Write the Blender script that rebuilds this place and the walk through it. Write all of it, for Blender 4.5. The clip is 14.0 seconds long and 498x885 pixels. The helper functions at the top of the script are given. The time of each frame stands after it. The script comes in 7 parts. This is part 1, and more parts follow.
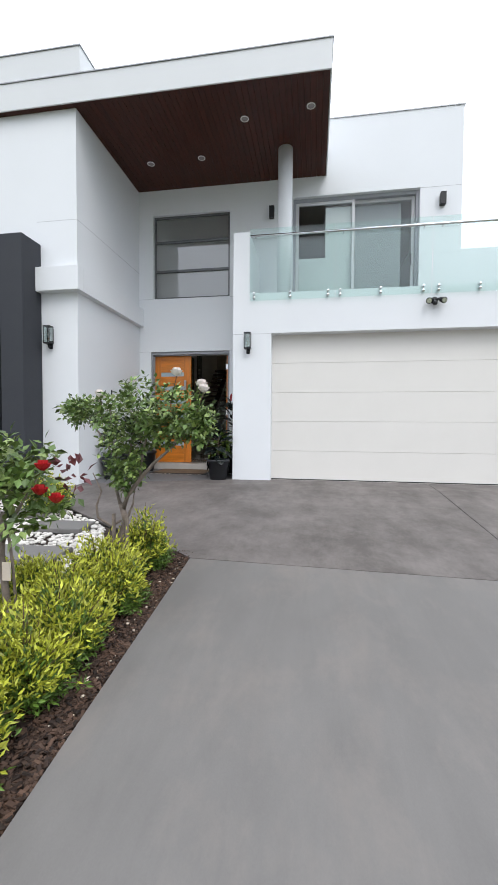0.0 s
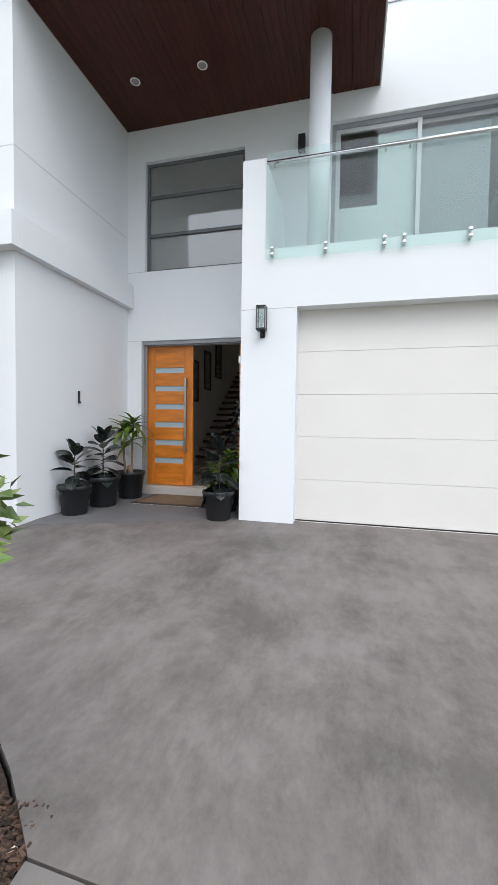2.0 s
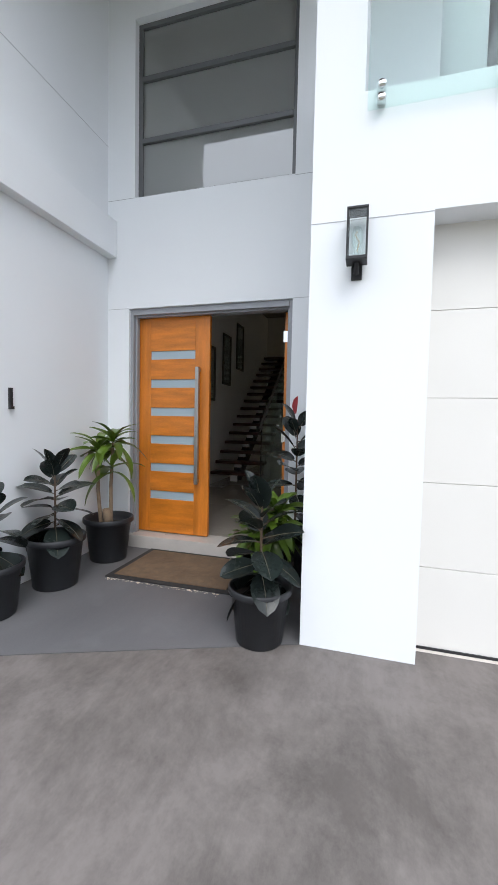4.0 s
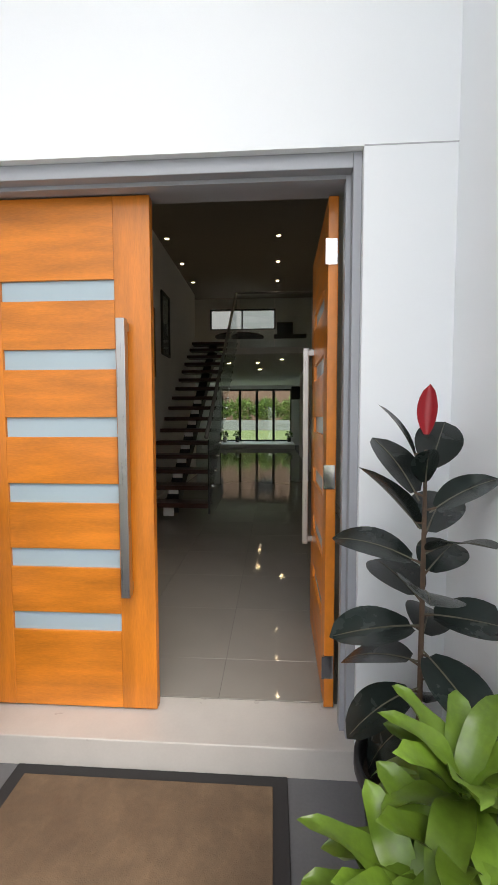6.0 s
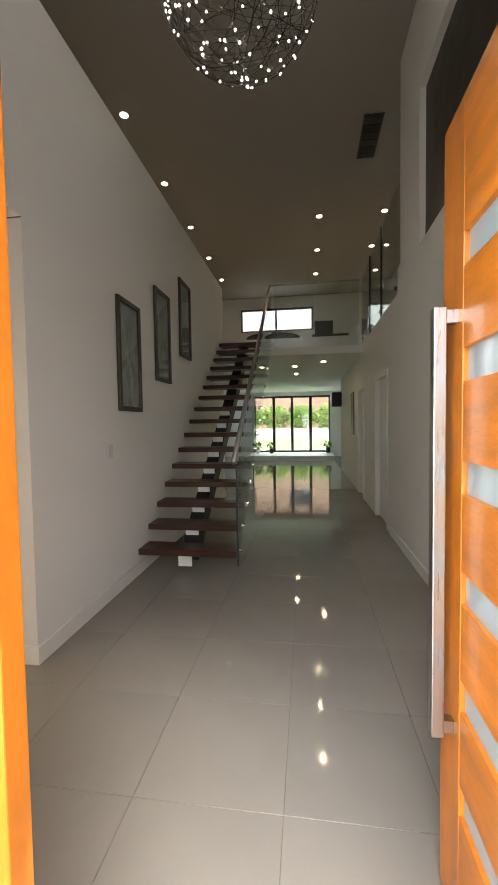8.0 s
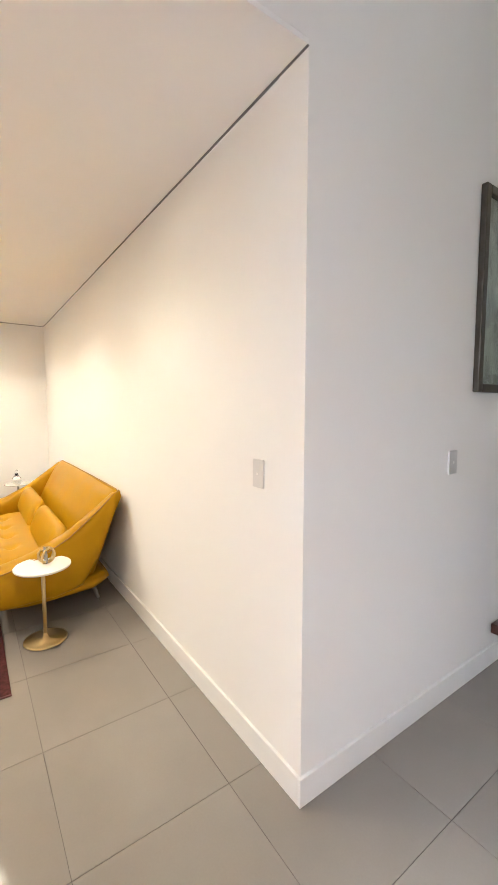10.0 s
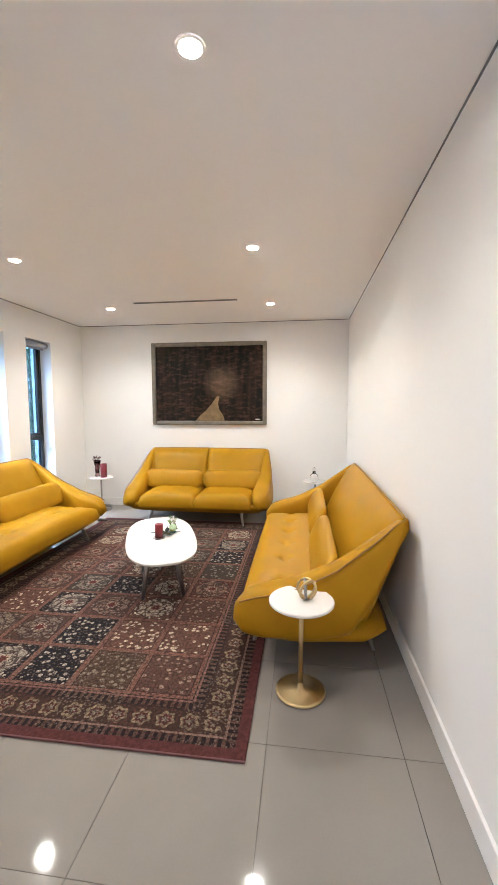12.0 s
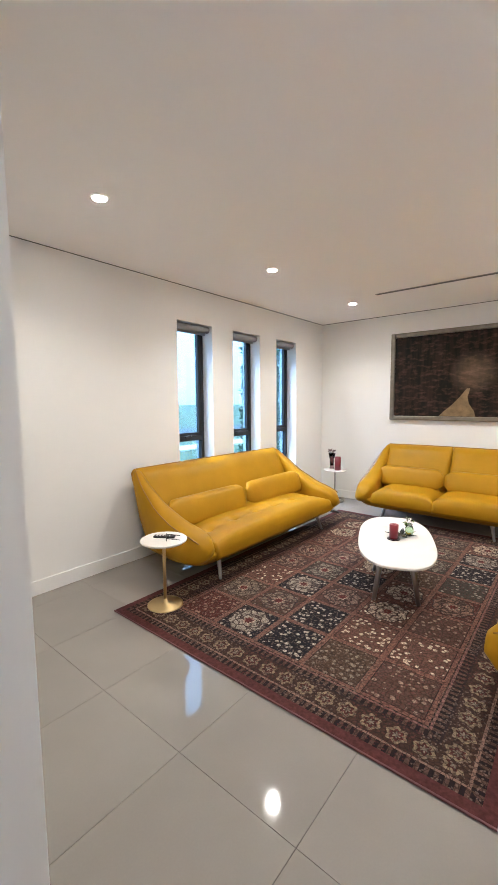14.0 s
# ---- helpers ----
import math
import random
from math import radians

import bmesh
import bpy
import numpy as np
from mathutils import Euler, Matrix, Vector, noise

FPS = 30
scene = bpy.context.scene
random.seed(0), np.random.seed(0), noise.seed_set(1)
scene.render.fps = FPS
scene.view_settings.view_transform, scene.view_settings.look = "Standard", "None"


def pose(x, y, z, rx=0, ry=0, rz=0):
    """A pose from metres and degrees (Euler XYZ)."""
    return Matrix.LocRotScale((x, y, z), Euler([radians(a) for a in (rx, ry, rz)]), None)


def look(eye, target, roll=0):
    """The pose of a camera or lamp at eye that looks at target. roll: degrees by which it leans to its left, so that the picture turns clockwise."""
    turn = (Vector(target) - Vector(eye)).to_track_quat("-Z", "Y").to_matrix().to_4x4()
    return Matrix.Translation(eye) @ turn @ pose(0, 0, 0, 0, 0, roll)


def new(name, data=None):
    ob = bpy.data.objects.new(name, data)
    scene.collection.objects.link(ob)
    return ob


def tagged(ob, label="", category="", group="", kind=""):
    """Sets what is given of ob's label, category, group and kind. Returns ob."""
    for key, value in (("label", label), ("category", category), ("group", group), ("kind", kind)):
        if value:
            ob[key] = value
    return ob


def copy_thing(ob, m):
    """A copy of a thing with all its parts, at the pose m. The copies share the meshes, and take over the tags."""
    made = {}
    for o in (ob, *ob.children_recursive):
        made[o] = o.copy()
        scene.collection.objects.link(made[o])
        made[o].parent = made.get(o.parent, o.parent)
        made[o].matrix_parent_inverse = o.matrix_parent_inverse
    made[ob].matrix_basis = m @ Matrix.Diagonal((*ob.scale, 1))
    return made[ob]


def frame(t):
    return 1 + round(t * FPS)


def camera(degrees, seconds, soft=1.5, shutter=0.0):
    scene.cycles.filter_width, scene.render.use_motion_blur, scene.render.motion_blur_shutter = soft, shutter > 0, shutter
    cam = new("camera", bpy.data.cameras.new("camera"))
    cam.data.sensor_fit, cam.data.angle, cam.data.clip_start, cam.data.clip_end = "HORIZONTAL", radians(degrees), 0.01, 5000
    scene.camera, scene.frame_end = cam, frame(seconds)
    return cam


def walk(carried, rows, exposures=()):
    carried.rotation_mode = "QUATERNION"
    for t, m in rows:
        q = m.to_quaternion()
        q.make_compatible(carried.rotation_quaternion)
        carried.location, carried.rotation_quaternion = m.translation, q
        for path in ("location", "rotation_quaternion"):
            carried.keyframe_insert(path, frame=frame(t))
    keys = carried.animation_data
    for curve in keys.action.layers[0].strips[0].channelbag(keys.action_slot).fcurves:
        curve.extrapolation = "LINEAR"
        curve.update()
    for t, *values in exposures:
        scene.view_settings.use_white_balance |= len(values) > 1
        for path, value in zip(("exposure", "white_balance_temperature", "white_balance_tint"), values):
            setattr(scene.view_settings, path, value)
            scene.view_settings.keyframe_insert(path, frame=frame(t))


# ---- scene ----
cam = camera(63.4, 14.0, soft=1.1)
PATH = [
    (0, (2.687, -8.438, 0.806), (2.368, -6.466, 0.728), 0.4),
    (0.5, (2.602, -7.931, 0.805), (2.261, -5.962, 0.734), 0.1),
    (1, (2.598, -7.333, 0.847), (2.222, -5.37, 0.773), 0.1),
    (1.5, (2.656, -6.735, 0.929), (2.222, -4.784, 0.853), 0.3),
    (2, (2.597, -6.15, 1.027), (2.099, -4.215, 0.946), 0.8),
    (2.5, (2.491, -5.553, 1.094), (1.933, -3.634, 1.012), 1.4),
    (2.7, (2.387, -5.294, 1.101), (1.8, -3.384, 1.015), 1.5),
    (4.8, (1.091, -2.988, 1.336), (0.626, -1.047, 1.209), 0.4),
    (5, (0.965, -2.772, 1.329), (0.557, -0.819, 1.197), 0.2),
    (5.5, (0.73, -2.24, 1.351), (0.48, -0.26, 1.212), 0.0),
    (6, (0.544, -1.642, 1.385), (0.422, 0.35, 1.258), -0.1),
    (6.5, (0.431, -1.14, 1.407), (0.389, 0.857, 1.297), -0.1),
    (7, (0.405, -0.819, 1.434), (0.382, 1.178, 1.342), 0.1),
    (7.2, (0.401, -0.744, 1.447), (0.361, 1.253, 1.357), -0.2),
    (9.3, (0.1, 0.632, 1.528), (-1.075, 2.246, 1.404), -0.2),
    (9.5, (0.01, 0.741, 1.526), (-1.33, 2.221, 1.404), -0.1),
    (10, (-0.233, 0.973, 1.543), (-1.867, 2.115, 1.376), 0.0),
    (10.5, (-0.452, 1.133, 1.544), (-2.27, 1.946, 1.359), 0.3),
    (11, (-0.729, 1.209, 1.551), (-2.674, 1.639, 1.376), 0.1),
    (11.5, (-0.928, 1.253, 1.532), (-2.92, 1.309, 1.354), -0.2),
    (12, (-1.054, 1.329, 1.538), (-3.029, 1.069, 1.359), -0.1),
    (12.5, (-1.109, 1.341, 1.54), (-3.003, 0.727, 1.354), -0.4),
    (13, (-1.128, 1.311, 1.54), (-2.898, 0.402, 1.344), -0.5),
    (13.5, (-1.116, 1.265, 1.532), (-2.749, 0.128, 1.334), -0.5),
    (14, (-1.097, 1.249, 1.528), (-2.631, -0.018, 1.33), -0.4),
]
EXPOSURES = [(0.0, 0.0, 6500, 10), (1.5, 0.1, 6500, 10), (2.5, 0.25, 6450, 10), (5.0, 0.6, 6400, 10), (6.0, 1.05, 6950, 10), (7.2, 1.95, 6900, 10), (9.3, 4.1, 6600, 11), (10.4, 4.0, 5700, 11), (11.4, 3.75, 5300, 12), (12.0, 3.75, 5200, 12), (14.0, 3.6, 5150, 12)]
walk(cam, [(t, look(eye, target, roll)) for t, eye, target, roll in PATH], EXPOSURES)

# ---- light ----
SUN_EL, SUN_AZ = 53.0, 151.0
world = bpy.data.worlds.new("overcast")
scene.world = world
world.use_nodes = True
wn, wl = world.node_tree.nodes, world.node_tree.links
wn.clear()
w_out, w_bg = wn.new("ShaderNodeOutputWorld"), wn.new("ShaderNodeBackground")
sky = wn.new("ShaderNodeTexSky")
sky.sky_type, sky.sun_disc = "NISHITA", False
sky.sun_elevation, sky.sun_rotation = radians(SUN_EL), radians(SUN_AZ)
cover = wn.new("ShaderNodeMix")
cover.data_type = "RGBA"
cover.inputs[0].default_value = 0.9
w_co, w_sep = wn.new("ShaderNodeTexCoord"), wn.new("ShaderNodeSeparateXYZ")
w_map = wn.new("ShaderNodeMapRange")
w_map.inputs[1].default_value, w_map.inputs[2].default_value = -0.05, 1.0
w_map.inputs[3].default_value, w_map.inputs[4].default_value = 6.0, 21.5
w_cloud = wn.new("ShaderNodeTexNoise")
w_cloud.inputs["Scale"].default_value, w_cloud.inputs["Detail"].default_value = 1.6, 4
w_cm = wn.new("ShaderNodeMapRange")
w_cm.inputs[1].default_value, w_cm.inputs[2].default_value = 0.3, 0.7
w_cm.inputs[3].default_value, w_cm.inputs[4].default_value = 0.92, 1.06
w_mul = wn.new("ShaderNodeMath")
w_mul.operation = "MULTIPLY"
w_tint = wn.new("ShaderNodeMix")
w_tint.data_type, w_tint.blend_type = "RGBA", "MULTIPLY"
w_tint.inputs[0].default_value = 1.0
w_tint.inputs[7].default_value = (0.93, 0.98, 1.07, 1)
wl.new(w_co.outputs["Generated"], w_sep.inputs[0])
wl.new(w_co.outputs["Generated"], w_cloud.inputs["Vector"])
wl.new(w_sep.outputs["Z"], w_map.inputs[0])
wl.new(w_cloud.outputs[0], w_cm.inputs[0])
wl.new(w_map.outputs[0], w_mul.inputs[0])
wl.new(w_cm.outputs[0], w_mul.inputs[1])
wl.new(w_mul.outputs[0], w_tint.inputs[6])
wl.new(sky.outputs[0], cover.inputs[6])
wl.new(w_tint.outputs[2], cover.inputs[7])
wl.new(cover.outputs[2], w_bg.inputs[0])
w_bg.inputs[1].default_value = 0.12
wl.new(w_bg.outputs[0], w_out.inputs[0])

sun_data = bpy.data.lights.new("sun", "SUN")
sun_data.energy, sun_data.angle, sun_data.color = 1.1, radians(30), (1.0, 0.97, 0.93)
sun = new("sun", sun_data)
sun.matrix_world = look((8.5, -13.5, 20), (1.5, -1.0, 1.0))


def downlight_lamp(x, y, z, watts, color, spread=1.9):
    d = bpy.data.lights.new("downlight_lamp", "SPOT")
    d.energy, d.color, d.spot_size, d.spot_blend, d.shadow_soft_size = watts, color, spread, 0.9, 0.04
    ob = new("downlight_lamp", d)
    ob.location = (x, y, z)
    return ob


WARM, NEUTRAL = (1.0, 0.835, 0.605), (1.0, 0.80, 0.55)
LOUNGE_Z, HALL_Z, UPPER_Z = 2.756, 5.59, 3.2
LOUNGE_LIGHTS = [(x, y) for x in (-2.5, -4.25, -5.96) for y in (0.94, -1.06)]
for x, y in LOUNGE_LIGHTS:
    downlight_lamp(x, y, LOUNGE_Z - 0.03, 4.6 if x > -3 else 8.0, WARM, 2.45)
HALL_LIGHTS = [(-1.98, y) for y in (4.94, 6.48, 8.03, 9.6, 11.14)] + [(0.65, y) for y in (8.03, 9.6, 11.14)] + [(1.9, 8.03), (1.9, 9.6)]
for x, y in HALL_LIGHTS[:3] + HALL_LIGHTS[5:7]:
    downlight_lamp(x, y, HALL_Z - 0.03, 1.3, NEUTRAL, 2.4)
# daylight of the sky through the open half of the front door
door_sky = bpy.data.lights.new("door_daylight", "AREA")
door_sky.shape, door_sky.size, door_sky.size_y, door_sky.energy, door_sky.color = "RECTANGLE", 0.7, 2.1, 1.7, (1.0, 0.985, 0.96)
new("door_daylight", door_sky).matrix_world = look((0.36, 0.27, 1.2), (0.20, 2.0, 0.8))


# ---- materials ----
def material(name, color, rough=0.6, metal=0.0, vary=0.12, scale=6.0, fine=90.0, bump=0.15, stretch=(1, 1, 1), stain=None, stain_at=(0.5, 0.72),
             stain_scale=1.5, sheen=0.0, coat=0.0, per_object=0.0, per_island=0.0, spec=0.5, depth=0.004, rough_vary=0.12, stain_rough=0.5, turned=0.0, streak=0.0):
    """A surface with variation at two scales, optional stains, and fine relief."""
    m = bpy.data.materials.new(name)
    m.use_nodes = True
    n, l = m.node_tree.nodes, m.node_tree.links
    b = n["Principled BSDF"]
    co, mp = n.new("ShaderNodeTexCoord"), n.new("ShaderNodeMapping")
    mp.inputs["Scale"].default_value = stretch
    mp.inputs["Rotation"].default_value = (0, 0, radians(turned))
    l.new(co.outputs["Object"], mp.inputs[0])
    big, small = n.new("ShaderNodeTexNoise"), n.new("ShaderNodeTexNoise")
    for tex, s, d in ((big, scale, 5), (small, fine, 3)):
        tex.inputs["Scale"].default_value, tex.inputs["Detail"].default_value = s, d
        l.new(mp.outputs[0], tex.inputs["Vector"])
    add = n.new("ShaderNodeMath")
    add.operation = "MULTIPLY_ADD"
    l.new(small.outputs[0], add.inputs[0])
    add.inputs[1].default_value = 0.35
    l.new(big.outputs[0], add.inputs[2])
    rng = n.new("ShaderNodeMapRange")
    rng.inputs[1].default_value, rng.inputs[2].default_value = 0.4, 0.95
    rng.inputs[3].default_value, rng.inputs[4].default_value = 1 - vary, 1 + vary
    l.new(add.outputs[0], rng.inputs[0])
    mul = n.new("ShaderNodeVectorMath")
    mul.operation = "SCALE"
    mul.inputs[0].default_value = color[:3]
    l.new(rng.outputs[0], mul.inputs["Scale"])
    last = mul.outputs[0]
    if stain:
        st = n.new("ShaderNodeTexNoise")
        st.inputs["Scale"].default_value, st.inputs["Detail"].default_value, st.inputs["Distortion"].default_value = stain_scale, 8, 0.15
        st.inputs["Roughness"].default_value = stain_rough
        l.new(mp.outputs[0], st.inputs["Vector"])
        sr = n.new("ShaderNodeMapRange")
        sr.inputs[1].default_value, sr.inputs[2].default_value = stain_at
        l.new(st.outputs[0], sr.inputs[0])
        mx = n.new("ShaderNodeMix")
        mx.data_type = "RGBA"
        l.new(sr.outputs[0], mx.inputs[0])
        l.new(last, mx.inputs[6])
        mx.inputs[7].default_value = (*stain, 1)
        last = mx.outputs[2]
    if streak:
        sm, sn, sg, sx = n.new("ShaderNodeMapping"), n.new("ShaderNodeTexNoise"), n.new("ShaderNodeMapRange"), n.new("ShaderNodeVectorMath")
        sm.inputs["Scale"].default_value, sm.inputs["Rotation"].default_value = (5.5, 0.9, 1), (0, 0, radians(turned * 0.4))
        sn.inputs["Scale"].default_value, sn.inputs["Detail"].default_value, sn.inputs["Roughness"].default_value, sn.inputs["Distortion"].default_value = 1.3, 9, 0.72, 0.6
        l.new(co.outputs["Object"], sm.inputs[0])
        l.new(sm.outputs[0], sn.inputs["Vector"])
        sg.inputs[1].default_value, sg.inputs[2].default_value, sg.inputs[3].default_value, sg.inputs[4].default_value = 0.32, 0.68, 1 - streak, 1 + streak * 0.7
        l.new(sn.outputs[0], sg.inputs[0])
        sx.operation = "SCALE"
        l.new(last, sx.inputs[0])
        l.new(sg.outputs[0], sx.inputs["Scale"])
        last = sx.outputs[0]
    if per_object or per_island:
        src = n.new("ShaderNodeObjectInfo").outputs["Random"] if per_object else n.new("ShaderNodeNewGeometry").outputs["Random Per Island"]
        amount = per_object or per_island
        pr = n.new("ShaderNodeMapRange")
        pr.inputs[3].default_value, pr.inputs[4].default_value = 1 - amount, 1 + amount
        l.new(src, pr.inputs[0])
        m2 = n.new("ShaderNodeVectorMath")
        m2.operation = "SCALE"
        l.new(last, m2.inputs[0])
        l.new(pr.outputs[0], m2.inputs["Scale"])
        last = m2.outputs[0]
    l.new(last, b.inputs["Base Color"])
    rr = n.new("ShaderNodeMapRange")
    rr.inputs[1].default_value, rr.inputs[2].default_value = 0.3, 0.7
    rr.inputs[3].default_value, rr.inputs[4].default_value = rough * (1 - rough_vary), min(1, rough * (1 + rough_vary))
    l.new(big.outputs[0], rr.inputs[0])
    l.new(rr.outputs[0], b.inputs["Roughness"])
    b.inputs["Metallic"].default_value = metal
    b.inputs["Specular IOR Level"].default_value = spec
    b.inputs["Coat Weight"].default_value = coat
    b.inputs["Coat Roughness"].default_value = 0.12
    b.inputs["Sheen Weight"].default_value = sheen
    if bump:
        bp = n.new("ShaderNodeBump")
        bp.inputs["Strength"].default_value, bp.inputs["Distance"].default_value = bump, depth
        l.new(add.outputs[0], bp.inputs["Height"])
        l.new(bp.outputs[0], b.inputs["Normal"])
    return m


def pane_gloss(n, l, least=0.045):
    """How much a pane mirrors: little face on, all at a grazing angle, alike from both sides."""
    lw, pw, ma = n.new("ShaderNodeLayerWeight"), n.new("ShaderNodeMath"), n.new("ShaderNodeMath")
    lw.inputs[0].default_value = 0.5
    pw.operation, ma.operation = "POWER", "MULTIPLY_ADD"
    l.new(lw.outputs["Facing"], pw.inputs[0])
    pw.inputs[1].default_value = 5.0
    l.new(pw.outputs[0], ma.inputs[0])
    ma.inputs[1].default_value, ma.inputs[2].default_value = 0.95, least
    return ma


def glass(name, color=(1, 1, 1), rough=0.0, ior=1.45, thin=True, cloudy=0.0):
    """A pane: clear or frosted, mixed with a little reflection."""
    m = bpy.data.materials.new(name)
    m.use_nodes = True
    n, l = m.node_tree.nodes, m.node_tree.links
    b = n["Principled BSDF"]
    b.inputs["Base Color"].default_value = (*color, 1)
    b.inputs["Roughness"].default_value = rough
    b.inputs["IOR"].default_value = ior
    b.inputs["Transmission Weight"].default_value = 1.0 - cloudy
    if thin:
        tr, mx = n.new("ShaderNodeBsdfTransparent"), n.new("ShaderNodeMixShader")
        gl = n.new("ShaderNodeBsdfGlossy")
        gl.inputs["Roughness"].default_value = 0.02
        fr = pane_gloss(n, l)
        tr.inputs[0].default_value = (*color, 1)
        l.new(fr.outputs[0], mx.inputs[0])
        l.new(tr.outputs[0], mx.inputs[1])
        l.new(gl.outputs[0], mx.inputs[2])
        l.new(mx.outputs[0], n["Material Output"].inputs[0])
    return m


def glow(name, color, strength):
    m = bpy.data.materials.new(name)
    m.use_nodes = True
    b = m.node_tree.nodes["Principled BSDF"]
    b.inputs["Base Color"].default_value = (*color, 1)
    b.inputs["Emission Color"].default_value = (*color, 1)
    b.inputs["Emission Strength"].default_value = strength
    return m


M_RENDER = material("white_render", (0.78, 0.80, 0.82), 0.85, vary=0.02, scale=0.9, fine=220, bump=0.25, depth=0.002)
M_FASCIA = material("white_fascia_paint", (0.68, 0.695, 0.70), 0.55, vary=0.02, scale=1.2, fine=60, bump=0.04)
M_CAP = material("grey_metal_capping", (0.35, 0.36, 0.37), 0.4, metal=0.6)
M_PLASTER = material("white_plaster_paint", (0.82, 0.81, 0.79), 0.75, vary=0.012, scale=1.0, fine=160, bump=0.06, depth=0.0015)
# darker copy of the ceiling paint: the high hall's dimness is in its colour
M_CEIL_SHADED = material("shade_toned_hall_ceiling", (0.36, 0.33, 0.295), 0.85, vary=0.012, scale=0.8, fine=120, bump=0.05, depth=0.001)
M_CEIL = material("ceiling_paint", (0.86, 0.85, 0.84), 0.85, vary=0.012, scale=0.8, fine=120, bump=0.05, depth=0.001)
M_TRIM = material("gloss_white_trim", (0.83, 0.82, 0.80), 0.35, vary=0.015, bump=0.03)
M_SEAL = material("grey_sealant", (0.42, 0.43, 0.44), 0.8, vary=0.06)
M_GAP = material("gap_shade_and_soffit_backing", (0.16, 0.158, 0.155), 0.8, vary=0.05)
M_CHAR = material("charcoal_render", (0.035, 0.038, 0.046), 0.8, vary=0.10, scale=2, fine=140, bump=0.25)
M_ALU = material("charcoal_aluminium", (0.13, 0.135, 0.14), 0.45, metal=0.3, vary=0.05, bump=0.02)
M_JAMB = material("grey_painted_frame", (0.31, 0.32, 0.345), 0.5, vary=0.05, scale=3, bump=0.05)
M_BLACK = material("black_powdercoat", (0.02, 0.02, 0.022), 0.45, metal=0.2, vary=0.08, bump=0.03)
M_SOFFIT = material("red_brown_timber_lining", (0.058, 0.016, 0.010), 0.45, vary=0.35, scale=3.0, fine=40, stretch=(9, 0.8, 1), bump=0.10, per_island=0.10, spec=0.25)
M_DOOR = material("orange_stained_timber", (0.59, 0.182, 0.014), 0.42, vary=0.32, scale=2.2, fine=30, stretch=(1.2, 1, 7), bump=0.08, coat=0.25)
M_DOOR_V = material("orange_stained_timber_upright", (0.58, 0.178, 0.014), 0.42, vary=0.28, scale=2.2, fine=30, stretch=(7, 1, 0.8), bump=0.08, coat=0.25)
M_STEEL = material("brushed_steel", (0.42, 0.41, 0.40), 0.3, metal=1.0, vary=0.06, scale=8, fine=200, stretch=(30, 30, 0.6), bump=0.03)
M_CHROME = material("polished_chrome", (0.78, 0.79, 0.8), 0.12, metal=1.0, vary=0.03, bump=0)
M_CONC = material("dark_coloured_concrete", (0.153, 0.145, 0.137), 0.62, vary=0.10, scale=5.0, fine=170, bump=0.3, stain=(0.192, 0.173, 0.158), stain_at=(0.48, 0.74), stain_scale=2.6, stretch=(1, 0.6, 1), spec=0.4, stain_rough=0.72, turned=-12, depth=0.003, streak=0.06)
M_CONC_W = material("worn_coloured_concrete", (0.096, 0.084, 0.077), 0.62, vary=0.20, scale=5.5, fine=60, bump=0.35, stain=(0.172, 0.153, 0.143), stain_at=(0.39, 0.60), stain_scale=1.5, stretch=(1.0, 0.72, 1), spec=0.4, stain_rough=0.76, turned=24, depth=0.003, streak=0.12)
M_CONC_P = material("charcoal_porch_concrete", (0.122, 0.120, 0.124), 0.6, vary=0.16, scale=1.6, fine=90, bump=0.22, stain=(0.14, 0.14, 0.145), stain_at=(0.55, 0.78), stain_scale=3.0, spec=0.4, streak=0.04)
M_JOINT = material("dark_joint_grit", (0.03, 0.028, 0.026), 0.95, vary=0.3)
M_THRESH = material("cream_concrete_threshold", (0.62, 0.57, 0.52), 0.7, vary=0.12, stain=(0.42, 0.34, 0.28), stain_at=(0.6, 0.75), stain_scale=6)
M_PANEL = material("cream_garage_panel", (0.74, 0.72, 0.68), 0.5, vary=0.02, scale=2, fine=110, bump=0.1, depth=0.002)
M_TILE = material("polished_porcelain_tile", (0.268, 0.246, 0.22), 0.06, vary=0.05, scale=2.5, fine=120, bump=0.004, per_object=0.03, spec=0.55, rough_vary=0.25)
M_GROUT = material("brown_grey_grout", (0.17, 0.156, 0.14), 0.9, vary=0.1)
M_TREAD = material("dark_red_timber_tread", (0.050, 0.014, 0.009), 0.32, vary=0.12, scale=3, fine=14, stretch=(1, 8, 1), bump=0.01, coat=0.3)
M_STRING = material("black_steel_stringer", (0.018, 0.017, 0.018), 0.45, metal=0.3)
M_LEATHER = material("mustard_leather", (0.375, 0.195, 0.0003), 0.40, vary=0.10, scale=5, fine=260, bump=0.22, depth=0.0015, spec=0.14)
M_SEAM = material("dark_mustard_piping", (0.26, 0.125, 0.01), 0.5, vary=0.1)
M_MARBLE = material("white_marble_top", (0.80, 0.77, 0.73), 0.16, vary=0.03, scale=4, bump=0.01, stain=(0.62, 0.55, 0.48), stain_at=(0.55, 0.8), stain_scale=3.5)
M_BRASS = material("brushed_brass", (0.56, 0.43, 0.21), 0.42, metal=1.0, vary=0.08, scale=8, fine=180, bump=0.03)
M_PEWTER = material("pewter_metal", (0.32, 0.31, 0.30), 0.35, metal=1.0, vary=0.08)
M_FRAME = material("antique_silver_frame", (0.22, 0.20, 0.16), 0.4, metal=0.7, vary=0.25, scale=14, fine=90, bump=0.2)
M_FRAME_D = material("dark_bronze_frame", (0.075, 0.066, 0.055), 0.4, metal=0.5, vary=0.2, scale=14, bump=0.15)
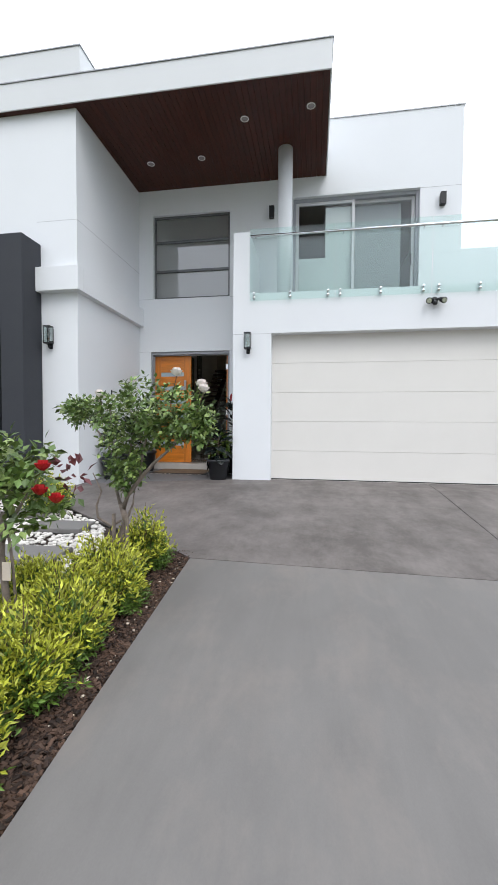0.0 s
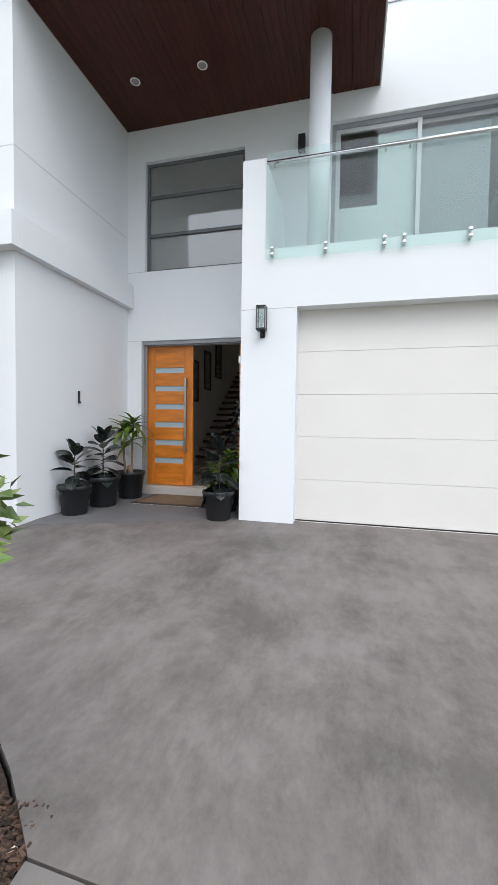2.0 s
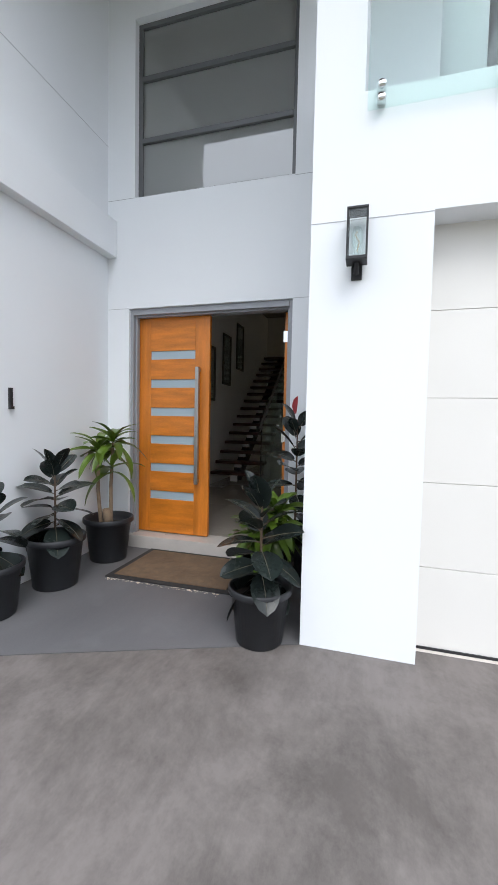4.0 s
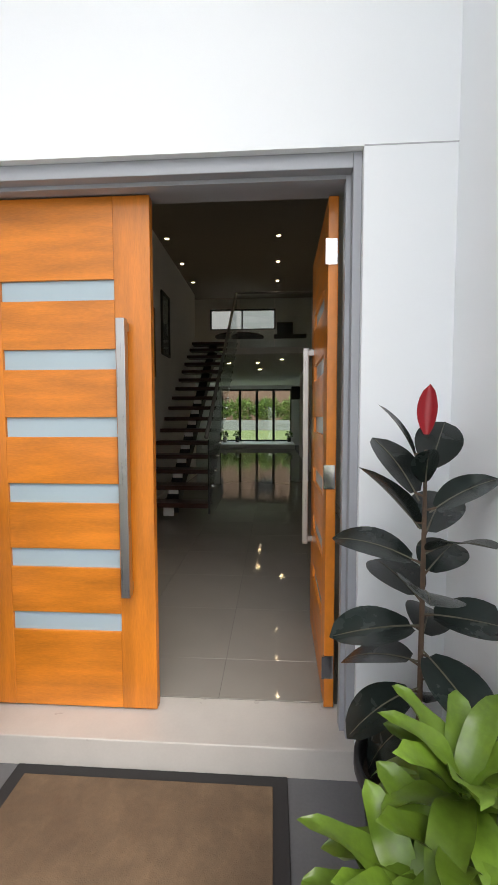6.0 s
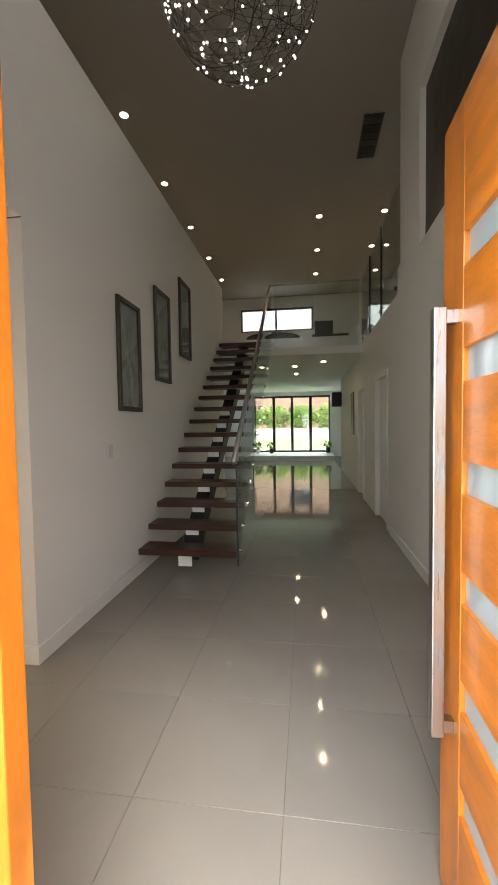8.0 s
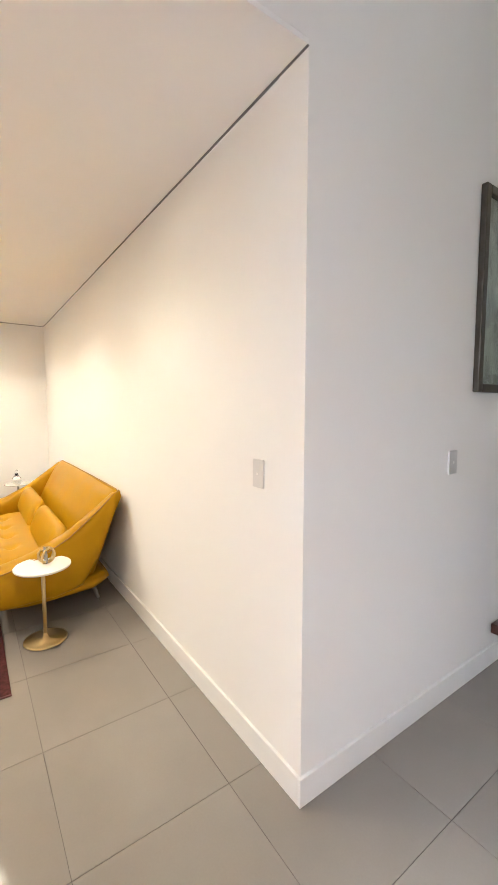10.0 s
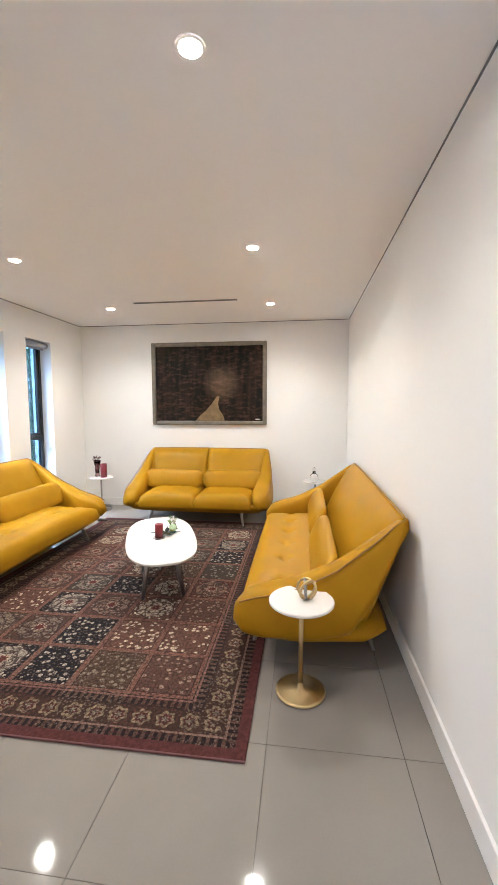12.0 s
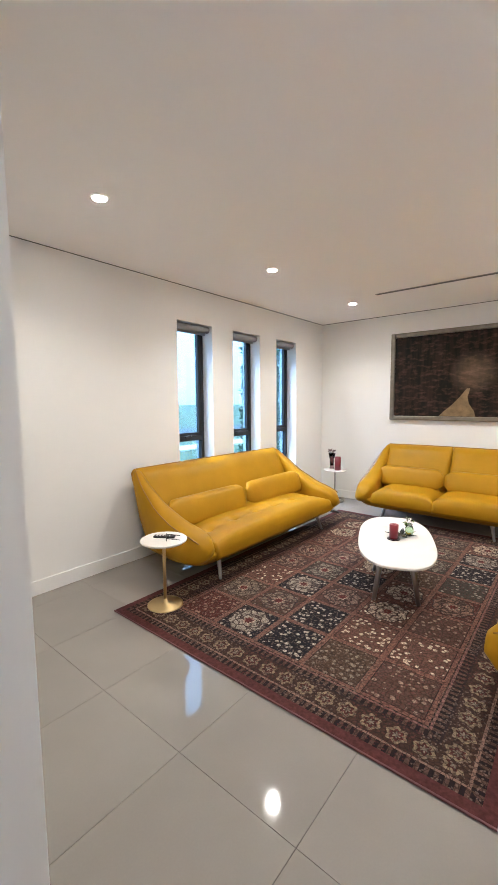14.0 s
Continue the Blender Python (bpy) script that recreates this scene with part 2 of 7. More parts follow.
M_BLIND = material("grey_roller_blind", (0.30, 0.30, 0.31), 0.8, vary=0.06, fine=300)
M_SWITCH = material("satin_silver_switch_plate", (0.66, 0.655, 0.65), 0.4, metal=0.3, vary=0.03, bump=0)
M_POT = material("black_plastic_pot", (0.018, 0.019, 0.022), 0.5, vary=0.2, scale=8, fine=120, bump=0.1, stain=(0.05, 0.05, 0.052), stain_at=(0.6, 0.8))
M_SOIL = material("dark_potting_soil", (0.035, 0.024, 0.018), 0.95, vary=0.5, scale=22, fine=120, bump=0.9, depth=0.02)
M_RUBBER = material("dark_rubber_plant_leaf", (0.015, 0.021, 0.019), 0.27, vary=0.25, scale=7, fine=60, bump=0.06, per_object=0.35, spec=0.38)
M_RUBBER_RED = material("red_new_leaf", (0.30, 0.015, 0.022), 0.4, vary=0.2)
M_VEIN = material("pale_leaf_rib", (0.10, 0.09, 0.06), 0.5)
M_LAWN = material("bright_back_lawn", (0.17, 0.20, 0.06), 0.8, vary=0.25, scale=5, fine=60, bump=0.4, depth=0.02)
M_SASH = material("pale_grey_sash", (0.55, 0.56, 0.57), 0.45, vary=0.03)
M_WIRE = material("dark_bronze_wire", (0.06, 0.055, 0.05), 0.35, metal=0.8)
M_DRAC = material("lime_striped_leaf", (0.10, 0.17, 0.018), 0.36, vary=0.45, scale=4, fine=60, stretch=(1, 1, 1), bump=0.06, per_object=0.35)
M_CANE = material("tan_plant_cane", (0.22, 0.155, 0.10), 0.85, vary=0.3, scale=18, bump=0.4)
M_STEM = material("brown_stem", (0.09, 0.055, 0.035), 0.8, vary=0.3, scale=20, bump=0.3)
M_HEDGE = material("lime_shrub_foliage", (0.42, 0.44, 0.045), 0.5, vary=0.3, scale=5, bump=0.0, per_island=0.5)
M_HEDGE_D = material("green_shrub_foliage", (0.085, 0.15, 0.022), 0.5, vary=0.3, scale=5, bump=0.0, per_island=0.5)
M_HEDGE_B = material("yellow_green_hedge", (0.16, 0.23, 0.04), 0.5, vary=0.3, scale=5, bump=0.0, per_island=0.6)
M_ROSELEAF = material("green_rose_leaf", (0.085, 0.145, 0.03), 0.42, vary=0.3, scale=6, bump=0.0, per_island=0.45)
M_ROSELEAF_L = material("light_green_rose_leaf", (0.20, 0.27, 0.075), 0.45, vary=0.3, scale=6, bump=0.0, per_island=0.45)
M_ROSELEAF_R = material("burgundy_young_leaf", (0.12, 0.03, 0.035), 0.45, vary=0.3, bump=0.0, per_island=0.3)
M_BARK = material("grey_brown_bark", (0.19, 0.155, 0.13), 0.9, vary=0.35, scale=24, fine=120, bump=0.6, depth=0.006)
M_PETAL_W = material("white_rose_petal", (0.82, 0.76, 0.72), 0.6, vary=0.06, bump=0)
M_PETAL_R = material("red_rose_petal", (0.42, 0.008, 0.012), 0.55, vary=0.3, bump=0)
M_MULCH = material("brown_bark_mulch", (0.035, 0.022, 0.017), 0.95, vary=0.5, scale=16, fine=80, bump=1.0, depth=0.03)
M_CHIP = material("bark_chip", (0.062, 0.035, 0.023), 0.9, vary=0.2, per_island=0.8, bump=0.1)
M_PEBBLE = material("white_pebble", (0.60, 0.57, 0.53), 0.7, vary=0.1, per_island=0.3, bump=0.1)
M_PAVER = material("grey_stepping_stone", (0.165, 0.157, 0.15), 0.8, vary=0.12, scale=4, bump=0.3)
M_GRASS = material("garden_grass", (0.07, 0.085, 0.03), 0.8, vary=0.4, scale=9, fine=120, bump=0.8, depth=0.02)
M_BLADE = material("grass_blade", (0.11, 0.15, 0.035), 0.6, vary=0.2, per_island=0.5, bump=0)
M_ROAD = material("street_asphalt", (0.06, 0.06, 0.06), 0.9, vary=0.2, fine=140, bump=0.4)
M_MAT = material("tan_coir_mat", (0.145, 0.094, 0.055), 0.98, vary=0.3, scale=14, fine=240, bump=0.9, depth=0.006, stain=(0.095, 0.060, 0.036), stain_at=(0.46, 0.72), stain_scale=3.5, stain_rough=0.7)
M_MATEDGE = material("black_rubber_mat_edge", (0.022, 0.02, 0.02), 0.8, vary=0.3, fine=200, bump=0.4)
M_FROST = material("frosted_pale_blue_glass", (0.36, 0.45, 0.50), 0.22, vary=0.02, bump=0.02, spec=0.6)
M_BLIND_W = material("pale_window_blind", (0.62, 0.64, 0.64), 0.8, vary=0.05, scale=3)
M_BRICK_FAR = material("far_brick", (0.30, 0.17, 0.12), 0.9, vary=0.3, scale=3, fine=20)
M_STONE_FAR = material("retaining_wall_stone", (0.34, 0.33, 0.31), 0.9, vary=0.25, scale=4, bump=0.4, per_island=0.2)
M_ROOF_FAR = material("grey_roof_tile", (0.16, 0.16, 0.17), 0.8, vary=0.2)
M_CONIFER = material("dark_conifer_foliage", (0.05, 0.10, 0.045), 0.6, vary=0.3, bump=0, per_island=0.4)
M_FURN = material("dark_furniture_and_room_shade", (0.03, 0.024, 0.02), 0.4, vary=0.2)
M_SPOUT = material("pale_lamp_filament", (0.55, 0.40, 0.25), 0.4)
M_CREAM = material("cream_candle_label", (0.7, 0.6, 0.5), 0.6)
M_WAX = material("dark_red_candle_wax", (0.16, 0.008, 0.014), 0.45, vary=0.1, bump=0.02)
M_PURPLE = material("purple_grey_flower", (0.13, 0.07, 0.08), 0.8, vary=0.3)
G_CLEAR = glass("clear_pane", (0.93, 0.965, 0.96))
G_BAL = glass("pale_green_balustrade_glass", (0.90, 0.965, 0.95))
G_WINDOW = glass("tinted_window_pane", (0.70, 0.76, 0.76))
G_BLUE = glass("blue_tinted_window_pane", (0.35, 0.45, 0.51))
G_SHADE = glass("smoky_grey_window_pane", (0.45, 0.45, 0.43))
G_FROSTED = bpy.data.materials.new("grey_frosted_pane")
G_FROSTED.use_nodes = True
fn_, fl_ = G_FROSTED.node_tree.nodes, G_FROSTED.node_tree.links
f_tr, f_di, f_gl, f_m1, f_m2 = (fn_.new(k) for k in ("ShaderNodeBsdfTranslucent", "ShaderNodeBsdfDiffuse", "ShaderNodeBsdfGlossy", "ShaderNodeMixShader", "ShaderNodeMixShader"))
f_fr = pane_gloss(fn_, fl_, 0.2)
f_tr.inputs[0].default_value, f_di.inputs[0].default_value = (0.9, 0.92, 0.92, 1), (0.45, 0.48, 0.48, 1)
f_gl.inputs["Roughness"].default_value, f_m1.inputs[0].default_value = 0.03, 0.25
for a_, b_ in ((f_tr.outputs[0], f_m1.inputs[1]), (f_di.outputs[0], f_m1.inputs[2]), (f_fr.outputs[0], f_m2.inputs[0]), (f_m1.outputs[0], f_m2.inputs[1]), (f_gl.outputs[0], f_m2.inputs[2]), (f_m2.outputs[0], fn_["Material Output"].inputs[0])):
    fl_.new(a_, b_)
G_OBJECT = glass("clear_glassware", (0.95, 0.96, 0.96), thin=False)
G_ROSE = glass("smoky_pink_glassware", (0.55, 0.35, 0.36), thin=False)
G_GREEN = glass("green_glassware", (0.45, 0.62, 0.40), thin=False)
E_WARM = glow("warm_downlight_lens", (1.0, 0.83, 0.58), 40.0)
E_NEUT = glow("neutral_downlight_lens", (1.0, 0.80, 0.48), 14.0)
E_SPARK = glow("tiny_chandelier_bulb", (1.0, 0.93, 0.82), 5.0)


# ---- building blocks ----
def part(name, bm, mat, parent=None, label="", smooth=False, m=None):
    """Links a bmesh as one mesh object under a thing or a part."""
    me = bpy.data.meshes.new(name)
    bm.normal_update()
    bm.to_mesh(me)
    bm.free()
    for mm in (mat if isinstance(mat, (list, tuple)) else [mat]):
        me.materials.append(mm)
    if smooth:
        me.shade_smooth()
    ob = new(name, me)
    ob.parent = parent
    if m is not None:
        ob.matrix_basis = m
    if label:
        ob["label"] = label
    return ob


def shared(name, me, parent, m, label=""):
    ob = new(name, me)
    ob.parent = parent
    ob.matrix_basis = m
    if label:
        ob["label"] = label
    return ob


def mesh_of(name, bm, mat, smooth=False):
    me = bpy.data.meshes.new(name)
    bm.normal_update()
    bm.to_mesh(me)
    bm.free()
    me.materials.append(mat)
    if smooth:
        me.shade_smooth()
    return me


def thing(name, x, y, z, label, category, group="", rz=0.0, kind=""):
    e = new(name)
    e.empty_display_size = 0.1
    e.matrix_basis = pose(x, y, z, 0, 0, rz)
    return tagged(e, label, category, group, kind)


def add_box(bm, x0, x1, y0, y1, z0, z1, bevel=0.0, seg=2):
    vs = [bm.verts.new((x, y, z)) for x in (x0, x1) for y in (y0, y1) for z in (z0, z1)]
    fs = [bm.faces.new([vs[i] for i in f]) for f in ((0, 1, 3, 2), (4, 6, 7, 5), (0, 4, 5, 1), (2, 3, 7, 6), (0, 2, 6, 4), (1, 5, 7, 3))]
    if bevel:
        es = list({e for f in fs for e in f.edges})
        bmesh.ops.bevel(bm, geom=es, offset=bevel, segments=seg, profile=0.5, affect="EDGES")
    return bm


def box(*a, bevel=0.0, seg=2):
    return add_box(bmesh.new(), *a, bevel=bevel, seg=seg)


def boxes(rows, bevel=0.0):
    bm = bmesh.new()
    for r in rows:
        add_box(bm, *r, bevel=bevel)
    return bm


def structure(name, rows, mat, bevel=0.0, label="", category=""):
    return tagged(part(name, boxes(rows, bevel), mat), label, category, kind="structure")


def add_tube(bm, pts, radii, sides=10, cap=True):
    """A tapered round bar through the points."""
    pts = [Vector(p) for p in pts]
    if not isinstance(radii, (list, tuple)):
        radii = [radii] * len(pts)
    rings, up = [], Vector((0.13, 0.31, 0.94))
    for i, p in enumerate(pts):
        d = (pts[min(i + 1, len(pts) - 1)] - pts[max(i - 1, 0)]).normalized()
        a = d.cross(up if abs(d.dot(up)) < 0.95 else Vector((1, 0, 0))).normalized()
        b = d.cross(a)
        rings.append([bm.verts.new(p + radii[i] * (math.cos(2 * math.pi * k / sides) * a + math.sin(2 * math.pi * k / sides) * b)) for k in range(sides)])
    for r, s in zip(rings, rings[1:]):
        for k in range(sides):
            bm.faces.new((r[k], r[(k + 1) % sides], s[(k + 1) % sides], s[k]))
    if cap:
        bm.faces.new(rings[0][::-1])
        bm.faces.new(rings[-1])
    return bm


def tube(pts, radii, sides=10, cap=True):
    return add_tube(bmesh.new(), pts, radii, sides, cap)


def lathe(profile, sides=28, cap=True):
    """A turned body from (radius, height) pairs."""
    bm = bmesh.new()
    rings = [[bm.verts.new((r * math.cos(2 * math.pi * k / sides), r * math.sin(2 * math.pi * k / sides), z)) for k in range(sides)] for r, z in profile]
    for r, s in zip(rings, rings[1:]):
        for k in range(sides):
            bm.faces.new((r[k], r[(k + 1) % sides], s[(k + 1) % sides], s[k]))
    if cap:
        bm.faces.new(rings[0][::-1])
        bm.faces.new(rings[-1])
    return bm


def scatter(name, verts, faces, matrices, mat, parent=None, label=""):
    """Many copies of one small shape, joined into one mesh."""
    verts = np.array(verts, float)
    ms = np.array([np.array(m) for m in matrices])
    allv = (np.einsum("nij,kj->nki", ms[:, :3, :3], verts) + ms[:, None, :3, 3]).reshape(-1, 3)
    k = len(verts)
    me = bpy.data.meshes.new(name)
    me.from_pydata(allv.tolist(), [], [tuple(i + n * k for i in f) for n in range(len(ms)) for f in faces])
    me.materials.append(mat)
    ob = new(name, me)
    ob.parent = parent
    if label:
        ob["label"] = label
    return ob


def turn_of(direction, spin=0.0, scale=1.0, at=(0, 0, 0)):
    """A pose whose local +y runs along direction."""
    q = Vector(direction).to_track_quat("Y", "Z")
    return Matrix.Translation(at) @ q.to_matrix().to_4x4() @ pose(0, 0, 0, 0, spin, 0) @ Matrix.Scale(scale, 4)


def ground_z(y):
    return float(np.interp(y, [-60, -14, -8.5, -5.1, -2.0, 0.5], [-1.1, -0.95, -0.56, -0.31, -0.145, -0.13]))


def slab(points, mat, name, parent=None, lift=0.0, thick=0.1, kind="", label=""):
    """A paved sheet with thickness that follows the fall of the ground."""
    bm = bmesh.new()
    bm.faces.new([bm.verts.new((x, y, 0)) for x, y in points])
    for y in (-14, -8.5, -5.1, -2.0):
        bmesh.ops.bisect_plane(bm, geom=bm.verts[:] + bm.edges[:] + bm.faces[:], plane_co=(0, y, 0), plane_no=(0, 1, 0))
    top = bm.faces[:]
    low = bmesh.ops.extrude_face_region(bm, geom=top)
    moved = {v for v in low["geom"] if isinstance(v, bmesh.types.BMVert)}
    for v in bm.verts:
        v.co.z = ground_z(v.co.y) + lift - (thick if v not in moved else 0)
    bmesh.ops.recalc_face_normals(bm, faces=bm.faces[:])
    ob = part(name, bm, mat, parent, label)
    if kind:
        ob["kind"] = kind
    return ob

# ---- ground ----
ground = tagged(new("ground"), kind="structure")
base = bmesh.new()
ys = [-400, -60, -14, -8.5, -5.1, -2.0, 0.5]
rows = [[base.verts.new((x, y, ground_z(y) - 0.12)) for x in (-400, -30, -8, 0, 8, 30, 400)] for y in ys]
for r, s in zip(rows, rows[1:]):
    for a, b_, c, d in zip(r, r[1:], s[1:], s):
        base.faces.new((a, b_, c, d))
lawn = part("lawn", base, M_GRASS, ground)
back = bmesh.new()
strips = [[back.verts.new((x, y, z)) for x in (-400, 400)] for y, z in ((18.2, 0.08), (30, 0.33), (60, 0.4), (400, 0.4))]
for p_, q_ in zip(strips, strips[1:]):
    back.faces.new((p_[0], p_[1], q_[1], q_[0]))
part("back_lawn", back, M_LAWN, ground)
G = 0.005
driveway = tagged(new("driveway"), kind="structure")
slab([(1.655, -5.165 - G), (1.74, -7.4), (1.98, -14), (4.43, -14), (4.43, -5.25 - G)], M_CONC, "driveway_slab", driveway)
slab([(4.43 + 2 * G, -5.25 - G), (4.43 + 2 * G, -14), (9.5, -14), (9.5, -5.4)], M_CONC, "driveway_slab", driveway)
slab([(1.655, -5.165 + G), (4.4, -5.25 + G), (4.58, -1.20), (1.24, -1.20), (1.24, -1.36), (-0.07, -1.885), (-1.14, -2.32), (-1.14, -3.05), (-0.87, -3.2), (-0.41, -3.76), (0.47, -4.37), (1.36, -4.93)], M_CONC_W, "driveway_slab", driveway)
slab([(4.4 + 2 * G, -5.25 + G), (9.5, -5.4 + 2 * G), (9.5, -1.20), (4.58 + 2 * G, -1.20)], M_CONC_W, "driveway_slab", driveway)
slab([(-0.07, -1.885 + 2 * G), (1.24, -1.36 + 2 * G), (1.24, 0.02), (-1.14, 0.02), (-1.14, -2.32 + 2 * G)], M_CONC_P, "porch_slab", driveway)
slab([(-1.2, -14), (9.6, -14), (9.6, 0), (-1.14, 0), (-1.14, -3.05), (-0.87, -3.2), (-0.41, -3.76), (0.47, -4.37), (1.36, -4.93), (1.66, -5.16), (1.98, -14)][1:], M_JOINT, "joint_bed", driveway, lift=-0.02, thick=0.08)
road = slab([(-60, -30), (60, -30), (60, -20), (-60, -20)], M_ROAD, "road", None, lift=-0.06, thick=0.05, kind="structure")
street_path = slab([(-60, -17), (60, -17), (60, -15.2), (-60, -15.2)], M_THRESH, "pavement", None, lift=-0.04, kind="structure")
bed = slab([(-1.8, -7.9), (1.75, -7.9), (1.645, -5.17), (1.35, -4.94), (0.46, -4.38), (-0.42, -3.77), (-0.88, -3.21), (-1.15, -3.06), (-1.15, -2.36), (-6.9, -2.36), (-6.9, -4.2), (-1.8, -5.0)], M_MULCH, "garden_bed", None, lift=-0.03, thick=0.1, kind="structure")

# ---- house outside ----
XW, XR, GY = -1.13, 1.243, -1.355
structure("wall_entry", [(XW - 0.34, -0.87, 0, 0.25, -0.3, 3.56), (0.89, XR + 0.22, 0, 0.25, -0.3, 3.56), (-0.87, 0.89, 0, 0.25, 2.424, 3.56),
                         (XW - 0.34, -0.808, 0, 0.25, 3.56, 5.87), (0.885, 2.2, 0, 0.25, 3.56, 5.87), (-0.808, 0.885, 0, 0.25, 5.33, 5.87)], M_RENDER)
structure("wall_upper", [(XR + 0.22, 2.2, 0.001, 0.25, 3.0, 3.56), (2.2, 4.66, 0, 0.25, 5.475, 6.95), (4.66, 5.42, 0, 0.25, 3.0, 6.95), (2.2, 4.66, 0.001, 0.25, 2.9, 3.12)], M_RENDER)
structure("wall_upper_side", [(5.17, 5.42, 0.25, 13.2, 3.0, 6.95)], M_RENDER)
structure("wall_side_low", [(5.42, 9.6, 0.02, 0.25, 2.9, 4.26), (9.4, 9.6, GY, 0.02, -0.3, 4.26)], M_RENDER)
structure("wall_wing_side", [(XW - 0.34, XW, -2.35, 0, -0.4, 5.87)], M_RENDER)
WIN_L = [(-4.45, -3.93), (-5.33, -4.80), (-6.20, -5.70)]
WZ0, WZ1 = 0.28, 2.39
front = [(-7.2, -1.47, -2.35, -2.06, WZ1, 5.87), (-7.2, -1.47, -2.35, -2.06, -0.4, WZ0), (-3.93, -1.47, -2.35, -2.06, WZ0, WZ1), (-7.2, -6.20, -2.35, -2.06, WZ0, WZ1), (-4.80, -4.45, -2.35, -2.06, WZ0, WZ1), (-5.70, -5.33, -2.35, -2.06, WZ0, WZ1)]
structure("wall_wing_front", front, M_RENDER)
structure("wall_garage_front", [(XR, 1.922, GY, GY + 0.25, -0.4, 3.14), (1.922, 6.85, GY, GY + 0.25, 2.445, 3.14), (6.85, 9.4, GY, GY + 0.25, -0.4, 3.14)], M_RENDER)
structure("wall_pier", [(XR, XR + 0.285, GY, 0, 3.14, 4.205), (XR, XR + 0.22, GY + 0.25, 0, -0.4, 3.14)], M_RENDER)
structure("balcony_floor", [(XR + 0.22, 9.4, GY + 0.25, 0, 2.9, 3.1)], M_PAVER)
band = structure("trim_band", [(-1.845, -1.022, -2.50, -2.351, 2.965, 3.345), (XW + 0.001, -1.022, -2.351, -0.001, 2.965, 3.345)], M_RENDER, bevel=0.004)
structure("fascia", [(-7.4, 2.87, -2.468, -2.446, 5.85, 6.27), (2.848, 2.87, -2.446, 0.0, 5.85, 6.27), (-7.4, 2.846, -2.444, 0.25, 6.1, 6.25)], M_FASCIA, bevel=0.006)
structure("fascia_capping", [(-7.41, 2.885, -2.483, -2.34, 6.27, 6.285), (2.745, 2.885, -2.34, 0.0, 6.27, 6.285)], M_CAP)
structure("parapet", [(-7.2, -1.0, -2.44, 3.0, 6.285, 6.72)], M_FASCIA, bevel=0.005)
structure("parapet_capping", [(-7.21, -0.985, -2.455, 3.01, 6.72, 6.735)], M_CAP)
structure("upper_wall_capping", [(2.86, 5.44, -0.015, 0.27, 6.95, 6.968)], M_CAP)
soffit = bmesh.new()
x_b = np.linspace(-7.2, 2.846, 109)
for i in range(108):
    add_box(soffit, x_b[i] + 0.0012, x_b[i + 1] - 0.0012, -2.444, 0.0, 5.858, 5.876, bevel=0.003, seg=1)
tagged(part("soffit_ceiling", soffit, M_SOFFIT), kind="structure")
structure("soffit_backing", [(-7.2, 2.846, -2.444, 0.0, 5.878, 5.91)], M_GAP)

# control joints in the render
structure("render_joint", [(XW, -0.87, -0.0015, 0.0, 2.423, 2.428), (0.89, XR, -0.0015, 0.0, 2.423, 2.428), (XW, -0.81, -0.0015, 0.0, 3.558, 3.563), (0.885, XR, -0.0015, 0.0, 3.546, 3.551),
                           (-1.84, XW, -2.3515, -2.35, 4.122, 4.127), (XW, XW + 0.0015, -2.35, 0, 4.122, 4.127), (XR, 1.92, GY - 0.0015, GY, 2.434, 2.439), (4.66, 5.42, -0.0015, 0, 5.463, 5.468), (4.7, 5.42, -0.0015, 0, 4.2, 4.205)], M_SEAL)

charcoal = thing("charcoal_pillar", -2.0, -2.58, -0.4, "tall charcoal rendered pillar against the white wall", "pillar", "charcoal pillars")
part("shaft", box(-0.16, 0.23, -0.22, 0.225, 0, 4.155, bevel=0.008), M_CHAR, charcoal)
copy_thing(charcoal, pose(-2.62, -2.58, -0.42))
copy_thing(charcoal, pose(-3.24, -2.58, -0.42))

column = thing("round_column", 2.105, -0.9, 3.1, "round white rendered column on the balcony under the roof", "column")
part("shaft", lathe([(0.132, 0), (0.132, 2.765)], 40), M_RENDER, column, smooth=True)

# garage door
garage = thing("garage_door", 4.38, GY + 0.2, -0.14, "wide cream sectional garage door, closed", "garage door")
gz = [0.012, 0.518, 1.046, 1.563, 2.086, 2.60]
for a, b_ in zip(gz, gz[1:]):
    part("panel", box(-2.46, 2.46, 0, 0.04, a + 0.0012, b_ - 0.0012, bevel=0.0025), M_PANEL, garage)
part("backing", box(-2.46, 2.46, 0.042, 0.06, 0.0, 2.6), M_PANEL, garage)
part("bottom_seal", box(-2.46, 2.46, -0.01, 0.04, 0.0, 0.014), M_BLACK, garage)
thresh = structure("garage_threshold", [(1.922, 6.85, GY - 0.03, GY + 0.24, -0.30, -0.142)], M_THRESH, bevel=0.006)

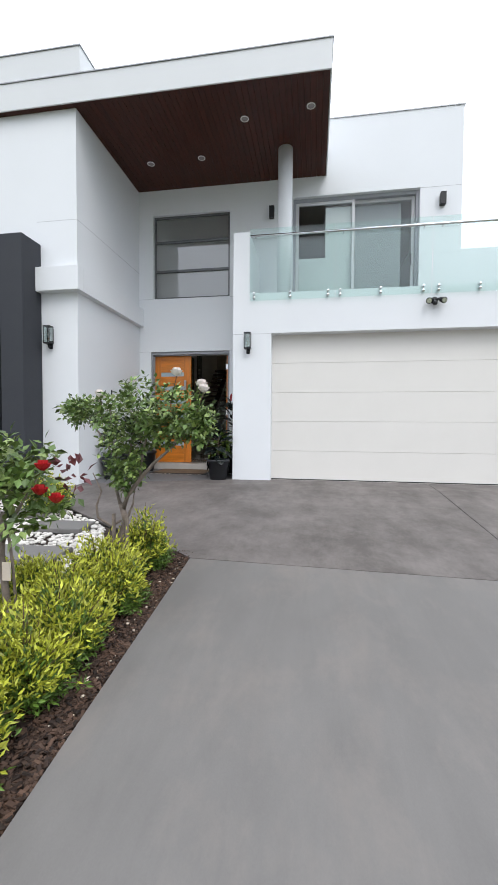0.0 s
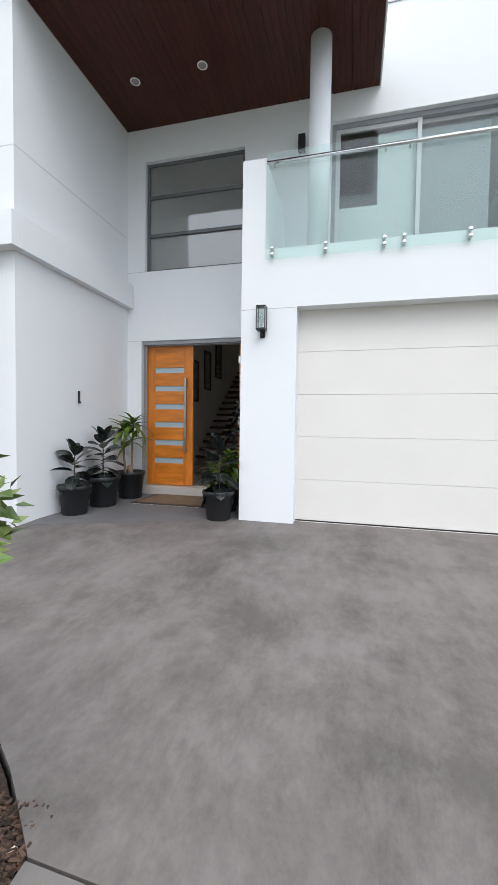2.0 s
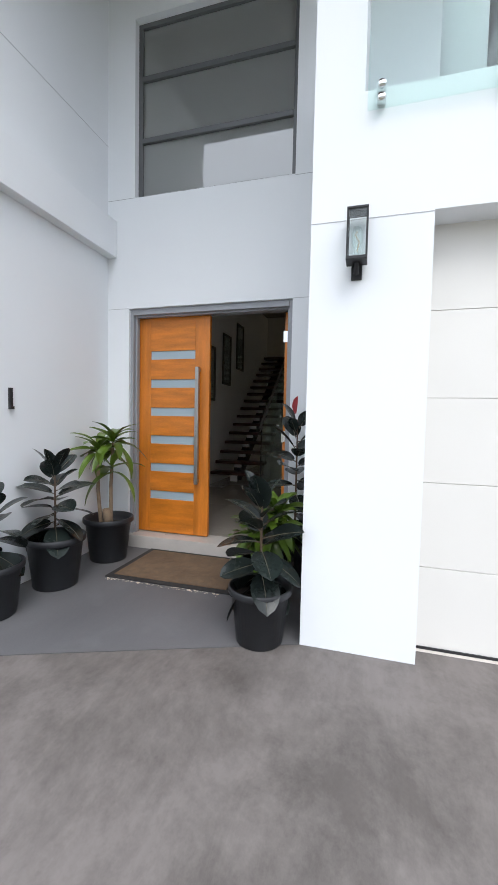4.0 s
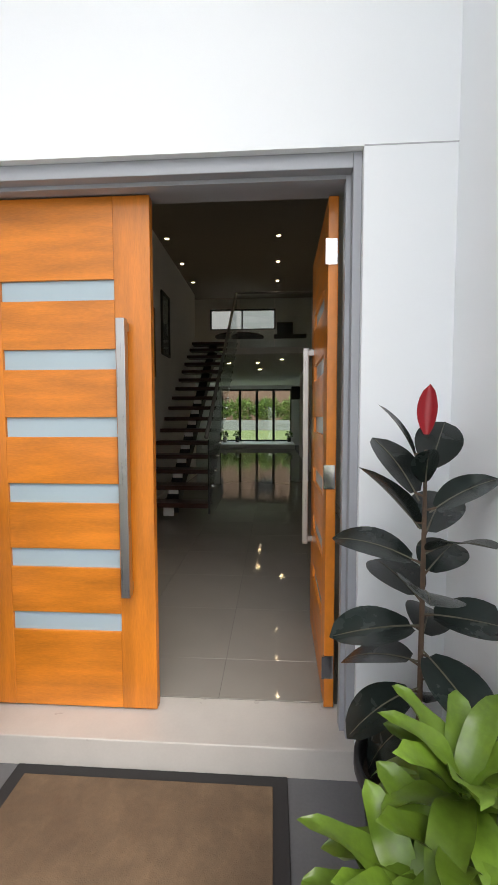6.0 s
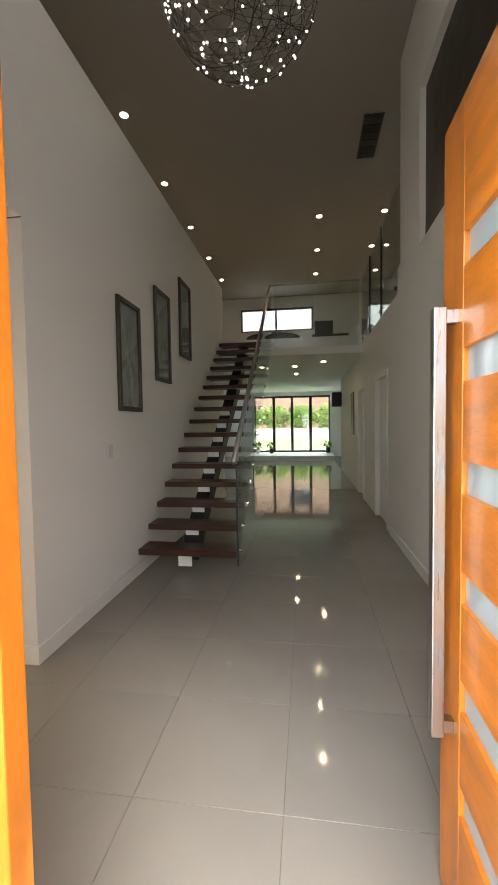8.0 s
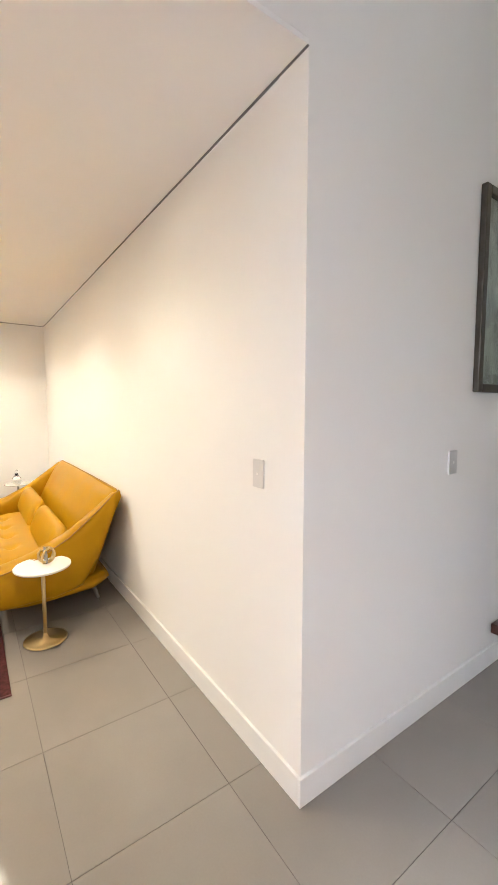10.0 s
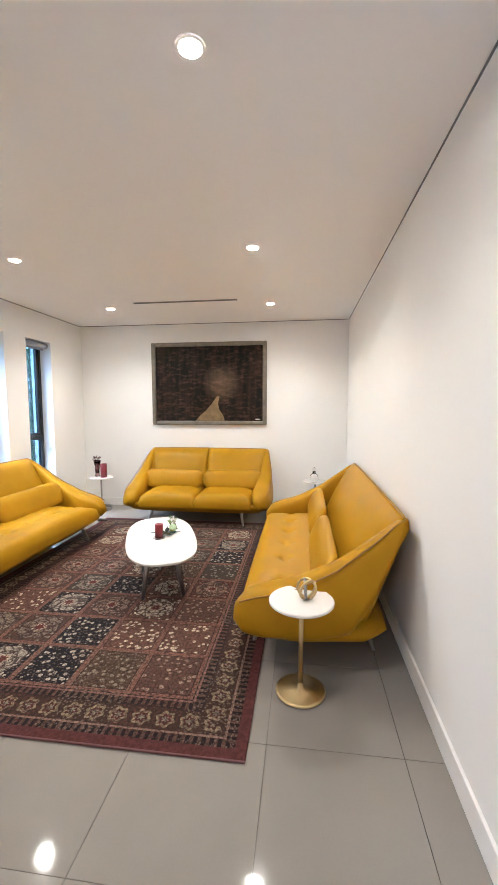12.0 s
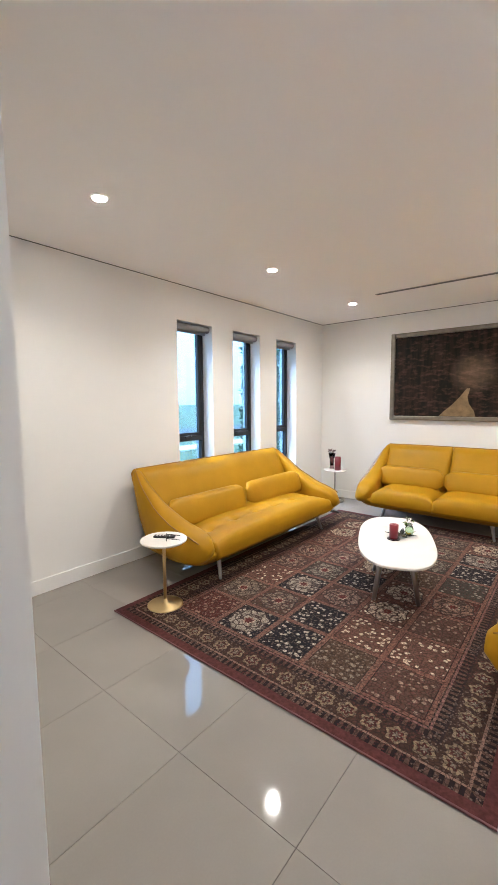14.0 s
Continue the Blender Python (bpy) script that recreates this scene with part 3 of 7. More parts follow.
# upper windows
def fixed_window(name, x0, x1, z0, z1, y, bars, label, group="", pane=None):
    """A dark-framed window with horizontal bars and a pane in each light."""
    w = thing(name, 0, y, 0, label, "window", group, kind="structure")
    t = 0.045
    part("window_frame", boxes([(x0, x0 + t, 0, 0.08, z0, z1), (x1 - t, x1, 0, 0.08, z0, z1), (x0 + t, x1 - t, 0, 0.08, z0, z0 + t), (x0 + t, x1 - t, 0, 0.08, z1 - t, z1)], 0.003), M_ALU, w)
    for z in bars:
        part("transom", box(x0 + t, x1 - t, -0.004, 0.076, z - 0.026, z + 0.026, bevel=0.003), M_ALU, w)
    edges = [z0 + t] + [z for b in bars for z in (b - 0.026, b + 0.026)] + [z1 - t]
    for a, b in zip(edges[::2], edges[1::2]):
        p = part("pane", box(x0 + t, x1 - t, 0.03, 0.036, a, b), pane or G_WINDOW, w)
        p.visible_shadow = False
    return w


fixed_window("window_1", -0.808, 0.885, 3.56, 5.33, 0.07, (4.165, 4.785), "grey-framed three-light frosted window above the entry", pane=G_FROSTED)
slider = thing("window_2", 0, 0.08, 0, "grey aluminium sliding balcony door with blinds behind", "sliding door", kind="structure")
sx0, sx1, sz0, sz1 = 2.2, 4.66, 3.12, 5.475
part("window_frame", boxes([(sx0, sx0 + 0.06, 0, 0.14, sz0, sz1), (sx1 - 0.06, sx1, 0, 0.14, sz0, sz1), (sx0 + 0.06, sx1 - 0.06, 0, 0.14, sz0, sz0 + 0.05), (sx0 + 0.06, sx1 - 0.06, 0, 0.14, sz1 - 0.07, sz1)], 0.004), M_JAMB, slider)
for x0, x1, yy in ((sx0 + 0.06, 3.44, 0.02), (3.38, sx1 - 0.06, 0.08)):
    sash = part("sash", boxes([(x0, x0 + 0.06, yy, yy + 0.045, sz0 + 0.05, sz1 - 0.07), (x1 - 0.06, x1, yy, yy + 0.045, sz0 + 0.05, sz1 - 0.07), (x0 + 0.06, x1 - 0.06, yy, yy + 0.045, sz0 + 0.05, sz0 + 0.13), (x0 + 0.06, x1 - 0.06, yy, yy + 0.045, sz1 - 0.13, sz1 - 0.07)], 0.003), M_SASH, slider)
    p = part("pane", box(x0 + 0.06, x1 - 0.06, yy + 0.02, yy + 0.026, sz0 + 0.13, sz1 - 0.13), G_CLEAR, sash)
    p.visible_shadow = False
part("pull_handle", box(4.53, 4.55, 0.05, 0.078, 4.05, 4.28, bevel=0.004), M_ALU, slider)
structure("window_2_blind", [(2.32, 2.86, 0.19, 0.195, 3.15, 4.31), (2.86, 3.38, 0.19, 0.195, 3.15, 5.32)], M_BLIND_W)
structure("window_2_grey_blind", [(3.46, 4.36, 0.27, 0.275, 3.15, 5.34)], M_BLIND)

# balcony balustrade
balustrade = thing("glass_balustrade", 0, GY - 0.045, 0, "frameless pale green glass balustrade with chrome standoffs", "balustrade")
pane_x = [(1.545, 3.00), (3.01, 4.535), (4.55, 6.0), (6.01, 7.5)]
stand = mesh_of("standoff", tube([(0, 0.045, 0), (0, -0.012, 0), (0, -0.022, 0)], [0.024, 0.024, 0.018], 16), M_CHROME, True)
for x0, x1 in pane_x:
    p = part("glass_panel", box(x0, x1, -0.006, 0.006, 3.0, 4.225, bevel=0.002), G_BAL, balustrade)
    p.visible_shadow = False
    for fx in ((0.05, 0.48, 0.92) if x0 < 4.0 else (0.07, 0.5, 0.93)):
        for z in (3.055, 3.125):
            shared("standoff", stand, balustrade, pose(x0 + fx * (x1 - x0), 0, z))
part("top_rail", tube([(1.56, -0.05, 4.08), (7.5, -0.05, 4.08)], 0.021, 14), M_CHROME, balustrade, smooth=True)
for x in (1.64, 2.87, 3.12, 4.40, 4.68, 5.86):
    part("rail_bracket", tube([(x, 0.0, 4.05), (x, -0.05, 4.055), (x, -0.05, 4.075)], 0.011, 8), M_CHROME, balustrade, smooth=True)


def wall_lantern(x, y, z):
    """A black box lantern on a bracket with a clear filament bulb."""
    e = thing("wall_lantern", x, y, z, "black box wall lantern with clear glass and filament bulb", "wall light", "entry lanterns")
    part("back_plate", box(-0.03, 0.03, -0.012, 0, -0.11, 0.02, bevel=0.003), M_BLACK, e)
    part("bracket", tube([(0, -0.012, -0.07), (0, -0.06, -0.09), (0, -0.075, -0.05), (0, -0.075, -0.03)], 0.014, 8), M_BLACK, e)
    part("base", box(-0.058, 0.058, -0.135, -0.02, -0.035, -0.015, bevel=0.004), M_BLACK, e)
    part("cap", box(-0.058, 0.058, -0.135, -0.02, 0.235, 0.25, bevel=0.004), M_BLACK, e)
    for sx in (-0.052, 0.052):
        for sy in (-0.129, -0.026):
            part("post", box(sx - 0.005, sx + 0.005, sy - 0.005, sy + 0.005, -0.015, 0.235), M_BLACK, e)
    p = part("glass_box", boxes([(-0.046, 0.046, -0.13, -0.128, -0.012, 0.232), (-0.053, -0.051, -0.123, -0.032, -0.012, 0.232), (0.051, 0.053, -0.123, -0.032, -0.012, 0.232)]), G_CLEAR, e)
    p.visible_shadow = False
    bulb = part("bulb", lathe([(0.012, 0), (0.014, 0.03), (0.03, 0.08), (0.032, 0.13), (0.02, 0.16), (0.004, 0.17)], 14), G_CLEAR, e, smooth=True, m=pose(0, -0.078, -0.005))
    part("filament", tube([(0, 0, 0.03), (0.012, 0, 0.08), (-0.012, 0, 0.12), (0, 0, 0.14)], 0.004, 6), M_SPOUT, bulb)
    return e


lantern = wall_lantern(1.515, GY, 2.2)
copy_thing(lantern, pose(-1.606, -2.35, 2.17))


def box_light(x, z):
    e = thing("up_down_light", x, 0, z, "small dark up-and-down wall light beside the balcony door", "wall light", "balcony wall lights")
    part("body", box(-0.05, 0.05, -0.11, -0.01, -0.115, 0.115, bevel=0.005), M_BLACK, e)
    part("back_plate", box(-0.04, 0.04, -0.01, 0, -0.06, 0.06), M_BLACK, e)
    return e


copy_thing(box_light(1.77, 5.19), pose(5.06, 0, 5.196))

flood = thing("security_floodlight", 4.595, GY, 2.87, "black twin security floodlight with sensor", "floodlight")
part("base", tube([(0, 0, 0.02), (0, -0.03, 0.02)], 0.055, 18), M_BLACK, flood, smooth=True)
part("sensor", lathe([(0.03, -0.05), (0.038, -0.03), (0.036, 0.0), (0.02, 0.02)], 14), M_BLACK, flood, smooth=True, m=pose(0, -0.06, -0.01))
for s in (-1, 1):
    part("arm", tube([(s * 0.02, -0.03, 0.03), (s * 0.06, -0.06, 0.035), (s * 0.085, -0.075, 0.015)], 0.014, 8), M_BLACK, flood)
    hd = part("lamp_head", tube([(s * 0.075, -0.05, 0.03), (s * 0.10, -0.10, 0.0), (s * 0.115, -0.15, -0.02)], [0.03, 0.042, 0.05], 14), M_BLACK, flood, smooth=True)
    part("lens", tube([(s * 0.1152, -0.1507, -0.0203), (s * 0.116, -0.153, -0.021)], 0.04, 14), M_CHROME, hd)

sensor = thing("door_sensor", XW, -1.27, 1.40, "narrow dark bracket on the white porch wall", "bracket")
part("plate", box(0, 0.02, -0.016, 0.016, -0.085, 0.085, bevel=0.004), M_BLACK, sensor)
part("hook", box(0.02, 0.04, -0.03, 0.01, -0.085, -0.06, bevel=0.004), M_BLACK, sensor)


def downlight(x, y, z, mat, label, group, r=0.05):
    e = thing("downlight", x, y, z, label, "downlight", group)
    part("trim_ring", lathe([(r * 1.28, 0.0), (r * 1.28, -0.006), (r, -0.008), (r * 0.98, 0.0)], 22, False), M_TRIM, e)
    part("lens", lathe([(r * 0.98, -0.004), (r * 0.9, -0.0035)], 22), mat, e)
    return e


E_OFF = material("unlit_downlight_lens", (0.30, 0.27, 0.26), 0.4)
for x, y in ((-0.49, -0.87), (0.524, -0.89), (1.49, -1.72), (2.57, -1.83)):
    downlight(x, y, 5.858, E_OFF, "unlit recessed downlight in the timber soffit", "soffit downlights", 0.055)

# ---- front door ----
frame_ob = thing("door_frame", 0, 0, 0, "grey painted double door frame", "door frame", kind="structure")
part("jamb", boxes([(-0.87, -0.835, 0.03, 0.25, 0, 2.424)], 0.003), M_JAMB, frame_ob)
part("jamb", boxes([(0.855, 0.89, 0.03, 0.25, 0, 2.424)], 0.003), M_JAMB, frame_ob)
part("head", boxes([(-0.835, 0.855, 0.03, 0.25, 2.362, 2.424)], 0.003), M_JAMB, frame_ob)
part("stop", boxes([(-0.845, -0.815, 0.075, 0.125, 0, 2.362), (0.835, 0.865, 0.075, 0.125, 0, 2.362), (-0.815, 0.835, 0.075, 0.125, 2.345, 2.372)], 0.002), M_JAMB, frame_ob)
M_SILL = material("cream_tile_sill", (0.50, 0.465, 0.43), 0.3, vary=0.06)
structure("door_sill", [(-0.90, 0.92, -0.03, 0.25, -0.14, -0.002)], M_SILL, bevel=0.005)


def door_leaf(name, label, hinge_left):
    """Leaf with stiles, rails between glass slots, and a long pull bar; local x runs from the hinge, y to the inside."""
    e = thing(name, 0, 0, 0, label, "door", kind="structure")
    w, h, t = 0.832, 2.34, 0.045
    x0, x1 = 0.142, 0.668
    part("stile", box(0, x0, 0, t, 0, h, bevel=0.003), M_DOOR_V, e)
    part("stile", box(x1, w, 0, t, 0, h, bevel=0.003), M_DOOR_V, e)
    tops = [1.985 - 0.3055 * i for i in range(6)]
    edges = [h] + [z for tz in tops for z in (tz, tz - 0.09)] + [0]
    for a, b in zip(edges[::2], edges[1::2]):
        part("rail", box(x0 + 0.0005, x1 - 0.0005, 0.001, t - 0.001, b, a, bevel=0.002), M_DOOR, e)
    for tz in tops:
        part("glass_slot", box(x0, x1, 0.014, 0.030, tz - 0.09, tz), M_FROST, e)
    hx = w - 0.115
    for yy, s in ((-0.07, 1), (t + 0.03, -1)):
        bar = part("pull_bar", box(hx - 0.02, hx + 0.02, yy, yy + 0.04 if s > 0 else yy + 0.035, 0.565, 1.80, bevel=0.003), M_STEEL, e)
        for z in (0.60, 1.775):
            part("bracket", box(hx - 0.015, hx + 0.015, (yy + 0.04) if s > 0 else t, 0.0 if s > 0 else yy, z - 0.02, z + 0.015), M_STEEL, bar)
    for z in (0.2, 1.1, 2.1):
        hg = part("hinge", boxes([(-0.006, 0.0, 0.004, 0.05, z - 0.055, z + 0.055), (-0.012, -0.001, t, t + 0.012, z - 0.055, z + 0.055)]), M_CHROME, e)
    return e


leaf_a = door_leaf("door_1", "orange stained timber door leaf, closed, with frosted glass slots", True)
leaf_a.matrix_basis = pose(-0.832, 0.145, 0.01)
leaf_b = door_leaf("door_2", "orange stained timber door leaf standing open inwards", False)
# the open leaf mirrors the closed one and is swung inwards on its hinge
leaf_b.matrix_basis = pose(0.828, 0.205, 0.01, 0, 0, 89.3)
lock = part("lock_plate", box(0.815, 0.835, 0.012, 0.034, 1.0, 1.12), M_CHROME, leaf_b)

door_mat = thing("door_mat", 0.02, -0.435, ground_z(-0.4), "worn tan coir door mat with black rubber border", "door mat")
part("backing", box(-0.585, 0.585, -0.40, 0.40, 0.0, 0.012, bevel=0.004), M_MATEDGE, door_mat)
part("coir_field", box(-0.525, 0.525, -0.345, 0.345, 0.010, 0.02, bevel=0.004), M_MAT, door_mat)
crumbs = []
rnd = random.Random(5)
for i in range(170):
    crumbs.append(pose(rnd.uniform(-0.55, 0.5), -0.41 - abs(rnd.gauss(0, 0.02)), 0.004, rnd.uniform(0, 360), 0, rnd.uniform(0, 360)) @ Matrix.Scale(rnd.uniform(0.003, 0.009), 4))
scatter("shed_fibre", [(-1, -0.4, 0), (1, -0.4, 0.2), (1, 0.4, 0), (-1, 0.4, 0.3)], [(0, 1, 2, 3)], crumbs, M_CREAM, door_mat)["kind"] = "stuff"

# ---- hall and lounge ----
HX0, HX1 = -1.31, 1.465
structure("floor", [(-7.0, -1.47, -2.06, 1.97, -0.3, -0.012), (-1.47, 4.0, 0.25, 8.0, -0.3, -0.012), (-3.66, 4.0, 8.0, 18.2, -0.3, -0.012), (-1.47, -1.31, 0.25, 1.97, -0.3, -0.0121)][:3], M_GROUT)
structure("wall_hall_left", [(HX0 - 0.16, HX0, 1.97, 7.9, 0, 4.24), (HX0 - 0.16, HX0, 0.25, 1.97, LOUNGE_Z + 0.02, 4.24), (-3.66, -3.5, 7.9, 18.2, 0, 2.86), (-3.5, HX0 - 0.16, 7.9, 8.05, 0, 2.86)], M_PLASTER)
structure("wall_lounge_north", [(-6.97, HX0 - 0.16, 1.97, 2.1, 0, LOUNGE_Z - 0.012)], M_PLASTER)
structure("wall_lounge_west", [(-7.15, -6.97, -2.06, 2.1, 0, LOUNGE_Z - 0.006)], M_PLASTER)
inner = [(-6.97, -1.47, -2.06, -2.052, WZ1, LOUNGE_Z - 0.006), (-6.97, -1.47, -2.06, -2.052, 0, WZ0), (-3.93, -1.47, -2.06, -2.052, WZ0, WZ1), (-6.97, -6.20, -2.06, -2.052, WZ0, WZ1), (-4.80, -4.45, -2.06, -2.052, WZ0, WZ1), (-5.70, -5.33, -2.06, -2.052, WZ0, WZ1)]
structure("wall_lounge_windows", inner, M_PLASTER)
structure("wall_lounge_east", [(-1.48, -1.472, -2.052, 0.25, 0, LOUNGE_Z - 0.006)], M_PLASTER)
structure("wall_front_lining", [(-1.472, -0.872, 0.25, 0.258, 0, 3.56), (0.892, 1.465, 0.25, 0.258, 0, 3.56), (-0.872, 0.892, 0.25, 0.258, 2.42, 3.56), (-1.472, -0.81, 0.25, 0.258, 3.56, HALL_Z), (0.89, 1.465, 0.25, 0.258, 3.56, HALL_Z), (-0.81, 0.89, 0.25, 0.258, 5.33, HALL_Z)], M_PLASTER)
structure("lounge_ceiling", [(-7.0, HX0 - 0.16, -2.06, 2.0, LOUNGE_Z, LOUNGE_Z + 0.1), (HX0 - 0.16, HX0, 0.258, 1.97, LOUNGE_Z, LOUNGE_Z + 0.019)], M_CEIL)
# dark strips paint the shade of the gap between wall and ceiling
structure("gap_shade_strip", [(-6.97, HX0, 1.964, 1.972, LOUNGE_Z - 0.0055, LOUNGE_Z - 0.0005), (-6.969, -6.966, -2.05, 1.955, LOUNGE_Z - 0.008, LOUNGE_Z - 0.0005), (-6.966, -1.48, -2.053, -2.05, LOUNGE_Z - 0.008, LOUNGE_Z - 0.0005)], M_GAP)
structure("hall_ceiling", [(-5.0, 5.17, 0.258, 13.2, HALL_Z, HALL_Z + 0.1)], M_CEIL_SHADED)
structure("baseboard", [(-6.955, HX0 + 0.0, 1.955, 1.97, 0, 0.118), (HX0, HX0 + 0.015, 1.955, 3.6, 0, 0.118), (-6.97, -6.955, -2.037, 1.97, 0, 0.118), (-6.97, -1.48, -2.052, -2.037, 0, 0.118), (-1.472, -0.9, 0.258, 0.273, 0, 0.118), (1.45, 1.465, 0.26, 5.2, 0, 0.118), (HX0, HX0 + 0.015, 3.6, 7.9, 0, 0.118)], M_TRIM, bevel=0.003)
structure("wall_hall_right", [(HX1, HX1 + 0.15, 0.25, 5.45, 0, UPPER_Z), (HX1, HX1 + 0.15, 5.45, 6.35, 2.15, UPPER_Z), (HX1, HX1 + 0.15, 6.35, 7.7, 0, UPPER_Z), (HX1, HX1 + 0.15, 7.7, 8.5, 2.15, UPPER_Z), (HX1, HX1 + 0.15, 8.5, 13.0, 0, UPPER_Z)], M_PLASTER)
structure("wall_hall_upper_right", [(HX1, HX1 + 0.15, 3.9, 4.7, UPPER_Z, HALL_Z), (HX1, HX1 + 0.15, 0.26, 3.9, 4.67, HALL_Z)], M_PLASTER)
# added dark sheet in the opening, stands in for the unlit room behind
structure("unlit_room_stand_in", [(HX1 + 0.06, HX1 + 0.075, 0.26, 3.9, UPPER_Z, 4.67)], M_FURN)
structure("wall_side_rooms", [(3.2, 3.3, 0.25, 18, 0, 3.0), (HX1 + 0.15, 3.2, 6.9, 7.0, 0, 3.0), (HX1 + 0.15, 3.2, 4.6, 4.7, 0, 3.0)], M_PLASTER)
for y0, y1 in ((5.45, 6.35), (7.7, 8.5)):
    structure("door_casing", [(HX1 - 0.012, HX1, y0 - 0.07, y0, 0, 2.22), (HX1 - 0.012, HX1, y1, y1 + 0.07, 0, 2.22), (HX1 - 0.012, HX1, y0, y1, 2.15, 2.22)], M_TRIM, bevel=0.003)
    dd = tagged(part("door_inner", box(HX1 + 0.06, HX1 + 0.1, y0, y1, 0, 2.15), M_TRIM), kind="structure")
    part("door_handle", box(HX1 + 0.02, HX1 + 0.06, y0 + 0.06, y0 + 0.16, 1.0, 1.02, bevel=0.004), M_STEEL, dd)

# upper floor, mezzanine and rear
structure("upper_floor", [(HX0 - 0.16, HX1, 7.9, 13.2, 2.86, UPPER_Z), (-3.66, HX0 - 0.16, 8.05, 13.2, 2.80, 2.868), (-5.0, HX0 - 0.16, 0.25, 13.2, 2.87, UPPER_Z - 0.01), (HX1 + 0.15, 5.17, 0.25, 13.2, 2.96, UPPER_Z)], M_PLASTER)
structure("rear_ceiling", [(-3.66, 4.0, 13.2, 18.2, 2.9, 3.0)], M_CEIL)
structure("wall_upper_far", [(-5.0, -1.75, 13.0, 13.2, UPPER_Z, HALL_Z), (0.6, 5.17, 13.0, 13.2, UPPER_Z, HALL_Z), (-1.75, 0.6, 13.0, 13.2, UPPER_Z, 4.5), (-1.75, 0.6, 13.0, 13.2, 5.24, HALL_Z)], M_PLASTER)
structure("wall_upper_left", [(-5.1, -5.0, 0.0, 13.2, UPPER_Z - 0.01, HALL_Z), (-5.0, HX0 - 0.16, 0.1, 0.25, UPPER_Z - 0.01, HALL_Z)], M_PLASTER)
structure("wall_upper_right", [(2.8, 2.95, 6.0, 13.0, UPPER_Z, HALL_Z)], M_PLASTER)
upper_window = thing("window_6", 0, 13.05, 0, "wide upstairs window with black frame and blinds", "window", kind="structure")
part("window_frame", boxes([(-1.75, -1.70, 0, 0.08, 4.5, 5.24), (0.55, 0.6, 0, 0.08, 4.5, 5.24), (-1.70, 0.55, 0, 0.08, 4.5, 4.55), (-1.70, 0.55, 0, 0.08, 5.19, 5.24), (-0.62, -0.57, 0, 0.08, 4.55, 5.19)]), M_ALU, upper_window)
for a, b_ in ((-1.70, -0.62), (-0.57, 0.55)):
    p = part("pane", box(a, b_, 0.03, 0.036, 4.55, 5.19), G_SHADE, upper_window)
    p.visible_shadow = False
structure("rear_wall", [(-3.66, -2.1, 18.0, 18.2, 0, 2.9), (1.4, 4.0, 18.0, 18.2, 0, 2.9), (-2.1, 1.4, 18.0, 18.2, 2.72, 2.9)], M_PLASTER)
stacker = thing("window_7", 0, 18.02, 0, "black-framed glass stacking doors to the back lawn", "glass doors", kind="structure")
bx = [-2.1, -1.1, -0.28, 0.54, 1.4]
for a, b_ in zip(bx, bx[1:]):
    sash = part("sash", boxes([(a, a + 0.06, 0, 0.06, 0.2, 2.72), (b_ - 0.06, b_, 0, 0.06, 0.2, 2.72), (a + 0.06, b_ - 0.06, 0, 0.06, 0.2, 0.27), (a + 0.06, b_ - 0.06, 0, 0.06, 2.64, 2.72)], 0.004), M_BLACK, stacker)
    p = part("pane", box(a + 0.06, b_ - 0.06, 0.025, 0.031, 0.27, 2.64), G_WINDOW, sash)
    p.visible_shadow = False
structure("rear_platform", [(-2.6, 1.46, 15.8, 18.0, 0.001, 0.19), (-2.12, 1.42, 18.0, 18.2, 0.0, 0.2)], M_TRIM, bevel=0.006)

# back garden seen through the glass doors
stones = thing("retaining_wall", 0, 30.0, 0.3, "low grey block retaining wall behind the lawn", "retaining wall")
rnd = random.Random(11)
blk = mesh_of("stone_block", box(-0.24, 0.24, -0.1, 0.1, 0, 0.2, bevel=0.015, seg=1), M_STONE_FAR)
for j in range(4):
    for i in range(-9, 10):
        shared("stone_block", blk, stones, pose(i * 0.49 + (0.24 if j % 2 else 0), rnd.uniform(-0.012, 0.012), j * 0.205))


def leaf_ball(name, centre, size, count, leaf, mat, parent, seed, hollow=0.55):
    """A crown of many small leaves, thicker towards its uneven outside."""
    r = random.Random(seed)
    ms = []
    for i in range(count):
        d = Vector((r.gauss(0, 1), r.gauss(0, 1), r.gauss(0, 1))).normalized()
        k = hollow + (1 - hollow) * r.random() ** 0.6
        k *= 0.82 + 0.36 * noise.noise(d * 2.3 + Vector((seed, 0, 0)))
        at = Vector(centre) + Vector((d.x * size[0], d.y * size[1], d.z * size[2])) * k
        out = (d + Vector((r.gauss(0, 0.6), r.gauss(0, 0.6), r.gauss(0, 0.6) + 0.25))).normalized()
        ms.append(turn_of(out, r.uniform(0, 360), leaf * r.uniform(0.6, 1.25), at))
    return scatter(name, [(0, 0, 0), (0.3, 0.42, 0.06), (0, 0.5, -0.02), (-0.3, 0.42, 0.06), (0, 1, -0.1)], [(0, 1, 2), (0, 2, 3), (1, 4, 2), (2, 4, 3)], ms, mat, parent)


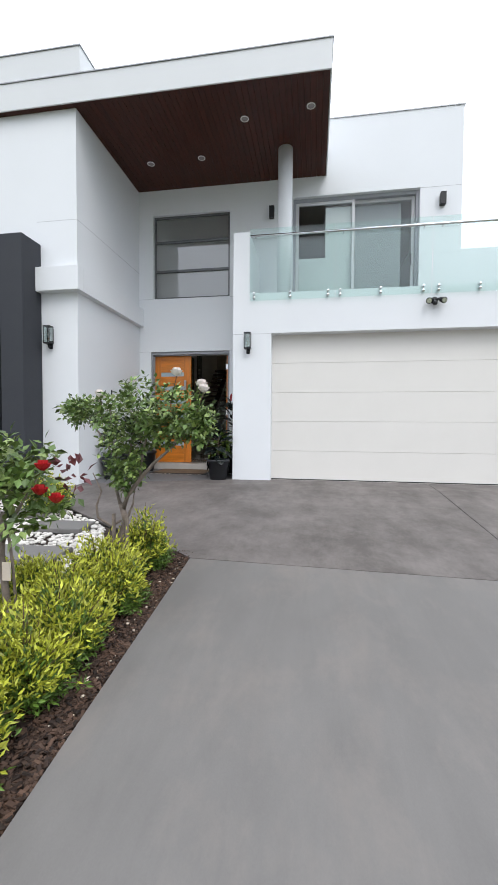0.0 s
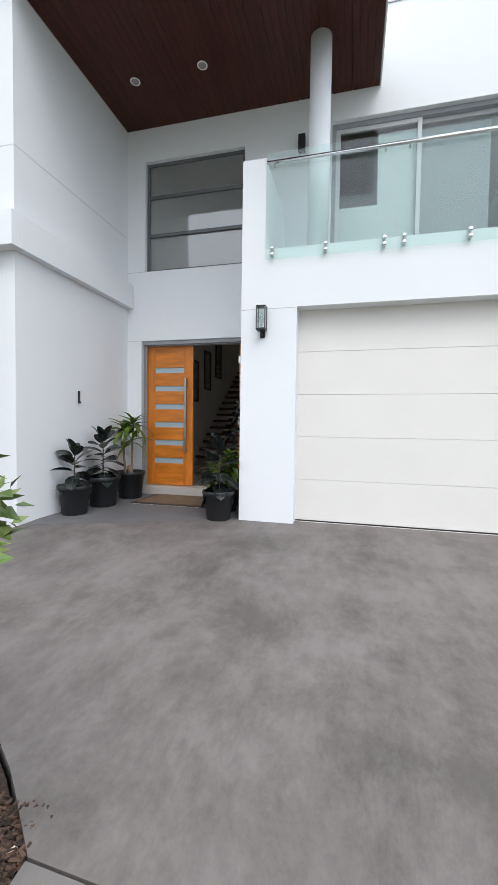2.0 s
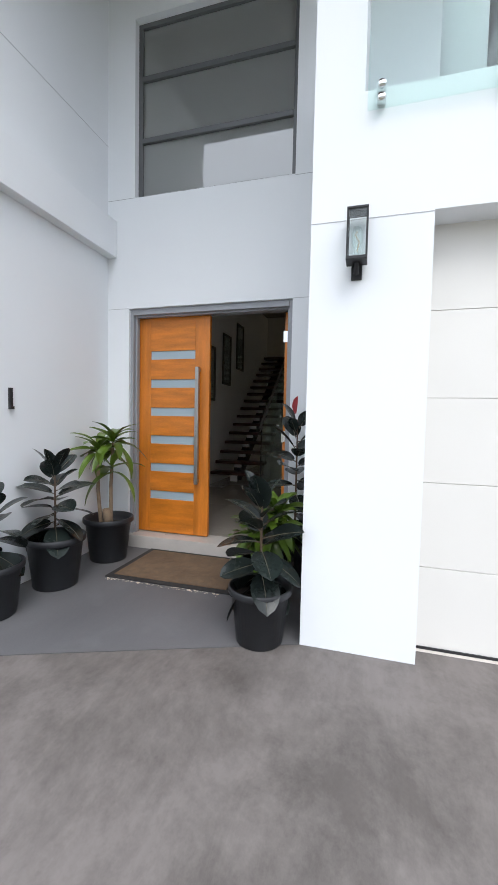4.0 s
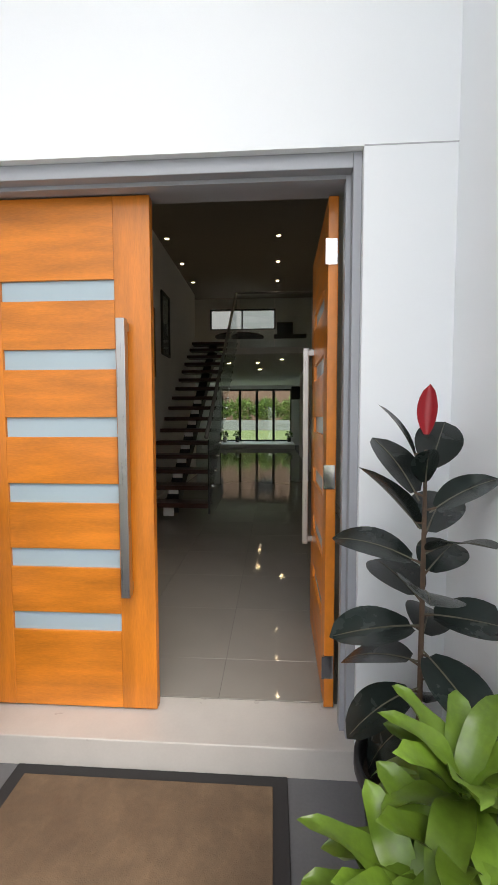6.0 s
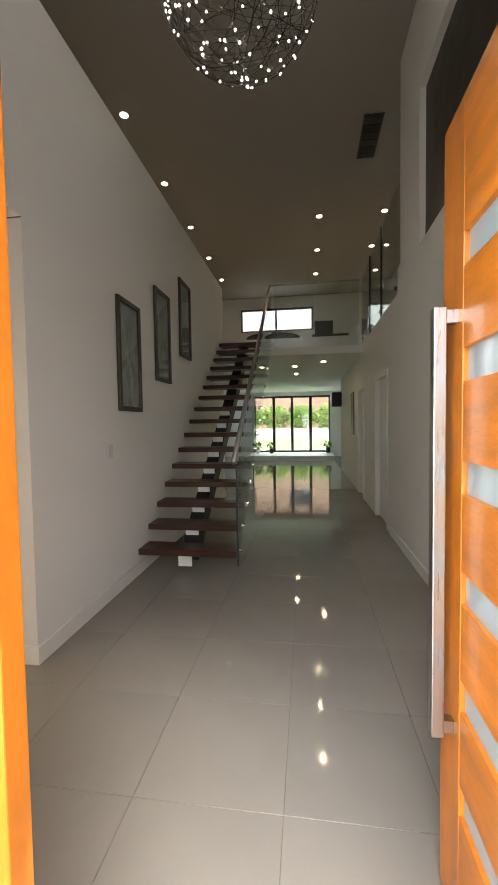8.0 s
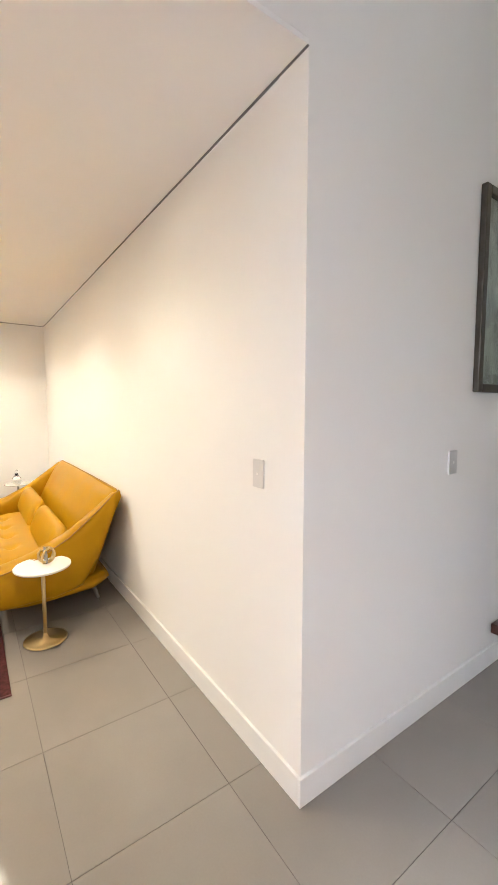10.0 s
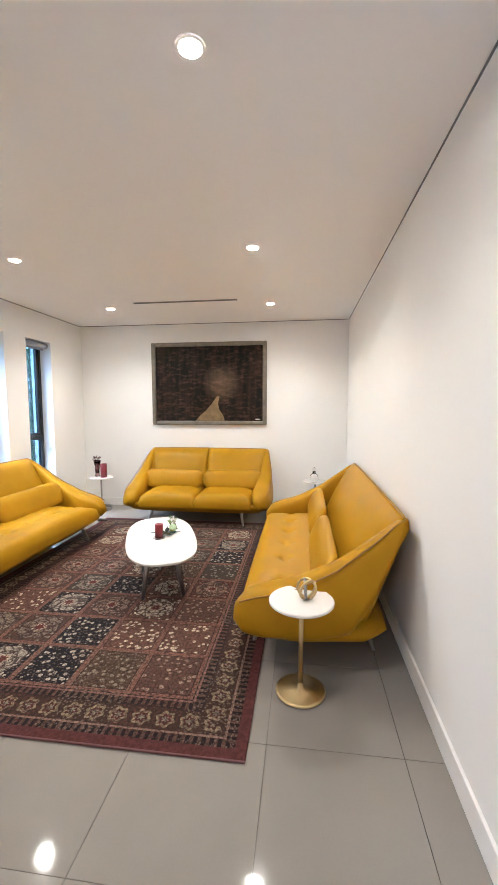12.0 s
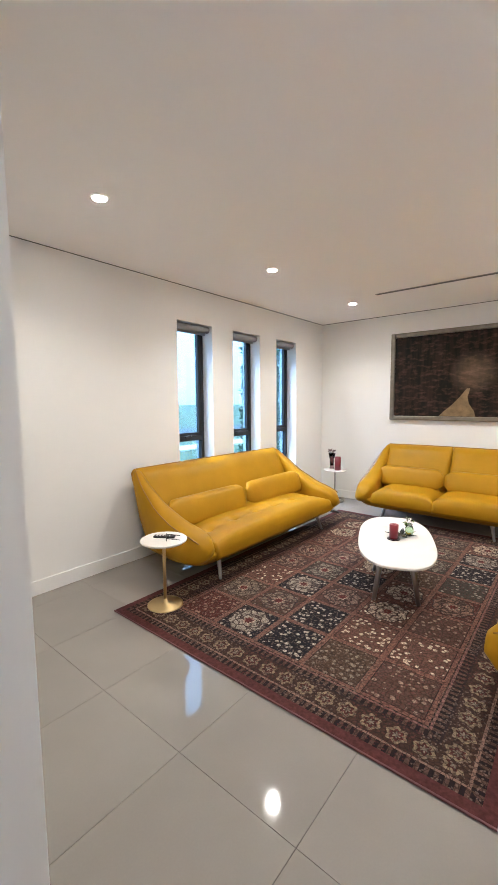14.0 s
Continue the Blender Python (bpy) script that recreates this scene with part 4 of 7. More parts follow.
back_hedge = thing("back_hedge", 0, 31.4, 0.3, "dense clipped green hedge behind the retaining wall", "hedge")
part("soil_bank", box(-6, 6, -1.0, 1.0, 0, 0.7), M_SOIL, back_hedge)
for i in range(5):
    o = leaf_ball("foliage", (-4 + 2.0 * i, 0, 1.65), (1.4, 0.85, 1.1), 1100, 0.22, M_HEDGE_B, back_hedge, 40 + i, 0.35)
    o["kind"] = "stuff"
neighbour = thing("brick_house", 0, 36, 0.35, "red-brown brick neighbour house behind the hedge, raised to hide the sky", "house")
# upper storey is added to block sky light and its reflection in the floor
part("wall", box(-14, 14, 0, 6, 0, 6.6), M_BRICK_FAR, neighbour)
part("roof", box(-15, 15, -0.7, 6.5, 6.6, 7.1, bevel=0.05), M_ROOF_FAR, neighbour)
for x in (-6, -1.2, 4.5):
    for z in (1.2, 4.2):
        wdw = part("window", box(x, x + 1.8, -0.05, 0.0, z, z + 1.3), M_BLACK, neighbour)
        part("sill", box(x - 0.05, x + 1.85, -0.12, 0.0, z - 0.08, z), M_STONE_FAR, wdw)

# stair
stair = thing("open_staircase", 0, 0, 0, "open staircase with dark red timber treads on a black steel spine", "staircase")
N_ST, RISE, RUN, Y0 = 16, 0.1875, 0.2665, 3.495
tread_me = mesh_of("tread", box(HX0 + 0.004, -0.305, 0, 0.285, -0.06, 0.0, bevel=0.006), M_TREAD)
for i in range(N_ST):
    shared("tread", tread_me, stair, pose(0, Y0 + RUN * i, 0.258 + RISE * i))
sp = box(-0.93, -0.77, 0, 1, 0, 1)
for v in sp.verts:
    y_ = Y0 + 0.32 + (RUN * 14.8 if v.co.y > 0.5 else 0)
    v.co.z = (0.258 - 0.085 if v.co.z > 0.5 else -0.06) + RISE * (y_ - Y0 - 0.15) / RUN - (0.0 if v.co.y > 0.5 else 0.0)
    v.co.y = y_
part("spine", sp, M_STRING, stair)
white_box = mesh_of("riser_plate", box(-0.92, -0.78, 0, 0.012, 0, 0.125), M_TRIM)
for i in range(9):
    shared("riser_plate", white_box, stair, pose(0, Y0 + RUN * i + 0.085, 0.07 + RISE * i))
rail_pts = [(-0.33, Y0 + 0.05, 1.12), (-0.33, Y0 + RUN * 15.4, 0.262 + RISE * 15.4 + 0.9)]
part("handrail", tube([rail_pts[0], rail_pts[1], (-0.33, 7.9, 4.24)], 0.028, 12), M_PEWTER, stair, smooth=True)
gl = bmesh.new()
a0, a1 = (Y0 + 0.02, 0.0), (Y0 + RUN * 15.5, 0.262 + RISE * 15.5)
q = [gl.verts.new((-0.30, y, z)) for y, z in ((a0[0], 0.16), (a1[0], a1[1] - 0.1), (a1[0], a1[1] + 0.88), (a0[0], 1.08))]
q2 = [gl.verts.new((-0.29, v.co.y, v.co.z)) for v in q]
gl.faces.new(q)
gl.faces.new(q2[::-1])
for i in range(4):
    gl.faces.new((q[i], q[(i + 1) % 4], q2[(i + 1) % 4], q2[i]))
# black bar added for the dark look of the bare glass edge
part("glass_edge_dark_strip", box(-0.304, -0.286, Y0 + 0.005, Y0 + 0.02, 0.12, 1.09), M_BLACK, stair)
p = part("glass_side", gl, G_CLEAR, stair)
p.visible_shadow = False
for i in range(0, 16, 1):
    part("glass_clamp", tube([(-0.312, Y0 + RUN * i + 0.14, 0.235 + RISE * i), (-0.278, Y0 + RUN * i + 0.14, 0.235 + RISE * i)], 0.02, 10), M_CHROME, stair)

mezz = thing("mezzanine_balustrade", 0, 0, 0, "clear glass mezzanine balustrade with thin dark rail", "balustrade")
part("top_rail", tube([(-0.33, 7.9, 4.25), (1.40, 7.9, 4.25)], 0.022, 10), M_PEWTER, mezz, smooth=True)
for a, b_ in ((-0.25, 0.55), (0.57, 1.40)):
    p = part("glass_panel", box(a, b_, 7.875, 7.885, 3.0, 4.22), G_CLEAR, mezz)
    p.visible_shadow = False
for a, b_ in ((4.76, 5.76), (5.80, 6.80), (6.84, 7.85)):
    p = part("glass_panel", box(1.44, 1.45, a, b_, 3.0, 4.25), G_CLEAR, mezz)
    p.visible_shadow = False
    for yy in (a + 0.1, b_ - 0.1):
        part("clamp", tube([(1.435, yy, 3.1), (1.47, yy, 3.1)], 0.024, 10), M_BLACK, mezz)
for yy in (5.78, 6.82):
    part("post", box(1.43, 1.46, yy - 0.015, yy + 0.015, 3.0, 4.27), M_BLACK, mezz)

up_table = thing("round_table", -0.55, 11.4, UPPER_Z, "dark oval table standing on the upstairs landing", "table")
part("tabletop", lathe([(0.75, 0.70), (0.78, 0.715), (0.78, 0.735), (0.75, 0.75)], 36), M_FURN, up_table)
part("pedestal", lathe([(0.3, 0), (0.28, 0.03), (0.06, 0.1), (0.06, 0.7)], 20), M_FURN, up_table)
chest = thing("sideboard", 1.1, 12.6, UPPER_Z, "dark upstairs sideboard under the window", "sideboard")
part("body", box(-0.55, 0.55, -0.25, 0.25, 0.1, 1.0, bevel=0.01), M_FURN, chest)
for s in (-0.45, 0.45):
    part("leg", box(s - 0.03, s + 0.03, -0.2, 0.2, 0, 0.1), M_FURN, chest)
part("monitor", box(-0.45, 0.1, -0.05, 0.0, 1.0, 1.45, bevel=0.01), M_BLACK, chest)

for x, y in ((-1.75, 17.3), (-1.15, 17.2), (1.28, 17.5)):
    pp = thing("indoor_plant", x, y, 0.2, "small leafy plant in a pot beside the glass doors", "potted plant", "rear plants")
    part("pot", lathe([(0.08, 0), (0.11, 0.2), (0.095, 0.19)], 16), M_TRIM if x < -1.5 else M_POT, pp)
    leaf_ball("foliage", (0, 0, 0.34), (0.16, 0.16, 0.2), 90, 0.11, M_HEDGE_D, pp, 77, 0.2)
hall_pic = thing("picture_frame", HX1 - 0.02, 9.6, 1.3, "narrow picture on the hall wall", "picture")
part("frame", box(0.0, 0.02, -0.3, 0.3, -0.1, 0.9), M_FRAME_D, hall_pic)
part("art", box(-0.002, 0.0, -0.25, 0.25, -0.05, 0.85), M_HEDGE_D, hall_pic)
speaker = thing("wall_speaker", HX1 - 0.2, 12.8, 2.0, "dark wall speaker at the end of the hall", "speaker")
part("cabinet", box(-0.1, 0.2, -0.1, 0.1, 0, 0.45, bevel=0.01), M_BLACK, speaker)

for x, y in HALL_LIGHTS:
    downlight(x, y, HALL_Z, E_NEUT, "lit recessed downlight in the high hall ceiling", "hall downlights", 0.045)
for x, y in LOUNGE_LIGHTS:
    downlight(x, y, LOUNGE_Z, E_WARM, "lit warm recessed downlight in the lounge ceiling", "lounge downlights", 0.04)
for x, y in ((0.1, 9.5), (0.75, 8.9), (0.1, 11.0)):
    downlight(x, y, 2.86, E_NEUT, "lit recessed downlight under the mezzanine", "under-mezzanine downlights", 0.05)
vent = thing("air_slot_diffuser", -5.735, -0.044, LOUNGE_Z, "long dark linear air slot in the ceiling", "air vent")
part("slot", box(-0.018, 0.018, -0.62, 0.62, -0.004, 0.0), M_BLACK, vent)
for s in (-0.021, 0.021):
    part("edge_trim", box(s - 0.003, s + 0.003, -0.625, 0.625, -0.006, 0.0), M_CAP, vent)
hvent = thing("ceiling_vent", 1.30, 5.9, HALL_Z, "square dark return air vent in the hall ceiling", "air vent")
part("frame", box(-0.13, 0.13, -0.45, 0.45, -0.01, 0.0), M_FURN, hvent)
for i in range(6):
    part("slat", box(-0.11, 0.11, -0.42 + i * 0.15, -0.32 + i * 0.15, -0.02, -0.01), M_BLACK, hvent)

# chandelier
chand = thing("wire_ball_chandelier", -0.01, 2.33, 4.25, "spherical wire chandelier set with tiny bulbs", "chandelier")
part("stem", tube([(0, 0, 0.45), (0, 0, HALL_Z - 4.25)], 0.008, 8), M_CHROME, chand)
part("canopy", lathe([(0.09, HALL_Z - 4.29), (0.09, HALL_Z - 4.2501)], 20), M_CHROME, chand)
tips = []
rnd = random.Random(3)
for i in range(42):
    ax = Vector((rnd.gauss(0, 1), rnd.gauss(0, 1), rnd.gauss(0, 1))).normalized()
    u = ax.orthogonal().normalized()
    v = ax.cross(u)
    off = rnd.uniform(0.1, 0.4)
    rr = math.sqrt(0.25 - off * off)
    a0 = rnd.uniform(0, 6.28)
    pts = [ax * off + rr * (math.cos(a0 + k * 0.349) * u + math.sin(a0 + k * 0.349) * v) for k in range(19)]
    part("wire", tube(pts, 0.0022, 4, False), M_WIRE, chand)
    tips += [pts[3], pts[8], pts[13]]
bulb_me = mesh_of("bulb", lathe([(0.001, -0.008), (0.0062, -0.004), (0.0062, 0.004), (0.001, 0.008)], 8), E_SPARK)
for t_ in tips:
    shared("bulb", bulb_me, chand, Matrix.Translation(t_))


def wall_picture(y0, y1, z0, z1):
    """A glazed picture in a dark bronze moulding on the hall wall."""
    e = thing("framed_picture", HX0, (y0 + y1) / 2, (z0 + z1) / 2, "tall glazed grey picture in a dark bronze frame above the stair", "framed picture", "stair pictures")
    w, h, t = (y1 - y0) / 2, (z1 - z0) / 2, 0.045
    part("moulding", boxes([(0.002, 0.035, -w, -w + t, -h, h), (0.002, 0.035, w - t, w, -h, h), (0.002, 0.035, -w + t, w - t, -h, -h + t), (0.002, 0.035, -w + t, w - t, h - t, h)], 0.006), M_FRAME_D, e)
    part("art", box(0.002, 0.012, -w + t, w - t, -h + t, h - t), M_ART, e)
    p = part("glazing", box(0.018, 0.020, -w + t, w - t, -h + t, h - t), G_CLEAR, e)
    p.visible_shadow = False
    return e


M_ART = material("grey_botanical_print", (0.40, 0.39, 0.375), 0.8, vary=0.5, scale=9, fine=45, stretch=(1, 1.5, 0.6), bump=0)
wall_picture(3.15, 3.64, 1.63, 2.67)
wall_picture(4.07, 4.56, 2.0, 3.05)
wall_picture(4.97, 5.47, 2.42, 3.46)


def switch(name, x, y, z, rz):
    e = thing(name, x, y, z, "satin silver double light switch on the white wall", "light switch", "switches", rz)
    part("plate", box(-0.037, 0.037, -0.009, 0, -0.06, 0.06, bevel=0.003), M_SWITCH, e)
    part("rocker", box(-0.006, 0.006, -0.012, -0.009, -0.006, 0.006, bevel=0.002), M_TRIM, e)
    return e


switch("light_switch", -1.583, 1.97, 1.272, 0)
switch("light_switch", HX0, 2.983, 1.272, 90)

# lounge windows
for i, (x0, x1) in enumerate(WIN_L):
    w = thing("window_%d" % (i + 3), 0, -2.27, 0, "tall narrow black-framed awning window with roller blind raised", "window", "lounge windows", kind="structure")
    t, zt = 0.04, 1.12
    part("window_frame", boxes([(x0, x0 + t, 0, 0.06, WZ0, WZ1), (x1 - t, x1, 0, 0.06, WZ0, WZ1), (x0 + t, x1 - t, 0, 0.06, WZ0, WZ0 + t), (x0 + t, x1 - t, 0, 0.06, WZ1 - t, WZ1)], 0.003), M_BLACK, w)
    part("transom", box(x0 + t, x1 - t, -0.003, 0.064, zt - 0.028, zt + 0.028, bevel=0.003), M_BLACK, w)
    s = part("sash", boxes([(x0 + t, x0 + t + 0.035, 0.01, 0.05, zt + 0.028, WZ1 - t), (x1 - t - 0.035, x1 - t, 0.01, 0.05, zt + 0.028, WZ1 - t), (x0 + t + 0.035, x1 - t - 0.035, 0.01, 0.05, zt + 0.028, zt + 0.065), (x0 + t + 0.035, x1 - t - 0.035, 0.01, 0.05, WZ1 - t - 0.035, WZ1 - t)], 0.003), M_BLACK, w)
    part("winder", tube([((x0 + x1) / 2 - 0.05, 0.06, zt + 0.03), ((x0 + x1) / 2, 0.10, zt + 0.035), ((x0 + x1) / 2 + 0.07, 0.10, zt + 0.02)], 0.012, 8), M_BLACK, s)
    for a, b_ in ((zt + 0.065, WZ1 - t - 0.035), (WZ0 + t, zt - 0.028)):
        p = part("pane", box(x0 + t, x1 - t, 0.025, 0.031, a, b_), G_BLUE, w)
        p.visible_shadow = False
    part("blind_roll", tube([(x0 + 0.01, 0.15, WZ1 - 0.04), (x1 - 0.01, 0.15, WZ1 - 0.04)], 0.036, 14), M_BLIND, w, smooth=True)
    part("blind_drop", box(x0 + 0.02, x1 - 0.02, 0.115, 0.118, WZ1 - 0.10, WZ1 - 0.04), M_BLIND, w)
    part("reveal_sill", box(x0 + 0.001, x1 - 0.001, 0.062, 0.22, WZ0 - 0.001, WZ0 + 0.012), M_TRIM, w)


# rug
def rug_material():
    """Panels in a grid with medallions and small figures, set in banded borders."""
    m = bpy.data.materials.new("panelled_rug_pile")
    m.use_nodes = True
    n, l = m.node_tree.nodes, m.node_tree.links
    b = n["Principled BSDF"]
    b.inputs["Roughness"].default_value = 0.8
    b.inputs["Specular IOR Level"].default_value = 0.15
    co = n.new("ShaderNodeTexCoord")

    def math(op, a, c=None, d=None):
        k = n.new("ShaderNodeMath")
        k.operation = op
        for i, v in enumerate((a, c, d)):
            if v is None:
                continue
            if isinstance(v, (int, float)):
                k.inputs[i].default_value = v
            else:
                l.new(v, k.inputs[i])
        return k.outputs[0]

    def mix(f, a, c):
        k = n.new("ShaderNodeMix")
        k.data_type = "RGBA"
        for i, v in ((0, f), (6, a), (7, c)):
            if isinstance(v, tuple):
                k.inputs[i].default_value = (*v, 1)
            elif isinstance(v, (int, float)):
                k.inputs[i].default_value = v
            else:
                l.new(v, k.inputs[i])
        return k.outputs[2]

    def ramp(f, stops):
        k = n.new("ShaderNodeValToRGB")
        k.color_ramp.interpolation = "CONSTANT"
        while len(k.color_ramp.elements) < len(stops):
            k.color_ramp.elements.new(0.5)
        for e, (p, c) in zip(k.color_ramp.elements, stops):
            e.position, e.color = p, (*c, 1)
        l.new(f, k.inputs[0])
        return k.outputs[0]

    def between(v, lo, hi):
        return math("MULTIPLY", math("GREATER_THAN", v, lo), math("LESS_THAN", v, hi))

    sep = n.new("ShaderNodeSeparateXYZ")
    l.new(co.outputs["Object"], sep.inputs[0])
    x, y = sep.outputs[0], sep.outputs[1]
    ex = math("SUBTRACT", RUG_L / 2, math("ABSOLUTE", x))
    ey = math("SUBTRACT", RUG_W / 2, math("ABSOLUTE", y))
    edge = math("MINIMUM", ex, ey)
    cx, cy = (RUG_L - 0.66) / 8, (RUG_W - 0.66) / 5
    gx, gy = math("DIVIDE", math("ADD", x, RUG_L / 2 - 0.33), cx), math("DIVIDE", math("ADD", y, RUG_W / 2 - 0.33), cy)
    ix, iy = math("FLOOR", gx), math("FLOOR", gy)
    fx, fy = math("SUBTRACT", gx, ix), math("SUBTRACT", gy, iy)
    cid = n.new("ShaderNodeCombineXYZ")
    l.new(ix, cid.inputs[0])
    l.new(iy, cid.inputs[1])
    wn_ = n.new("ShaderNodeTexWhiteNoise")
    wn_.noise_dimensions = "2D"
    l.new(cid.outputs[0], wn_.inputs["Vector"])
    rand = wn_.outputs["Value"]
    field = ramp(rand, [(0.0, (0.075, 0.024, 0.020)), (0.18, (0.008, 0.008, 0.014)), (0.40, (0.070, 0.044, 0.030)), (0.55, (0.085, 0.05, 0.038)), (0.68, (0.050, 0.046, 0.036)), (0.80, (0.11, 0.062, 0.045))])
    figure = ramp(rand, [(0.0, (0.24, 0.17, 0.12)), (0.18, (0.40, 0.36, 0.29)), (0.40, (0.22, 0.19, 0.145)), (0.55, (0.26, 0.20, 0.15)), (0.68, (0.26, 0.24, 0.19)), (0.80, (0.50, 0.44, 0.33))])
    ux, uy = math("SUBTRACT", fx, 0.5), math("SUBTRACT", fy, 0.5)
    ru = math("SQRT", math("ADD", math("MULTIPLY", ux, ux), math("MULTIPLY", uy, uy)))
    ang = math("ARCTAN2", uy, ux)
    wob = math("ADD", ru, math("MULTIPLY", math("SINE", math("MULTIPLY", ang, 8.0)), 0.022))
    vor = n.new("ShaderNodeTexVoronoi")
    vor.inputs["Scale"].default_value = 26
    l.new(co.outputs["Object"], vor.inputs["Vector"])
    vor2 = n.new("ShaderNodeTexVoronoi")
    vor2.feature = "DISTANCE_TO_EDGE"
    vor2.inputs["Scale"].default_value = 17
    l.new(co.outputs["Object"], vor2.inputs["Vector"])
    speck = math("LESS_THAN", vor.outputs["Distance"], 0.34)
    lines = math("LESS_THAN", vor2.outputs["Distance"], 0.07)
    inner = math("MULTIPLY", math("LESS_THAN", wob, 0.40), math("GREATER_THAN", math("FRACT", math("MULTIPLY", rand, 13.7)), 0.42))
    panel = mix(math("MULTIPLY", speck, 0.75), field, figure)
    medal = mix(math("MULTIPLY", lines, 0.8), mix(0.4, figure, field), (0.022, 0.012, 0.013))
    medal = mix(between(wob, 0.0, 0.09), medal, (0.10, 0.024, 0.022))
    medal = mix(between(wob, 0.09, 0.12), medal, (0.30, 0.25, 0.19))
    medal = mix(between(wob, 0.20, 0.225), medal, (0.04, 0.02, 0.022))
    medal = mix(between(wob, 0.375, 0.40), medal, (0.04, 0.026, 0.026))
    panel = mix(inner, panel, medal)
    ring = math("MINIMUM", math("MINIMUM", fx, math("SUBTRACT", 1.0, fx)), math("MINIMUM", fy, math("SUBTRACT", 1.0, fy)))
    panel = mix(math("LESS_THAN", ring, 0.055), panel, (0.15, 0.082, 0.06))
    panel = mix(between(ring, 0.05, 0.066), panel, (0.03, 0.018, 0.018))
    runv = math("MULTIPLY", math("ADD", math("MULTIPLY", math("LESS_THAN", ex, ey), y), math("MULTIPLY", math("GREATER_THAN", ex, ey), x)), 1.0)
    rep = math("SUBTRACT", math("FRACT", math("MULTIPLY", runv, 8.2)), 0.5)
    be = math("DIVIDE", math("SUBTRACT", edge, 0.182), 0.13)
    rb = math("SQRT", math("ADD", math("MULTIPLY", rep, rep), math("MULTIPLY", be, be)))
    bang = math("ARCTAN2", be, rep)
    rb = math("ADD", rb, math("MULTIPLY", math("SINE", math("MULTIPLY", bang, 6.0)), 0.05))
    palm = mix(math("LESS_THAN", rb, 0.38), (0.05, 0.028, 0.021), (0.19, 0.15, 0.095))
    palm = mix(math("LESS_THAN", rb, 0.24), palm, (0.07, 0.024, 0.02))
    palm = mix(math("LESS_THAN", rb, 0.12), palm, (0.17, 0.15, 0.11))
    palm = mix(math("MULTIPLY", lines, 0.35), palm, (0.04, 0.022, 0.022))
    small = mix(math("GREATER_THAN", math("FRACT", math("MULTIPLY", runv, 26.0)), 0.5), (0.016, 0.010, 0.013), (0.085, 0.052, 0.038))
    col = mix(math("LESS_THAN", edge, 0.325), panel, small)
    col = mix(between(edge, 0.305, 0.318), col, (0.16, 0.09, 0.075))
    col = mix(math("LESS_THAN", edge, 0.262), col, palm)
    col = mix(between(edge, 0.25, 0.262), col, (0.03, 0.018, 0.02))
    col = mix(math("LESS_THAN", edge, 0.115), col, small)
    col = mix(between(edge, 0.102, 0.115), col, (0.18, 0.12, 0.09))
    vor3 = n.new("ShaderNodeTexVoronoi")
    vor3.inputs["Scale"].default_value = 62
    l.new(co.outputs["Object"], vor3.inputs["Vector"])
    dots = math("MULTIPLY", math("LESS_THAN", vor3.outputs["Distance"], 0.36), 0.55)
    col = mix(dots, col, mix(math("GREATER_THAN", wn_.outputs["Value"], 0.5), (0.17, 0.13, 0.10), (0.10, 0.035, 0.03)))
    vor4 = n.new("ShaderNodeTexVoronoi")
    vor4.feature = "DISTANCE_TO_EDGE"
    vor4.inputs["Scale"].default_value = 44
    l.new(co.outputs["Object"], vor4.inputs["Vector"])
    col = mix(math("MULTIPLY", math("LESS_THAN", vor4.outputs["Distance"], 0.07), 0.6), col, (0.02, 0.012, 0.012))
    col = mix(math("LESS_THAN", edge, 0.055), col, (0.078, 0.028, 0.027))
    nz = n.new("ShaderNodeTexNoise")
    nz.inputs["Scale"].default_value, nz.inputs["Detail"].default_value = 55, 5
    l.new(co.outputs["Object"], nz.inputs["Vector"])
    nr = n.new("ShaderNodeMapRange")
    nr.inputs[1].default_value, nr.inputs[2].default_value, nr.inputs[3].default_value, nr.inputs[4].default_value = 0.3, 0.7, 1.0, 1.95
    l.new(nz.outputs[0], nr.inputs[0])
    sc = n.new("ShaderNodeVectorMath")
    sc.operation = "SCALE"
    gam = n.new("ShaderNodeGamma")
    gam.inputs[1].default_value = 1.22
    l.new(col, gam.inputs[0])
    l.new(gam.outputs[0], sc.inputs[0])
    l.new(nr.outputs[0], sc.inputs["Scale"])
    l.new(sc.outputs[0], b.inputs["Base Color"])
    bp = n.new("ShaderNodeBump")
    bp.inputs["Strength"].default_value, bp.inputs["Distance"].default_value = 0.4, 0.004
    l.new(nz.outputs[0], bp.inputs["Height"])
    l.new(bp.outputs[0], b.inputs["Normal"])
    return m


RUG_L, RUG_W = 3.55, 2.43
rug = thing("panelled_rug", -2.65 - RUG_L / 2, -0.115, 0.0, "large dark red and brown panelled rug with patterned border", "rug")
part("rug_field", box(-RUG_L / 2, RUG_L / 2, -RUG_W / 2, RUG_W / 2, 0.001, 0.011, bevel=0.004), rug_material(), rug)
M_FRINGE = material("brown_rug_binding", (0.12, 0.05, 0.05), 0.9)
for s in (-1, 1):
    part("binding", tube([(s * (RUG_L / 2 + 0.002), -RUG_W / 2, 0.006), (s * (RUG_L / 2 + 0.002), RUG_W / 2, 0.006)], 0.006, 6), M_FRINGE, rug)


